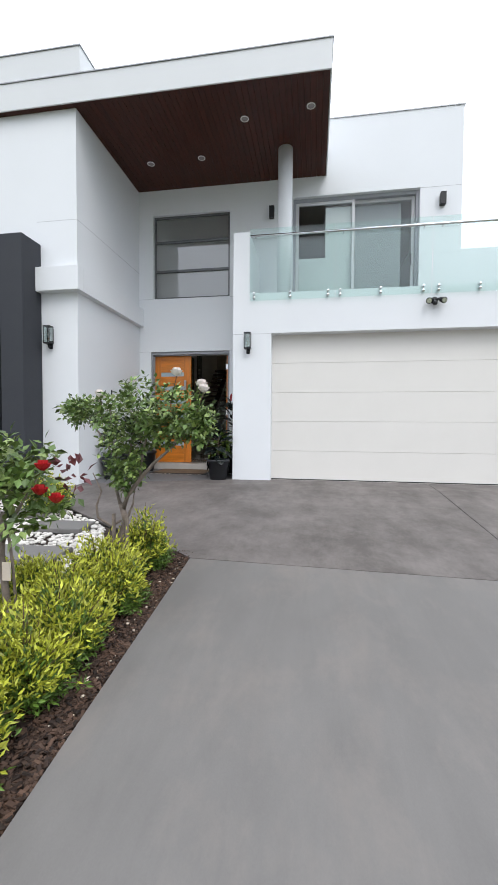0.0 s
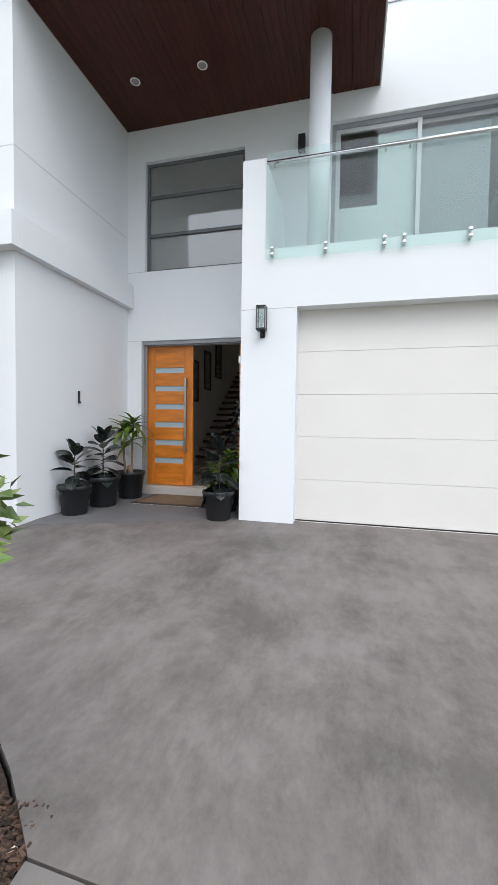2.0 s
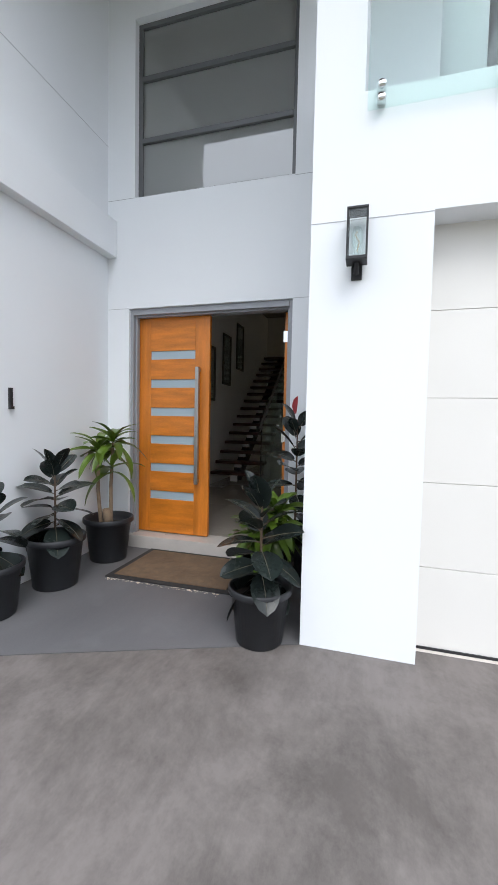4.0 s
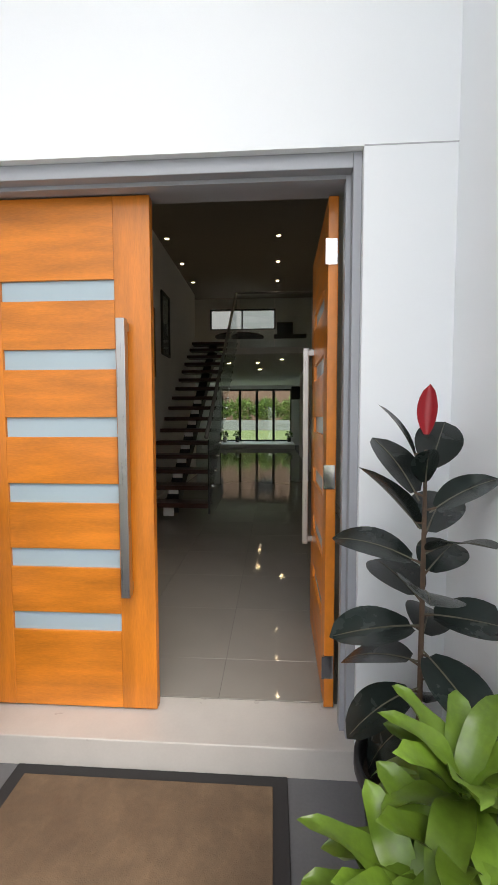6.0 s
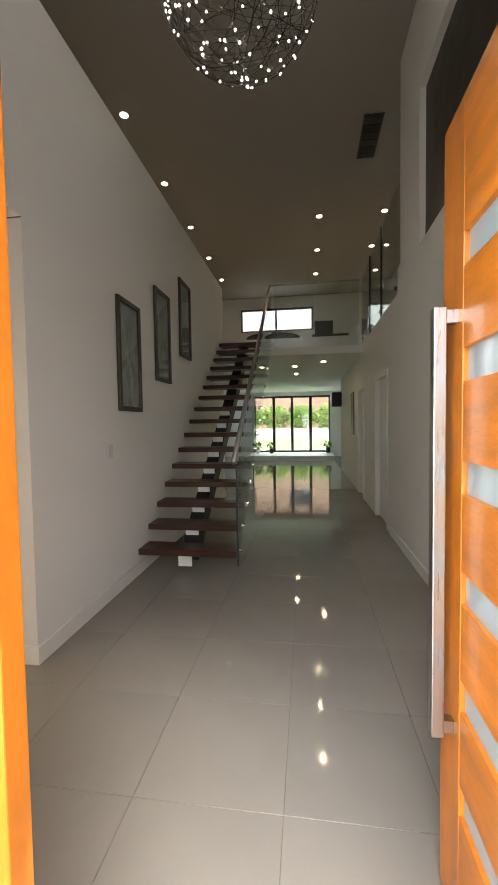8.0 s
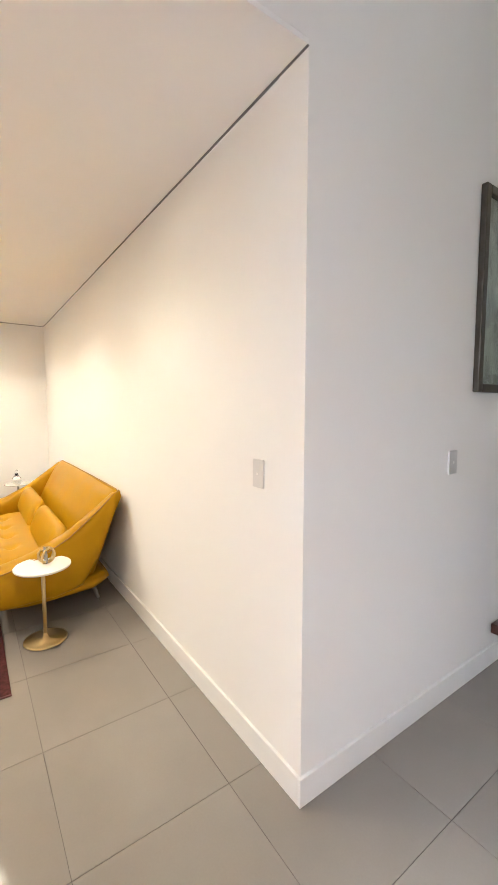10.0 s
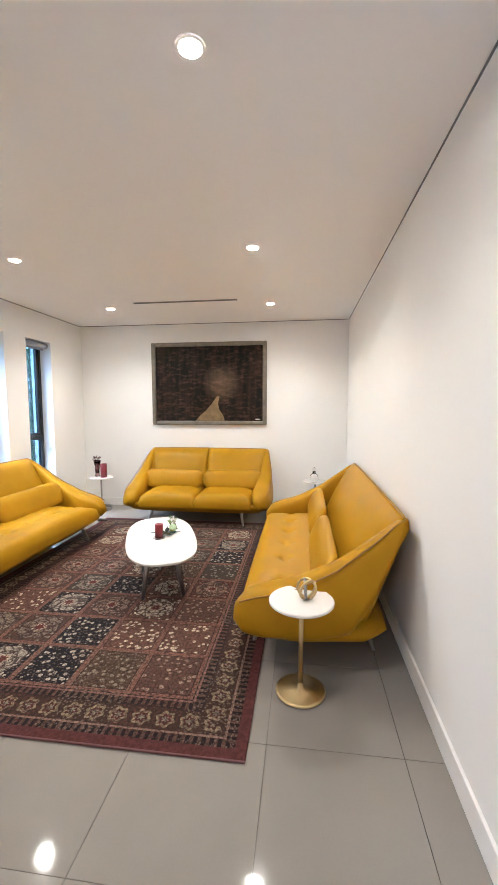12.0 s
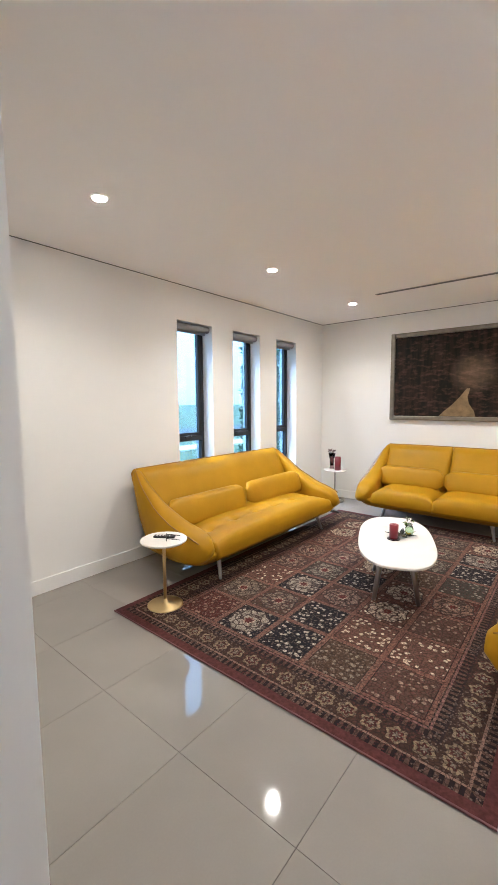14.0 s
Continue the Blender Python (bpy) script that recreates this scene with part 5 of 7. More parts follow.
# sofas
def loft(rings, close=True):
    bm = bmesh.new()
    vs = [[bm.verts.new(p) for p in r] for r in rings]
    k = len(vs[0])
    for r, s in zip(vs, vs[1:]):
        for i in range(k):
            bm.faces.new((r[i], r[(i + 1) % k], s[(i + 1) % k], s[i]))
    if close:
        for r, rev in ((vs[0], True), (vs[-1], False)):
            c = bm.verts.new(sum((v.co for v in r), Vector()) / k)
            for i in range(k):
                t = (c, r[(i + 1) % k], r[i]) if rev else (c, r[i], r[(i + 1) % k])
                bm.faces.new(t)
    bmesh.ops.recalc_face_normals(bm, faces=bm.faces[:])
    return bm


def oval(k, sides=18, power=3.2):
    a = 2 * math.pi * k / sides
    c, s = math.cos(a), math.sin(a)
    return math.copysign(abs(c) ** (2 / power), c), math.copysign(abs(s) ** (2 / power), s)


def lerp(a, t):
    return float(np.interp(t, [p[0] for p in a], [p[1] for p in a]))


def sofa(name, label, w, rz, x, y, seats, tufts):
    """Local x along the width, y from the back (0) to the front; winged arms sweep up to a leaning back."""
    e = thing(name, x, y, 0, label, "sofa", "mustard sofas", rz)
    d, hw, hb = 0.98, w / 2, w / 2 - 0.17
    S = 18
    # lower cushion body that sticks out under the arms
    rings = []
    for t in np.linspace(0, 1, 13):
        yy = 0.10 + (d - 0.13) * t
        half = lerp([(0, hw - 0.16), (0.15, hw - 0.06), (0.6, hw - 0.03), (0.9, hw - 0.06), (1, hw - 0.12)], t)
        z0, z1 = lerp([(0, 0.21), (0.1, 0.17), (0.7, 0.145), (0.95, 0.17), (1, 0.24)], t), lerp([(0, 0.27), (0.1, 0.31), (0.9, 0.33), (1, 0.29)], t)
        rings.append([(half * oval(k, S, 7)[0], yy, (z0 + z1) / 2 + (z1 - z0) / 2 * oval(k, S, 3)[1]) for k in range(S)])
    part("base", loft(rings), M_LEATHER, e, smooth=True)
    # seat cushions
    ws = 2 * (hw - 0.24)
    for i in range(seats):
        cx, hx = -ws / 2 + ws * (i + 0.5) / seats, ws / seats / 2 - 0.002
        bm = bmesh.new()
        nx, ny = (96 if tufts else 24), 24
        top = [[None] * (ny + 1) for _ in range(nx + 1)]
        low = [[None] * (ny + 1) for _ in range(nx + 1)]
        for a in range(nx + 1):
            for b in range(ny + 1):
                u, v = 2 * a / nx - 1, b / ny
                yy = 0.26 + (d - 0.25) * v
                puff = (1 - abs(u) ** 6) * (1 - abs(2 * v - 1) ** 8)
                z = 0.355 + 0.075 * puff + 0.012 * (1 - v)
                if tufts:
                    for q in range(tufts):
                        tu = (2 * (q + 0.5) / tufts - 1)
                        z -= 0.042 * math.exp(-((u - tu) ** 2 * hx * hx + (v - 0.62) ** 2 * 0.6) / 0.0016)
                    z -= 0.010 * math.exp(-((v - 0.62) ** 2) / 0.002)
                if v > 0.93:
                    z -= 0.10 * ((v - 0.93) / 0.07) ** 2
                top[a][b] = bm.verts.new((cx + hx * u, yy, z))
                low[a][b] = bm.verts.new((cx + hx * u, yy - (0.03 if v > 0.95 else 0), 0.22))
        for a in range(nx):
            for b in range(ny):
                bm.faces.new((top[a][b], top[a + 1][b], top[a + 1][b + 1], top[a][b + 1]))
                bm.faces.new((low[a][b], low[a][b + 1], low[a + 1][b + 1], low[a + 1][b]))
        for a in range(nx):
            bm.faces.new((top[a][0], low[a][0], low[a + 1][0], top[a + 1][0]))
            bm.faces.new((top[a + 1][ny], low[a + 1][ny], low[a][ny], top[a][ny]))
        for b in range(ny):
            bm.faces.new((top[0][b + 1], low[0][b + 1], low[0][b], top[0][b]))
            bm.faces.new((top[nx][b], low[nx][b], low[nx][b + 1], top[nx][b + 1]))
        part("seat_cushion", bm, M_LEATHER, e, smooth=True)
    # backrest: leaning, one panel each side of a centre seam
    for s in ((-1, 1) if seats > 1 else (0,)):
        rings = []
        for t in np.linspace(0, 1, 11):
            zz = 0.28 + 0.635 * t
            yc, th = 0.30 - 0.265 * t, lerp([(0, 0.13), (0.6, 0.11), (0.9, 0.075), (1, 0.025)], t)
            half = (hb + 0.05) * (0.5 if s else 1.0) - 0.001
            rings.append([(s * (half + 0.001) + half * oval(k, S, 9)[0], yc + th * oval(k, S, 3)[1], zz) for k in range(S)])
        part("backrest", loft(rings), M_LEATHER, e, smooth=True)
    # arms
    for s in (-1, 1):
        rings = []
        for t in np.linspace(0, 1, 17):
            yy = d + 0.01 - (d - 0.005) * t
            zt = lerp([(0, 0.36), (0.05, 0.43), (0.12, 0.465), (0.35, 0.53), (0.6, 0.65), (0.85, 0.83), (0.95, 0.905), (1, 0.915)], t)
            zb = lerp([(0, 0.28), (0.05, 0.23), (0.15, 0.21), (0.5, 0.22), (0.68, 0.25), (0.8, 0.42), (0.93, 0.72), (1, 0.86)], t)
            uo = lerp([(0, hw - 0.09), (0.06, hw - 0.03), (0.2, hw), (0.5, hw), (0.8, hw - 0.04), (1, hw - 0.10)], t)
            th = lerp([(0, 0.10), (0.06, 0.2), (0.2, 0.25), (0.5, 0.21), (0.8, 0.13), (1, 0.06)], t)
            cu, cz = uo - th / 2, (zt + zb) / 2
            rings.append([(s * (cu + th / 2 * oval(k, S, 3.4)[0] + 0.05 * (oval(k, S, 3.4)[1] - 1) * -0.3), yy, cz + (zt - zb) / 2 * oval(k, S, 3.0)[1]) for k in range(S)])
        arm = part("arm", loft(rings), M_LEATHER, e, smooth=True)
        seam = [(s * (lerp([(0, hw - 0.05), (0.2, hw - 0.015), (0.5, hw - 0.012), (0.8, hw - 0.05), (1, hw - 0.115)], t)), d + 0.0 - (d - 0.015) * t, lerp([(0, 0.40), (0.12, 0.449), (0.35, 0.512), (0.6, 0.632), (0.85, 0.815), (0.95, 0.893), (1, 0.911)], t)) for t in np.linspace(0.03, 1, 18)]
        part("piping", tube(seam, 0.005, 6), M_SEAM, arm)
    part("top_piping", tube([(-hb - 0.04, 0.03, 0.914), (-hb * 0.4, 0.025, 0.919), (hb * 0.4, 0.025, 0.919), (hb + 0.04, 0.03, 0.914)], 0.006, 6), M_SEAM, e)
    # lumbar cushions
    for s in (-1, 1):
        lw = hb / 2 + 0.015
        rings = []
        for t in np.linspace(-1, 1, 13):
            k_ = (1 - abs(t) ** 14) ** 0.5 if abs(t) < 1 else 0.02
            rings.append([(s * (lw + 0.004) + lw * t, 0.455 - 0.09 * oval(k, S, 2.6)[1] * 0.55 * k_ + 0.056 * oval(k, S, 2.6)[0] * max(k_, 0.25), 0.53 + 0.125 * oval(k, S, 2.6)[1] * max(k_, 0.5)) for k in range(S)])
        part("lumbar_cushion", loft(rings), M_LEATHER, e, smooth=True)
    for s in (-1, 1):
        for y0, y1 in ((0.84, 0.90), (0.2, 0.14)):
            part("leg", tube([(s * (hw - 0.38), y0, 0.18), (s * (hw - 0.34), y1, 0.0)], [0.022, 0.012], 10), M_PEWTER, e)
    return e


sofa("two_seat_sofa", "mustard yellow leather two-seat sofa under the forest painting", 1.95, -90, -6.95, -0.04, 2, 0)
sofa("three_seat_sofa", "mustard yellow leather three-seat sofa below the windows", 2.44, 0, -4.40, -1.98, 1, 6)
sofa("three_seat_sofa", "mustard yellow leather three-seat sofa against the long white wall", 2.44, 180, -4.44, 1.93, 1, 6)


def side_table(x, y, metal, label, h=0.53, r=0.172):
    e = thing("side_table", x, y, 0, label, "side table", "round side tables")
    part("base_disc", lathe([(0.134, 0.011), (0.134, 0.015), (0.12, 0.02), (0.02, 0.026), (0.012, 0.06)], 36), metal, e, smooth=True)
    part("stem", tube([(0, 0, 0.02), (0, 0, h - 0.018)], 0.0125, 14), metal, e, smooth=True)
    part("tabletop", lathe([(r - 0.006, h - 0.018), (r, h - 0.012), (r, h - 0.004), (r - 0.005, h)], 48), M_MARBLE, e)
    return e


side_table(-3.12, 1.335, M_BRASS, "round white marble side table on brushed brass pedestal", 0.522)
side_table(-2.94, -1.105, M_BRASS, "round white marble side table on brushed brass pedestal", 0.522)
side_table(-6.63, -1.62, M_PEWTER, "round white marble side table on a grey metal pedestal", 0.50)
side_table(-6.68, 1.52, M_PEWTER, "round white marble side table on a grey metal pedestal", 0.50)

knot = thing("metal_knot_ornament", -3.13, 1.36, 0.522, "twisted bronze glass knot ornament on the side table", "ornament")
for a, tilt in ((0, 12), (70, -18), (130, 30)):
    pts = [Vector((0.05 * math.cos(k * 0.2618), 0, 0.056 + 0.05 * math.sin(k * 0.2618))) for k in range(25)]
    mm = pose(0, 0, 0, tilt * 0.4, 0, a)
    part("ring", tube([mm @ p_ for p_ in pts], 0.0075, 8, False), M_BRASS if a else M_PEWTER, knot, smooth=True)

remote = thing("remote_control", -2.96, -1.12, 0.522, "black remote control lying on the side table", "remote control", rz=35)
part("body", box(-0.022, 0.022, -0.08, 0.08, 0, 0.016, bevel=0.005), M_BLACK, remote)
for i in range(5):
    part("button", box(-0.012, 0.012, -0.06 + i * 0.024, -0.05 + i * 0.024, 0.016, 0.018), M_SWITCH, remote)
specs = thing("spectacles", -2.93, -1.06, 0.522, "dark folded spectacles beside the remote", "spectacles", rz=50)
for s in (-0.03, 0.03):
    part("rim", tube([(s + 0.022 * math.cos(k * 0.52), -0.0, 0.022 + 0.018 * math.sin(k * 0.52)) for k in range(13)], 0.0028, 6, False), M_BLACK, specs)
    part("temple", tube([(s * 1.7, 0.0, 0.03), (s * 1.7, 0.1, 0.012)], 0.0025, 6), M_BLACK, specs)

vase = thing("flared_vase", -6.68, -1.70, 0.50, "smoky glass vase with a dried purple flower", "vase")
part("body", lathe([(0.035, 0), (0.03, 0.05), (0.034, 0.14), (0.055, 0.24), (0.052, 0.24), (0.03, 0.14), (0.026, 0.05)], 20), G_ROSE, vase, smooth=True)
leaf_ball("flower", (0, -0.01, 0.27), (0.06, 0.06, 0.03), 40, 0.03, M_PURPLE, vase, 5, 0.2)
cup = thing("pillar_candle", -6.60, -1.56, 0.50, "tall dark plum candle holder on the corner table", "candle")
part("body", lathe([(0.046, 0), (0.047, 0.2), (0.042, 0.2), (0.04, 0.18)], 24), M_WAX, cup, smooth=True)
decanter = thing("glass_decanter", -6.62, 1.50, 0.50, "round clear glass decanter on the corner table", "decanter")
part("body", lathe([(0.045, 0), (0.06, 0.03), (0.055, 0.09), (0.022, 0.12), (0.02, 0.15)], 24), G_OBJECT, decanter, smooth=True)
part("stopper", lathe([(0.012, 0.15), (0.022, 0.165), (0.018, 0.19), (0.004, 0.2)], 16), G_OBJECT, decanter, smooth=True)

# coffee table
coffee = thing("coffee_table", -4.31, 0.135, 0.011, "oval white marble coffee table on four grey metal legs", "coffee table", "", 22)
N = 64
rg = []
for z, k_ in ((0.385, 0.975), (0.392, 0.995), (0.405, 1.0), (0.41, 0.992)):
    rg.append([(k_ * 0.62 * oval(i, N, 2.7)[0], k_ * 0.29 * oval(i, N, 2.7)[1], z) for i in range(N)])
bm = loft(rg)
part("tabletop", bm, M_MARBLE, coffee)
for sx in (-1, 1):
    for sy in (-1, 1):
        part("leg", tube([(sx * 0.20, sy * 0.1, 0.384), (sx * 0.28, sy * 0.16, 0.0)], [0.026, 0.016], 10), M_PEWTER, coffee, smooth=True)
part("under_frame", boxes([(-0.22, 0.22, -0.12, -0.09, 0.365, 0.384), (-0.22, 0.22, 0.09, 0.12, 0.365, 0.384), (-0.22, -0.19, -0.09, 0.09, 0.365, 0.384), (0.19, 0.22, -0.09, 0.09, 0.365, 0.384)]), M_PEWTER, coffee)
candle = thing("red_candle", -4.28, 0.13, 0.421, "dark red pillar candle on a glass coaster", "candle")
part("wax", lathe([(0.034, 0.006), (0.035, 0.12), (0.03, 0.122), (0.012, 0.112)], 24), M_WAX, candle, smooth=True)
part("wick", tube([(0, 0, 0.112), (0.002, 0, 0.128)], 0.002, 6), M_BLACK, candle)
part("coaster", lathe([(0.05, 0), (0.05, 0.006)], 24), G_OBJECT, candle)
dish = thing("leaf_dish", -4.40, 0.15, 0.421, "dark green leaf-shaped dish on the coffee table", "dish")
for a in range(7):
    part("leaf", loft([[(0.006 * c, 0.0, 0.006 + 0.002 * s) for c, s in (oval(k, 8) for k in range(8))], [(0.022 * c, 0.06, 0.014 + 0.002 * s) for c, s in (oval(k, 8) for k in range(8))], [(0.004 * c, 0.13, 0.024 + 0.002 * s) for c, s in (oval(k, 8) for k in range(8))]]), M_RUBBER, dish, m=pose(0, 0, 0, 0, 0, a * 51.4))
posy = thing("bud_vase", -4.44, 0.2, 0.421, "small green glass bud vase with white flowers", "vase")
part("body", lathe([(0.022, 0.0), (0.036, 0.035), (0.03, 0.07), (0.012, 0.095), (0.015, 0.11)], 20), G_GREEN, posy, smooth=True)
leaf_ball("flowers", (0.0, 0.0, 0.118), (0.045, 0.045, 0.03), 46, 0.028, M_PETAL_W, posy, 9, 0.2)
leaf_ball("leaves", (0.0, 0.0, 0.12), (0.05, 0.05, 0.03), 24, 0.035, M_HEDGE_D, posy, 10, 0.2)
toy = thing("dark_ornament", -6.05, -1.33, 0.0, "small dark ornament lying by the rug", "ornament")
part("body", loft([[(0.02 * c, -0.05, 0.02 + 0.015 * s) for c, s in (oval(k, 10) for k in range(10))], [(0.035 * c, 0.0, 0.022 + 0.02 * s) for c, s in (oval(k, 10) for k in range(10))], [(0.01 * c, 0.08, 0.02 + 0.01 * s) for c, s in (oval(k, 10) for k in range(10))]]), M_FURN, toy)


# forest painting
def painting_material():
    m = bpy.data.materials.new("dark_forest_painting")
    m.use_nodes = True
    n, l = m.node_tree.nodes, m.node_tree.links
    b = n["Principled BSDF"]
    b.inputs["Roughness"].default_value = 0.3
    b.inputs["Specular IOR Level"].default_value = 0.2
    co, mp = n.new("ShaderNodeTexCoord"), n.new("ShaderNodeMapping")
    mp.inputs["Scale"].default_value = (1, 7.0, 0.9)
    l.new(co.outputs["Object"], mp.inputs[0])
    trunks, leaves = n.new("ShaderNodeTexNoise"), n.new("ShaderNodeTexNoise")
    trunks.inputs["Scale"].default_value, trunks.inputs["Detail"].default_value = 2.2, 4
    leaves.inputs["Scale"].default_value, leaves.inputs["Detail"].default_value, leaves.inputs["Roughness"].default_value = 12, 7, 0.68
    l.new(mp.outputs[0], trunks.inputs["Vector"])
    dab = n.new("ShaderNodeMapping")
    dab.inputs["Scale"].default_value = (1, 0.75, 2.0)
    l.new(co.outputs["Object"], dab.inputs[0])
    l.new(dab.outputs[0], leaves.inputs["Vector"])
    r1, r2 = n.new("ShaderNodeValToRGB"), n.new("ShaderNodeValToRGB")
    for e, (p, c) in zip(r1.color_ramp.elements, ((0.42, (0.003, 0.003, 0.003)), (0.64, (0.024, 0.012, 0.009)))):
        e.position, e.color = p, (*c, 1)
    for e, (p, c) in zip(r2.color_ramp.elements, ((0.50, (0.004, 0.005, 0.004)), (0.74, (0.13, 0.062, 0.04)))):
        e.position, e.color = p, (*c, 1)
    l.new(trunks.outputs[0], r1.inputs[0])
    l.new(leaves.outputs[0], r2.inputs[0])
    mx = n.new("ShaderNodeMix")
    mx.data_type, mx.blend_type = "RGBA", "ADD"
    mx.inputs[0].default_value = 0.7
    l.new(r1.outputs[0], mx.inputs[6])
    l.new(r2.outputs[0], mx.inputs[7])
    sep = n.new("ShaderNodeSeparateXYZ")
    l.new(co.outputs["Object"], sep.inputs[0])
    d = n.new("ShaderNodeVectorMath")
    d.operation = "DISTANCE"
    l.new(co.outputs["Object"], d.inputs[0])
    d.inputs[1].default_value = (0.03, 0.2, 0.02)
    gr = n.new("ShaderNodeMapRange")
    gr.inputs[1].default_value, gr.inputs[2].default_value, gr.inputs[3].default_value, gr.inputs[4].default_value = 0.02, 0.3, 0.75, 0.0
    l.new(d.outputs["Value"], gr.inputs[0])
    gm = n.new("ShaderNodeMath")
    gm.operation = "MULTIPLY"
    l.new(gr.outputs[0], gm.inputs[0])
    l.new(leaves.outputs[0], gm.inputs[1])
    m3 = n.new("ShaderNodeMix")
    m3.data_type = "RGBA"
    l.new(gm.outputs[0], m3.inputs[0])
    l.new(mx.outputs[2], m3.inputs[6])
    m3.inputs[7].default_value = (0.36, 0.24, 0.15, 1)
    l.new(m3.outputs[2], b.inputs["Base Color"])
    return m


M_PATH = material("painted_ochre_path", (0.20, 0.135, 0.06), 0.4, vary=0.5, scale=10, fine=60, bump=0.1)
pic = thing("forest_painting", -6.97, -0.051, 1.87, "large dark forest painting with a sunlit path, silver frame", "painting")
PW, PH, PT = 0.867, 0.608, 0.06
part("frame", boxes([(0.002, 0.045, -PW, -PW + PT, -PH, PH), (0.002, 0.045, PW - PT, PW, -PH, PH), (0.002, 0.045, -PW + PT, PW - PT, -PH, -PH + PT), (0.002, 0.045, -PW + PT, PW - PT, PH - PT, PH)], 0.012), M_FRAME, pic)
part("canvas", box(0.002, 0.02, -PW + PT, PW - PT, -PH + PT, PH - PT), painting_material(), pic)
bm = bmesh.new()
c_l = [(-0.20, -0.545), (-0.13, -0.47), (-0.03, -0.38), (0.05, -0.29), (0.10, -0.22), (0.13, -0.18)]
c_r = [(0.24, -0.545), (0.22, -0.47), (0.16, -0.38), (0.14, -0.29), (0.16, -0.22), (0.165, -0.18)]
lv = [bm.verts.new((0.0215, a, b)) for a, b in c_l]
rv = [bm.verts.new((0.0215, a, b)) for a, b in c_r]
for i in range(5):
    bm.faces.new((lv[i], rv[i], rv[i + 1], lv[i + 1]))
part("painted_path", bm, M_PATH, pic)
part("signature_plate", box(0.0205, 0.022, 0.70, 0.77, -0.53, -0.515), M_CREAM, pic)

# ---- potted plants on the porch ----
def blade_mesh(name, length, width, mat, curl=0.25, fold=0.12, tip=1.0, steps=7, wave=0.0):
    """A leaf along +y with a folded midrib, drooping towards its tip."""
    bm = bmesh.new()
    rows_ = []
    for i in range(steps + 1):
        t = i / steps
        half = width / 2 * (math.sin(math.pi * min(1, t * 0.93 + 0.05)) ** tip) * (1 if t < 1 else 0.1)
        yy, zz = length * (t - curl * 0.35 * t * t), -curl * length * t * t
        w_ = wave * width * math.sin(t * 11)
        rows_.append([bm.verts.new((-half, yy, zz + fold * half * 2 + w_)), bm.verts.new((-half * 0.5, yy, zz + fold * half * 0.7)), bm.verts.new((0, yy, zz)), bm.verts.new((half * 0.5, yy, zz + fold * half * 0.7)), bm.verts.new((half, yy, zz + fold * half * 2 - w_))])
    for r, s in zip(rows_, rows_[1:]):
        for i in range(4):
            bm.faces.new((r[i], r[i + 1], s[i + 1], s[i]))
    return mesh_of(name, bm, mat, True)


def rib_mesh(length, curl):
    bm = tube([(0, length * (t - curl * 0.35 * t * t), -curl * length * t * t + 0.001) for t in np.linspace(-0.12, 0.95, 7)], [0.0028, 0.0026, 0.0024, 0.002, 0.0016, 0.0012, 0.0006], 5)
    return mesh_of("rib", bm, M_VEIN)


POT_PROFILE = [(0.152, 0.0), (0.158, 0.006), (0.196, 0.33), (0.210, 0.335), (0.218, 0.345), (0.218, 0.38), (0.212, 0.385), (0.198, 0.38), (0.192, 0.34), (0.186, 0.28)]


def pot(e, k=1.0):
    part("pot", lathe([(r * k, z * k) for r, z in POT_PROFILE], 40), M_POT, e, smooth=True)
    bm = lathe([(0.001, 0.0), (0.06 * k, 0.004), (0.12 * k, -0.003), (0.188 * k, 0.0)], 22, False)
    for v in bm.verts:
        v.co.z += 0.008 * noise.noise(v.co * 25)
    part("soil", bm, M_SOIL, e, m=pose(0, 0, 0.30 * k))


RUBBER = [(blade_mesh("leaf", L, W, M_RUBBER, c, f, 0.62, 10), L, c) for L, W, c, f in ((0.235, 0.152, 0.14, 0.10), (0.205, 0.138, 0.22, 0.08), (0.25, 0.158, 0.28, 0.07), (0.16, 0.088, 0.08, 0.2))]
RIBS = [rib_mesh(L, c) for _, L, c in RUBBER]
RED_LEAF = blade_mesh("leaf", 0.12, 0.045, M_RUBBER_RED, 0.02, 0.5, 0.7)


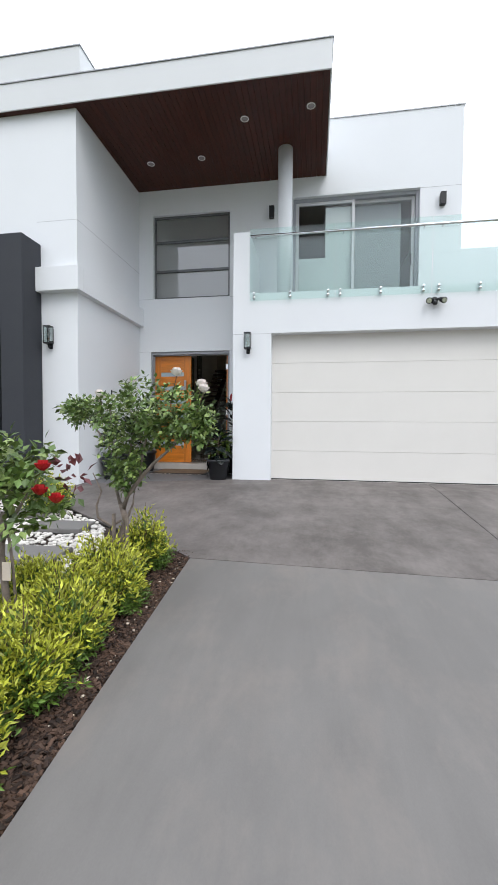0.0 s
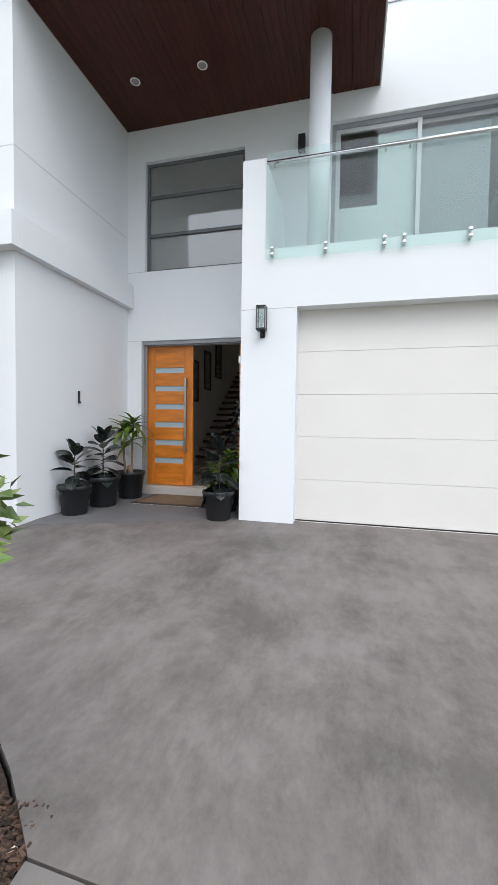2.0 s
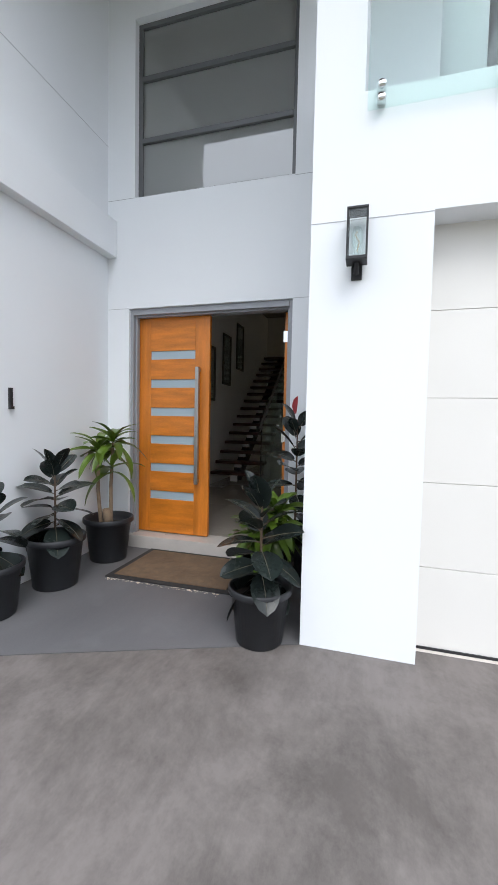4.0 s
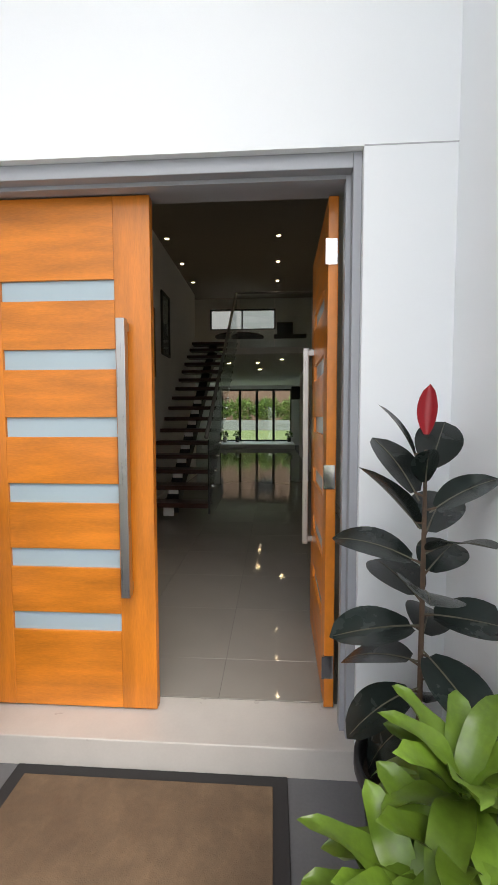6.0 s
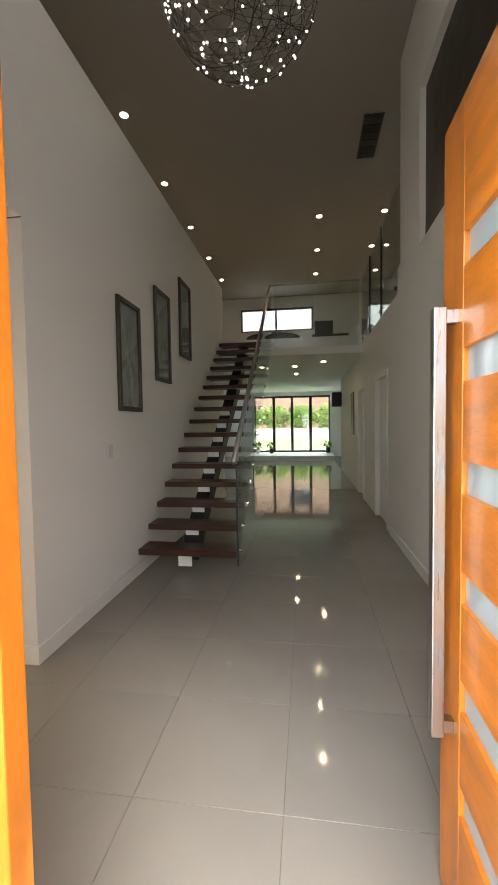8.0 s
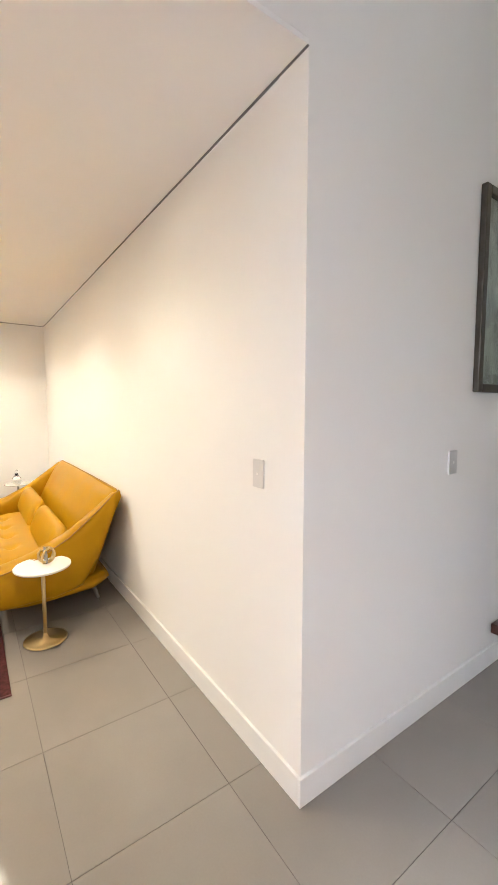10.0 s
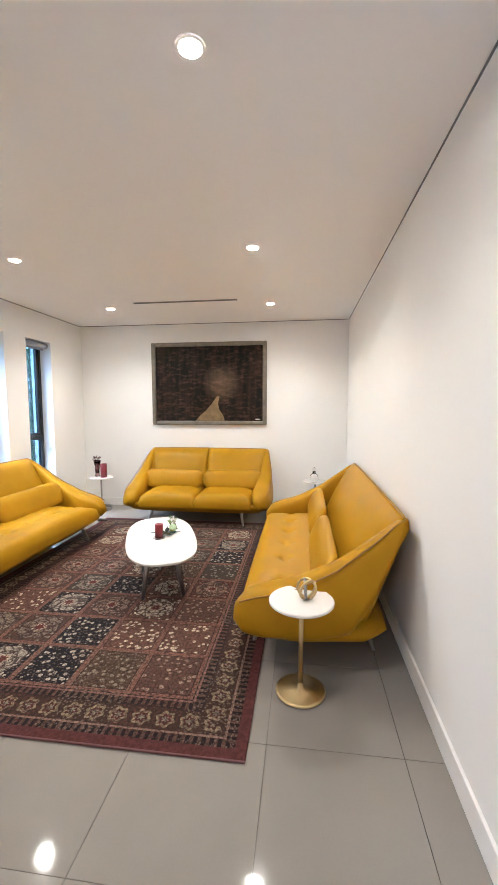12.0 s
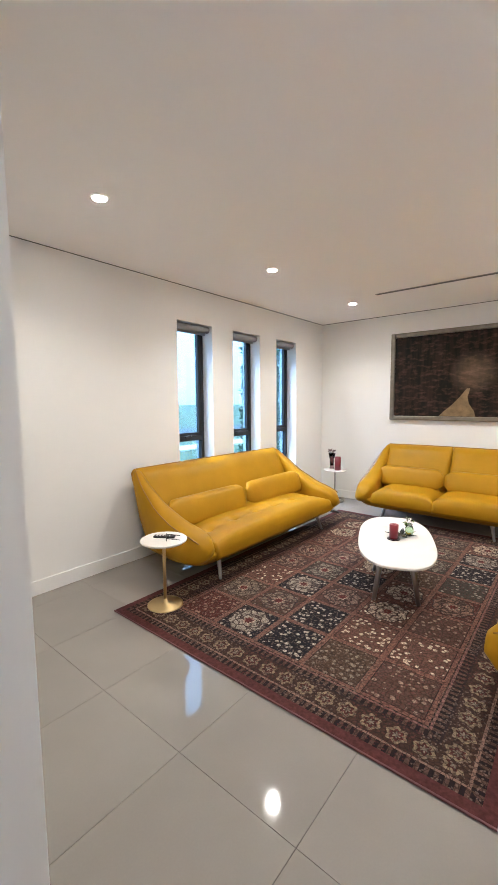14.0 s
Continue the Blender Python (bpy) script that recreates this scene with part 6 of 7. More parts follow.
def rubber_plant(x, y, top, count, seed, label, tip_red=False, k=1.0, lean=(0, 0), leaf_k=1.0):
    gz_ = ground_z(y)
    e = thing("rubber_plant", x, y, gz_, label, "potted plant", "porch pots")
    pot(e, k)
    r = random.Random(seed)
    h0, h1 = 0.30 * k, top - gz_
    stem_pts = [(lean[0] * t * t, lean[1] * t * t, h0 - 0.02 + (h1 - 0.12 - h0) * t) for t in np.linspace(0, 1, 6)]
    part("stem", tube(stem_pts, [0.010, 0.009, 0.0085, 0.008, 0.007, 0.005], 8), M_STEM, e)
    a = r.uniform(0, 360)
    for i in range(count):
        t = 0.1 + 0.9 * (i + 0.5) / count
        a += 137.5 + r.uniform(-18, 18)
        j = r.choice((0, 0, 1, 2)) if t < 0.8 else r.choice((1, 3))
        if t < 0.45:
            j = r.choice((0, 2, 2))
        me, L, c = RUBBER[j]
        el = -58 + 128 * t + r.uniform(-12, 12)
        bx_, by_, bz_ = (float(np.interp(t, np.linspace(0, 1, 6), [p[q] for p in stem_pts])) for q in range(3))
        rad = radians(a)
        at = Vector((bx_ + 0.035 * math.cos(rad), by_ + 0.035 * math.sin(rad), bz_ + 0.01))
        d_ = Vector((math.cos(rad) * math.cos(radians(el)), math.sin(rad) * math.cos(radians(el)), math.sin(radians(el))))
        m = turn_of(d_, r.uniform(-25, 25), r.uniform(0.92, 1.2) * (1.14 - 0.12 * t) * leaf_k, at)
        lf = shared("leaf", me, e, m)
        shared("rib", RIBS[j], lf, Matrix())
        part("petiole", tube([(bx_, by_, bz_), at], 0.004, 5), M_STEM, e)
    if tip_red:
        shared("leaf", RED_LEAF, e, turn_of((0.05, 0.02, 1), 40, 1.3, (stem_pts[-1][0] - 0.01, stem_pts[-1][1] - 0.03, stem_pts[-1][2] + 0.05)), "red new leaf spike")
    else:
        me, L, c = RUBBER[0]
        lf = shared("leaf", me, e, turn_of((-0.12, -0.18, 1), 20, 1.05, (stem_pts[-1][0], stem_pts[-1][1], stem_pts[-1][2] - 0.08)))
        shared("rib", RIBS[0], lf, Matrix())
    return e


rubber_plant(0.985, -1.375, 0.93, 21, 21, "dark rubber plant in a black pot beside the pier", k=0.94, leaf_k=1.0)
rubber_plant(1.025, -0.34, 1.42, 24, 8, "tall dark rubber plant with red new leaf in black pot", True, 0.95, leaf_k=1.0)
rubber_plant(-0.895, -1.66, 0.84, 15, 31, "sparse dark rubber plant in a black pot by the wall", k=0.98, leaf_k=0.95)
rubber_plant(-0.86, -1.09, 1.0, 25, 47, "leafy dark rubber plant in a wide black pot by the wall", k=1.1)

DRAC = [blade_mesh("leaf", L, W, M_DRAC, c, 0.2, 0.6, 8, 0.05) for L, W, c in ((0.36, 0.088, 0.42), (0.30, 0.082, 0.28), (0.38, 0.092, 0.6))]
LIME = [blade_mesh("leaf", L, W, M_DRAC, c, 0.16, 0.5, 11, 0.10) for L, W, c in ((0.27, 0.078, 0.5), (0.23, 0.082, 0.25), (0.30, 0.074, 0.85))]


def dracaena(x, y, heads, label, seed, canes, k=1.0, blades_=DRAC):
    gz_ = ground_z(y)
    e = thing("dracaena", x, y, gz_, label, "potted plant", "porch pots")
    pot(e, k)
    r = random.Random(seed)
    for p0, p1, rr in canes:
        mid = [(a + b) / 2 + r.uniform(-0.015, 0.015) for a, b in zip(p0, p1)]
        part("cane", tube([p0, mid, p1], [rr * 1.1, rr, rr * 0.9], 10), M_CANE, e)
    for hx, hy, hz, cnt in heads:
        a = r.uniform(0, 360)
        for i in range(cnt):
            a += 137.5
            el = -10 + 72 * (i / cnt) + r.uniform(-10, 10)
            rad = radians(a)
            d_ = Vector((math.cos(rad) * math.cos(radians(el)), math.sin(rad) * math.cos(radians(el)), math.sin(radians(el))))
            me = blades_[2] if i < cnt * 0.35 else r.choice(blades_[:2])
            shared("leaf", me, e, turn_of(d_, r.uniform(-20, 20), r.uniform(0.8, 1.1), (hx, hy, hz + 0.08 * i / cnt)))
    return e


dracaena(-0.83, -0.41, [(0.04, 0.02, 1.12, 18), (-0.09, -0.04, 1.04, 15), (0.05, -0.02, 0.86, 7)], "striped lime dracaena with tan canes in a black pot", 4,
         [((0.03, 0.0, 0.3), (0.04, 0.02, 1.16), 0.017), ((-0.06, -0.03, 0.3), (-0.09, -0.04, 1.07), 0.017), ((0.05, -0.10, 0.3), (0.045, -0.10, 0.52), 0.042)], 1.1)
dracaena(0.91, -0.86, [(0.02, 0.0, 0.52, 34), (0.05, 0.08, 0.64, 26), (-0.09, -0.03, 0.48, 30)], "drooping lime-green leafy plant in a black pot", 14, [((0.02, 0.0, 0.24), (0.02, 0.0, 0.54), 0.012), ((0.05, 0.08, 0.24), (0.05, 0.08, 0.64), 0.012), ((-0.06, -0.03, 0.24), (-0.09, -0.03, 0.52), 0.012)], 0.92, LIME)

# ---- front garden ----
def shrub(x, y, r_, h, seed, dark=0.46):
    """A lime shrub of many slim leaves on short twigs."""
    g = ground_z(y) - 0.03
    e = thing("lime_shrub", x, y, g, "bright lime-green low shrub in the mulch bed", "shrub", "garden shrubs")
    rr = random.Random(seed)
    tw = bmesh.new()
    ms, md = [], []
    for i in range(210):
        d = Vector((rr.gauss(0, 1), rr.gauss(0, 1), abs(rr.gauss(0, 0.9)) + 0.05)).normalized()
        k_ = (0.72 + 0.45 * rr.random() ** 1.2) * (0.9 + 0.35 * noise.noise(d * 2.1 + Vector((seed, 0, 0))))
        tip = Vector((d.x * r_ * k_, d.y * r_ * k_, 0.06 + d.z * h * k_))
        if i % 4 == 0:
            add_tube(tw, [(0.02 * d.x, 0.02 * d.y, 0.0), tip * 0.5 + Vector((0, 0, 0.05)), tip], [0.006, 0.004, 0.0015], 4, False)
        n_l = 24
        for q in range(n_l):
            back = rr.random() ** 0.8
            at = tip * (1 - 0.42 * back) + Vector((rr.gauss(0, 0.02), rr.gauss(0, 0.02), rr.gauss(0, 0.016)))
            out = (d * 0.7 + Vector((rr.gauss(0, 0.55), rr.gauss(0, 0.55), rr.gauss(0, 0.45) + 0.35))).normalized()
            # leaves deep inside or near the soil go darker green, shade put into colour
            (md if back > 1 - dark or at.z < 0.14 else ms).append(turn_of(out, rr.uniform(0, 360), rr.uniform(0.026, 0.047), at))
    part("branchwork", tw, M_STEM, e)
    lf = ([(0, 0, 0), (0.17, 0.45, 0.03), (0, 0.5, -0.03), (-0.17, 0.45, 0.03), (0, 1, -0.06)], [(0, 1, 2), (0, 2, 3), (1, 4, 2), (2, 4, 3)])
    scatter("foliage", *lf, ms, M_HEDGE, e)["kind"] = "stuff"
    scatter("inner_shaded_foliage", *lf, md, M_HEDGE_D, e)["kind"] = "stuff"
    return e


for i, (x, y, r_, h) in enumerate(((1.37, -5.40, 0.22, 0.46), (1.21, -5.82, 0.29, 0.41), (1.40, -6.02, 0.24, 0.38), (1.25, -6.30, 0.31, 0.40), (1.39, -6.55, 0.26, 0.38), (1.22, -6.90, 0.31, 0.40), (0.82, -6.0, 0.25, 0.28), (0.78, -6.45, 0.28, 0.28), (1.27, -7.18, 0.27, 0.34), (1.20, -7.55, 0.30, 0.36), (0.86, -7.05, 0.32, 0.36), (0.84, -7.6, 0.3, 0.33), (1.40, -6.83, 0.25, 0.35), (1.42, -7.38, 0.27, 0.36), (-0.52, -3.98, 0.30, 0.44))):
    shrub(x, y, r_, h, 60 + i)

rnd = random.Random(17)


def rose_flower(e, at, r_, mat, seed):
    """Cupped petals round a tight heart."""
    q = random.Random(seed)
    ms = []
    for ring, (cnt, tilt, s) in enumerate(((4, 84, 0.75), (5, 72, 0.9), (6, 56, 1.0), (7, 30, 0.95))):
        for i in range(cnt):
            a = 360 / cnt * i + ring * 31 + q.uniform(-8, 8)
            d = Vector((math.cos(radians(a)) * math.cos(radians(tilt)), math.sin(radians(a)) * math.cos(radians(tilt)), math.sin(radians(tilt))))
            ms.append(turn_of(d, q.uniform(-10, 10), r_ * s, Vector(at)))
    return scatter("rose_flower", [(-0.15, 0, 0), (0.15, 0, 0), (-0.5, 0.55, 0.12), (0, 0.5, -0.05), (0.5, 0.55, 0.12), (-0.35, 1.0, 0.3), (0, 1.08, 0.2), (0.35, 1.0, 0.3)],
                   [(0, 1, 3), (0, 3, 2), (1, 4, 3), (2, 3, 6, 5), (3, 4, 7, 6)], ms, mat, e)


def rose_tree(name, x, y, label, trunk, limbs, clumps, leafmat, seed, leaf=0.05, per=150):
    g = ground_z(y) - 0.03
    e = thing(name, x, y, g, label, "rose tree", "standard roses")
    part("trunk", tube(*trunk, 9), M_BARK, e, smooth=True)
    for pts, rad in limbs:
        part("limb", tube(pts, rad, 7), M_BARK, e, smooth=True)
    rr = random.Random(seed)
    lf = ([(0, 0, 0), (0.33, 0.4, 0.05), (0, 0.5, -0.04), (-0.33, 0.4, 0.05), (0, 1, -0.1)], [(0, 1, 2), (0, 2, 3), (1, 4, 2), (2, 4, 3)])
    ms = []
    for (cx, cy, cz), (sx, sy, sz) in clumps:
        for s_ in range(per // 5):
            d = Vector((rr.gauss(0, 1), rr.gauss(0, 1), rr.gauss(0, 1))).normalized()
            k_ = rr.random() ** 0.45
            o = Vector((cx + d.x * sx * k_, cy + d.y * sy * k_, cz + d.z * sz * k_))
            ax = (d + Vector((rr.gauss(0, 0.5), rr.gauss(0, 0.5), rr.gauss(0, 0.4)))).normalized()
            side = ax.orthogonal().normalized()
            for q, (al, sd) in enumerate(((0.0, 1), (0.0, -1), (0.6, 1), (0.6, -1), (1.0, 0))):
                at = o + ax * leaf * al * 1.3
                out = (ax * 0.5 + side * sd * 0.9 + Vector((0, 0, rr.gauss(0, 0.25)))).normalized()
                ms.append(turn_of(out, rr.uniform(-50, 50), leaf * rr.uniform(0.7, 1.2), at))
    light = [rr.random() < 0.33 for _ in ms]
    scatter("foliage", *lf, [m for m, k in zip(ms, light) if not k], leafmat, e)["kind"] = "stuff"
    scatter("young_foliage", *lf, [m for m, k in zip(ms, light) if k], M_ROSELEAF_L, e)["kind"] = "stuff"
    return e


white = rose_tree("white_rose_tree", 1.25, -5.58, "spreading white rose tree with grey twisted trunk", ([(0.01, 0, 0.00), (0.02, 0.0, 0.21), (-0.01, 0.01, 0.36), (0.03, 0.0, 0.46), (-0.01, 0, 0.59)], [0.025, 0.023, 0.024, 0.026, 0.020]),
                  [([(0.0, 0, 0.52), (0.05, -0.01, 0.66), (0.15, -0.02, 0.78), (0.27, -0.03, 0.91), (0.42, -0.06, 1.03), (0.60, -0.08, 1.21)], [0.017, 0.016, 0.016, 0.013, 0.009, 0.004]),
                   ([(-0.01, 0, 0.57), (-0.06, 0.03, 0.68), (-0.08, 0.08, 0.89), (-0.22, 0.14, 1.07), (-0.42, 0.26, 1.23), (-0.62, 0.40, 1.32)], [0.015, 0.012, 0.010, 0.008, 0.005, 0.003]),
                   ([(0.04, 0, 0.68), (0.03, 0.04, 0.91), (0.06, 0.07, 1.14), (0.12, 0.08, 1.39)], [0.011, 0.009, 0.007, 0.003]), ([(0.15, -0.02, 0.78), (0.17, 0.0, 1.00), (0.24, 0.02, 1.28)], [0.010, 0.008, 0.003]),
                   ([(-0.01, 0, 0.46), (-0.08, -0.02, 0.42), (-0.19, -0.02, 0.48), (-0.20, -0.02, 0.57), (-0.17, 0.0, 0.68), (-0.24, 0.0, 0.82)], [0.012, 0.011, 0.010, 0.009, 0.007, 0.003]),
                   ([(0.03, 0.0, 0.46), (0.08, 0.02, 0.59), (0.09, 0.02, 0.71)], [0.010, 0.008, 0.003]), ([(-0.08, 0.08, 0.89), (-0.12, 0.05, 1.08), (-0.1, 0.02, 1.35)], [0.008, 0.006, 0.003])],
                  [((-0.02, 0.05, 1.25), (0.24, 0.22, 0.20)), ((0.22, 0.02, 1.35), (0.28, 0.24, 0.18)), ((0.48, -0.05, 1.28), (0.24, 0.22, 0.20)), ((0.58, -0.06, 1.18), (0.12, 0.14, 0.11)), ((-0.38, 0.24, 1.28), (0.22, 0.14, 0.10)), ((-0.62, 0.40, 1.32), (0.10, 0.08, 0.06)),
                   ((0.05, 0.02, 1.03), (0.2, 0.17, 0.15)), ((0.02, 0.0, 0.82), (0.13, 0.12, 0.10)), ((0.36, 0.0, 1.16), (0.16, 0.14, 0.09))], M_ROSELEAF, 91, 0.047, 470)
for i, at in enumerate(((0.46, -0.08, 1.54), (0.66, -0.08, 1.42), (0.63, -0.03, 1.46), (-0.36, 0.25, 1.36), (-0.28, 0.2, 1.40), (-0.31, 0.24, 1.42), (-0.70, 0.46, 1.33))):
    rose_flower(white, at, 0.058, M_PETAL_W, 300 + i)
    part("flower_stalk", tube([(at[0], at[1], at[2]), (at[0] * 0.88, at[1] * 0.8, at[2] - 0.2)], 0.003, 5), M_STEM, white)
for sx in (-0.05, 0.055):
    part("stake", box(sx - 0.011, sx + 0.011, -0.05, -0.028, 0, 0.52, bevel=0.003), M_BARK, white, "rusty brown garden stake")
red = rose_tree("red_rose_tree", 1.02, -6.52, "young red rose standard leaning on a tied stake", ([(0.05, 0, 0), (0.03, 0.0, 0.3), (0.0, 0.0, 0.55), (0.02, 0, 0.78)], [0.022, 0.02, 0.018, 0.015]),
                [([(0.0, 0, 0.6), (0.12, -0.02, 0.8), (0.25, -0.03, 0.98)], [0.012, 0.009, 0.004]), ([(0, 0, 0.62), (-0.1, 0.02, 0.85), (-0.14, 0.0, 1.05)], [0.011, 0.008, 0.004]), ([(0.1, 0, 0.1), (0.06, 0.01, 0.5), (0.03, 0.01, 0.72)], [0.008, 0.008, 0.008])],
                [((0.10, 0, 0.86), (0.26, 0.24, 0.22)), ((0.0, 0.0, 1.02), (0.26, 0.22, 0.14))], M_ROSELEAF, 95, 0.06, 420)
for i, at in enumerate(((0.30, -0.06, 1.02), (0.31, -0.10, 0.90), (0.36, -0.04, 0.85), (0.1, -0.2, 0.78))):
    rose_flower(red, at, 0.052, M_PETAL_R, 330 + i)
leaf_ball("young_leaves", (0.36, 0.12, 1.0), (0.12, 0.1, 0.12), 26, 0.06, M_ROSELEAF_R, red, 97, 0.3)
part("plant_tag", box(0.03, 0.08, -0.03, -0.028, 0.42, 0.52), M_CREAM, red)

# mulch, pebbles, stepping stones, grass
chips = []
rnd = random.Random(23)
for i in range(6400):
    y = rnd.uniform(-7.9, -5.0)
    edge_x = 1.655 + (-5.165 - y) * 0.038
    x = edge_x - abs(rnd.gauss(0, 0.20)) - 0.012
    chips.append(pose(x, y, ground_z(y) - 0.022 + rnd.random() * 0.018, rnd.uniform(-30, 30), rnd.uniform(-30, 30), rnd.uniform(0, 360)) @ Matrix.Scale(rnd.uniform(0.007, 0.020), 4))
CUBE_V = [(-1, -0.45, -0.16), (1, -0.4, -0.16), (0.9, 0.4, -0.16), (-0.9, 0.45, -0.16), (-0.9, -0.35, 0.16), (0.95, -0.3, 0.16), (0.8, 0.35, 0.16), (-0.8, 0.4, 0.16)]
CUBE_F = [(4, 5, 6, 7), (0, 1, 5, 4), (1, 2, 6, 5), (2, 3, 7, 6), (3, 0, 4, 7)]
tagged(scatter("bark_mulch", CUBE_V, CUBE_F, chips, M_CHIP), kind="stuff")
pale = []
for i in range(46):
    y = rnd.uniform(-7.0, -5.1)
    pale.append(pose(1.655 + (-5.165 - y) * 0.038 - abs(rnd.gauss(0, 0.14)) - 0.02, y, ground_z(y) - 0.012, rnd.uniform(-30, 30), 0, rnd.uniform(0, 360)) @ Matrix.Scale(rnd.uniform(0.008, 0.02), 4))
tagged(scatter("fallen_petals", CUBE_V, CUBE_F, pale, M_CREAM), kind="stuff")
bm = bmesh.new()
bmesh.ops.create_icosphere(bm, subdivisions=1, radius=1)
ICO_V, ICO_F = [tuple(v.co) for v in bm.verts], [tuple(v.index for v in f.verts) for f in bm.faces]
bm.free()
PAVERS = [(0.0, -4.52, 0.62, 0.36, 12), (0.20, -5.30, 0.66, 0.38, 8), (-0.75, -4.05, 0.6, 0.36, 15), (0.05, -6.0, 0.66, 0.38, 4)]
peb = []
while len(peb) < 3400:
    y = rnd.uniform(-6.6, -3.3)
    x = rnd.uniform(-1.6, 1.2)
    lim = float(np.interp(y, [-6.6, -5.0, -4.37, -3.76, -3.2], [0.75, 0.85, 0.45, -0.43, -0.9]))
    if x > lim - 0.03 or any(abs(x - a) < w_ / 2 + 0.01 and abs(y - b) < h_ / 2 + 0.01 for a, b, w_, h_, _ in PAVERS):
        continue
    s = rnd.uniform(0.014, 0.032)
    peb.append(pose(x, y, ground_z(y) - 0.028 + s * 0.5, 0, 0, rnd.uniform(0, 360)) @ Matrix.Diagonal((s * rnd.uniform(1, 1.5), s, s * 0.62, 1)))
tagged(scatter("white_pebbles", ICO_V, ICO_F, peb, M_PEBBLE), kind="stuff")
for a, b, w_, h_, rz in PAVERS:
    e = thing("stepping_stone", a, b, ground_z(b) - 0.03, "grey concrete stepping stone among white pebbles", "stepping stone", "stepping stones", rz * 0.3)
    part("stone", box(-w_ / 2, w_ / 2, -h_ / 2, h_ / 2, 0, 0.055, bevel=0.008), M_PAVER, e)
blades = []
for i in range(5200):
    y = rnd.uniform(-8.9, -7.8)
    ex = 1.655 + (-5.165 - y) * 0.038
    x = ex - 0.05 - abs(rnd.gauss(0, 0.45))
    d = Vector((rnd.gauss(0, 0.5), rnd.gauss(0, 0.5), 1)).normalized()
    blades.append(turn_of(d, rnd.uniform(0, 360), rnd.uniform(0.04, 0.10), (x, y, ground_z(y) - 0.045)))
tagged(scatter("grass", [(-0.05, 0, 0), (0.05, 0, 0), (0.035, 0.55, 0.06), (-0.035, 0.55, 0.06), (0, 1, 0.22)], [(0, 1, 2, 3), (3, 2, 4)], blades, M_BLADE), kind="stuff")
turf = slab([(-12, -14), (1.97, -14), (1.752, -7.92), (-12, -7.92)], M_GRASS, "lawn_front", None, lift=-0.04, thick=0.1, kind="structure")

# street side, seen through the lounge windows
opposite = thing("pale_house", -14, -36, -1.1, "pale rendered two-storey house across the street", "house")
part("wall", box(-9, 9, -8, 0, 0, 5.6), M_THRESH, opposite)
part("roof", loft([[(-9.8, 0.8, 5.6), (9.8, 0.8, 5.6), (9.8, -8.8, 5.6), (-9.8, -8.8, 5.6)], [(-6, -3.6, 7.8), (6, -3.6, 7.8), (6, -4.4, 7.8), (-6, -4.4, 7.8)]]), M_ROOF_FAR, opposite)
for zz in (1.0, 3.8):
    for xx in (-6.5, -2.2, 2.4, 6.0):
        wd = part("window", box(xx - 0.8, xx + 0.8, 0, 0.06, zz, zz + 1.3), M_ALU, opposite)
        part("sill", box(xx - 0.9, xx + 0.9, 0, 0.12, zz - 0.08, zz), M_THRESH, wd)
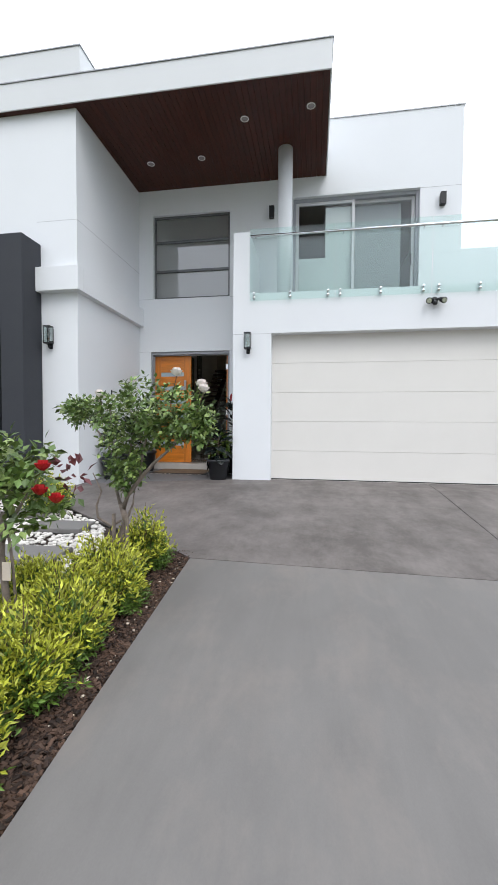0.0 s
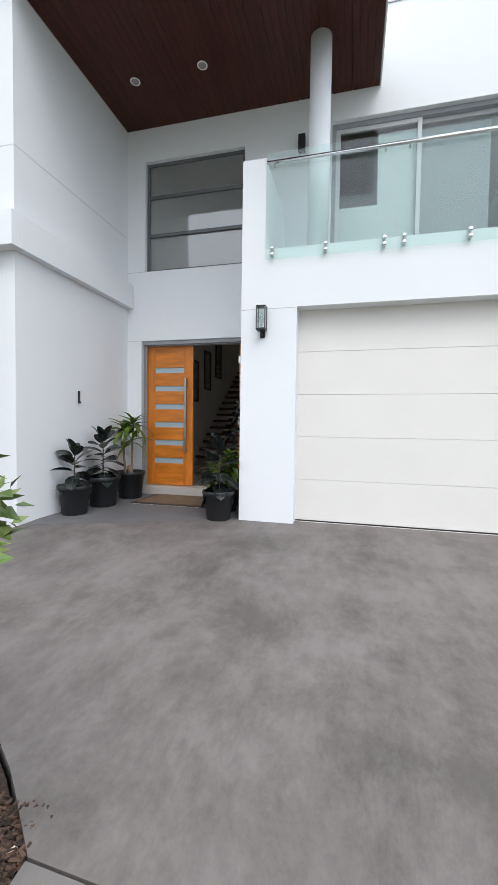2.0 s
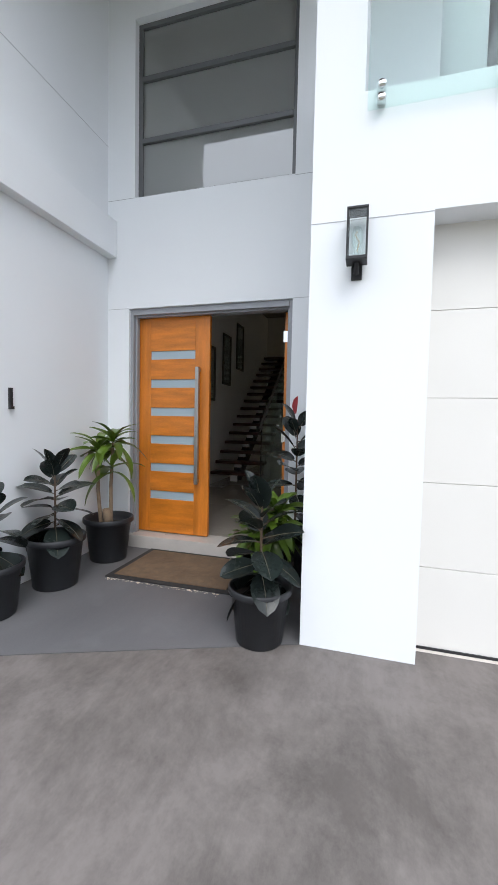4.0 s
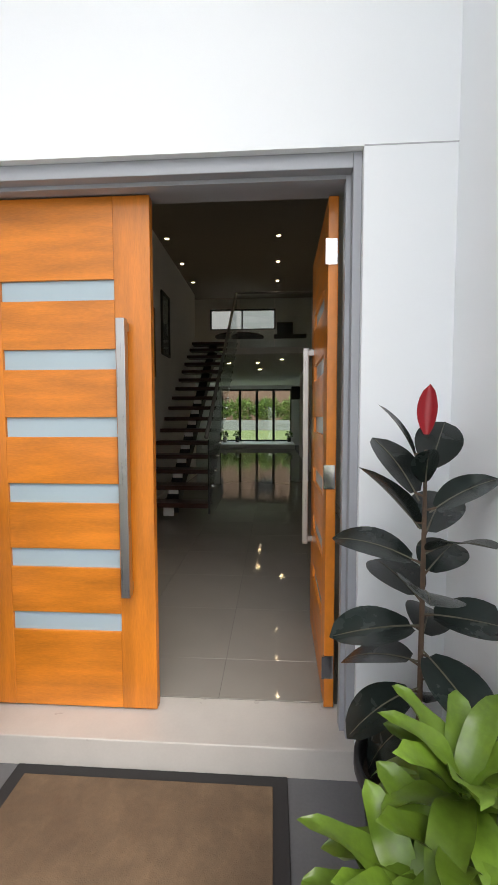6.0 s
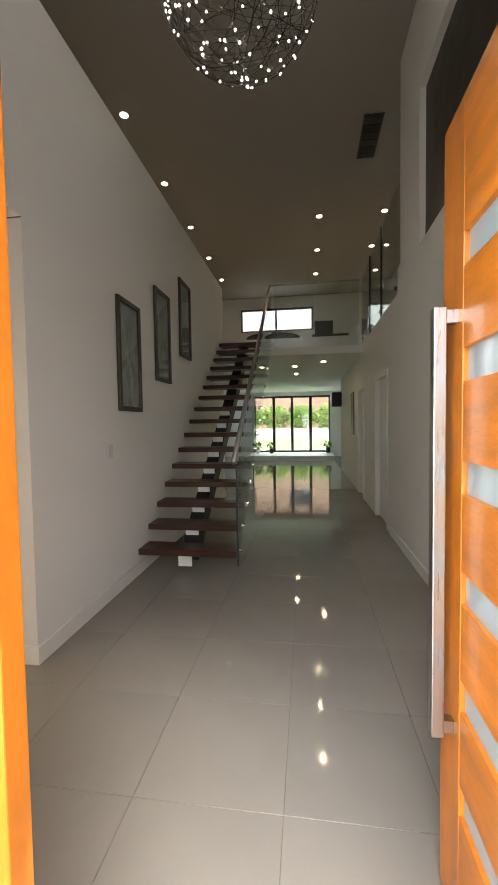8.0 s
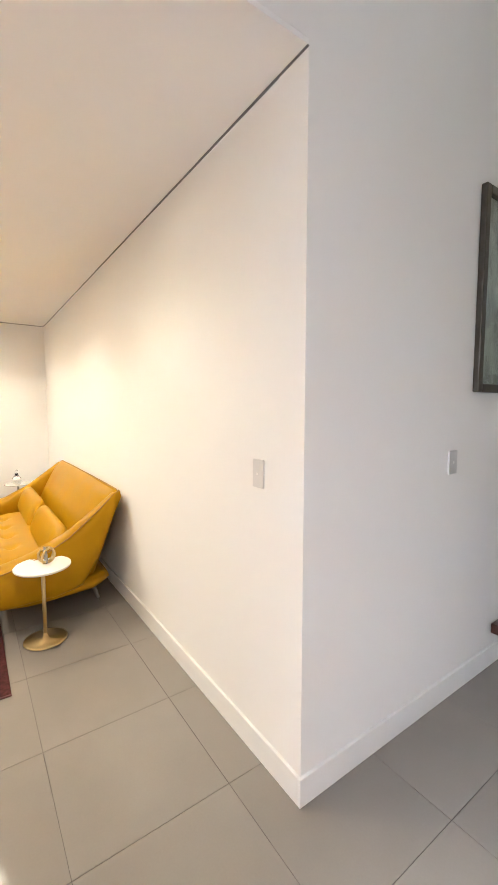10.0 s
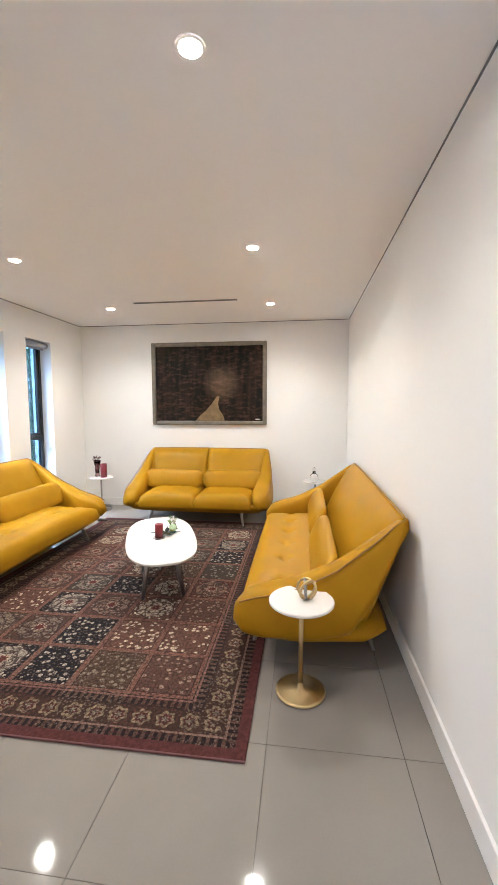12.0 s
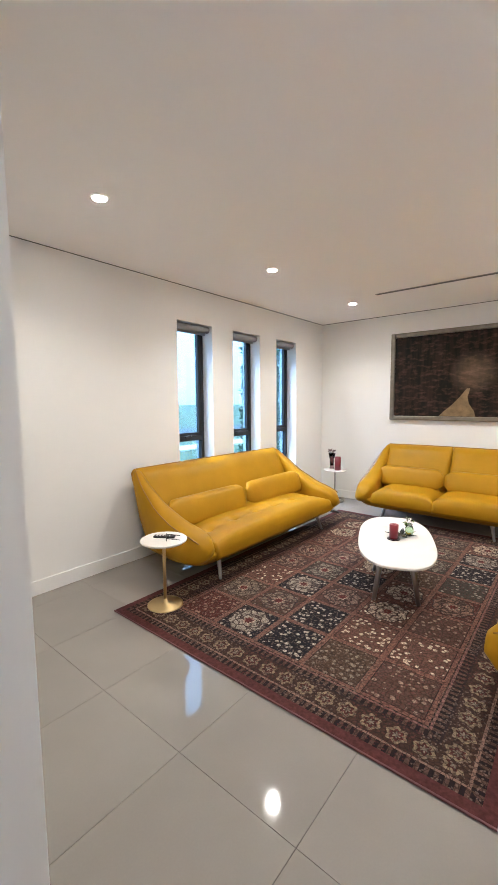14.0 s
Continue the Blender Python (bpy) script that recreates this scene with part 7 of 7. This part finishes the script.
for i, (x, y, h) in enumerate(((-10.6, -6.6, 4.6), (-11.6, -7.0, 4.8), (-13.2, -7.4, 4.6))):
    e = thing("slim_conifer", x, y, ground_z(y) - 0.05, "slim dark green conifer in the front garden", "tree", "front conifers")
    part("trunk", tube([(0, 0, 0), (0, 0, 0.5), (0, 0, h * 0.9)], [0.06, 0.05, 0.01], 8), M_BARK, e)
    for j, z in enumerate(np.linspace(0.5, h - 0.4, 7)):
        leaf_ball("crown", (0, 0, z), (0.42 * (1 - 0.6 * z / h), 0.42 * (1 - 0.6 * z / h), 0.42), 240, 0.13, M_CONIFER, e, 500 + 10 * i + j, 0.2)["kind"] = "stuff"
for i, x in enumerate((-5.2, -3.9, -2.6)):
    e = thing("garden_shrub", x, -5.6, ground_z(-5.6) - 0.05, "rounded green shrub on the front lawn", "shrub", "front shrubs")
    part("stem", tube([(0, 0, 0), (0, 0, 0.3)], 0.02, 6), M_BARK, e)
    leaf_ball("foliage", (0, 0, 0.4), (0.4, 0.4, 0.35), 420, 0.09, M_HEDGE_D, e, 540 + i, 0.3)["kind"] = "stuff"

# ---- floor tiles ----
P, GR = 0.607, 0.001
tile_me = mesh_of("tile", box(GR, P - GR, GR, P - GR, -0.010, 0.0, bevel=0.0006, seg=1), M_TILE)
floor_ob = bpy.data.objects["floor"]


def tile_at(x0, x1, y0, y1):
    if x1 - x0 > P - 0.002 and y1 - y0 > P - 0.002:
        shared("tile", tile_me, floor_ob, pose(x0, y0, 0))
    elif x1 - x0 > 0.02 and y1 - y0 > 0.02:
        part("tile", box(x0 + GR, x1 - GR, y0 + GR, y1 - GR, -0.010, 0.0, bevel=0.0006, seg=1), M_TILE, floor_ob)


TX, TY = 0.276, 0.575
for i in range(-12, 3):
    for j in range(-5, 29):
        x0, y0 = TX + i * P, TY + j * P
        x1, y1 = x0 + P, y0 + P
        if x1 <= -1.47:
            if y1 <= 2.1:
                tile_at(max(x0, -6.97), x1, max(y0, -2.05), y1)
            elif y0 > 7.7 and x1 > -3.5:
                tile_at(max(x0, -3.5), x1, max(y0, 8.05), min(y1, 18.0))
            elif y0 < 1.97:
                tile_at(max(x0, -6.97), x1, y0, 1.99)
        elif x0 < HX0:
            if y1 <= 0.25:
                tile_at(x0, -1.47, max(y0, -2.05), y1)
            elif y0 < 1.97 or y0 > 7.7:
                tile_at(x0, x1, max(y0, 0.0), min(y1, 18.0))
            else:
                tile_at(HX0 - 0.01, x1, y0, y1)
        elif y1 > 0.25:
            tile_at(x0, min(x1, 1.465), max(y0, 0.25), min(y1, 18.0))
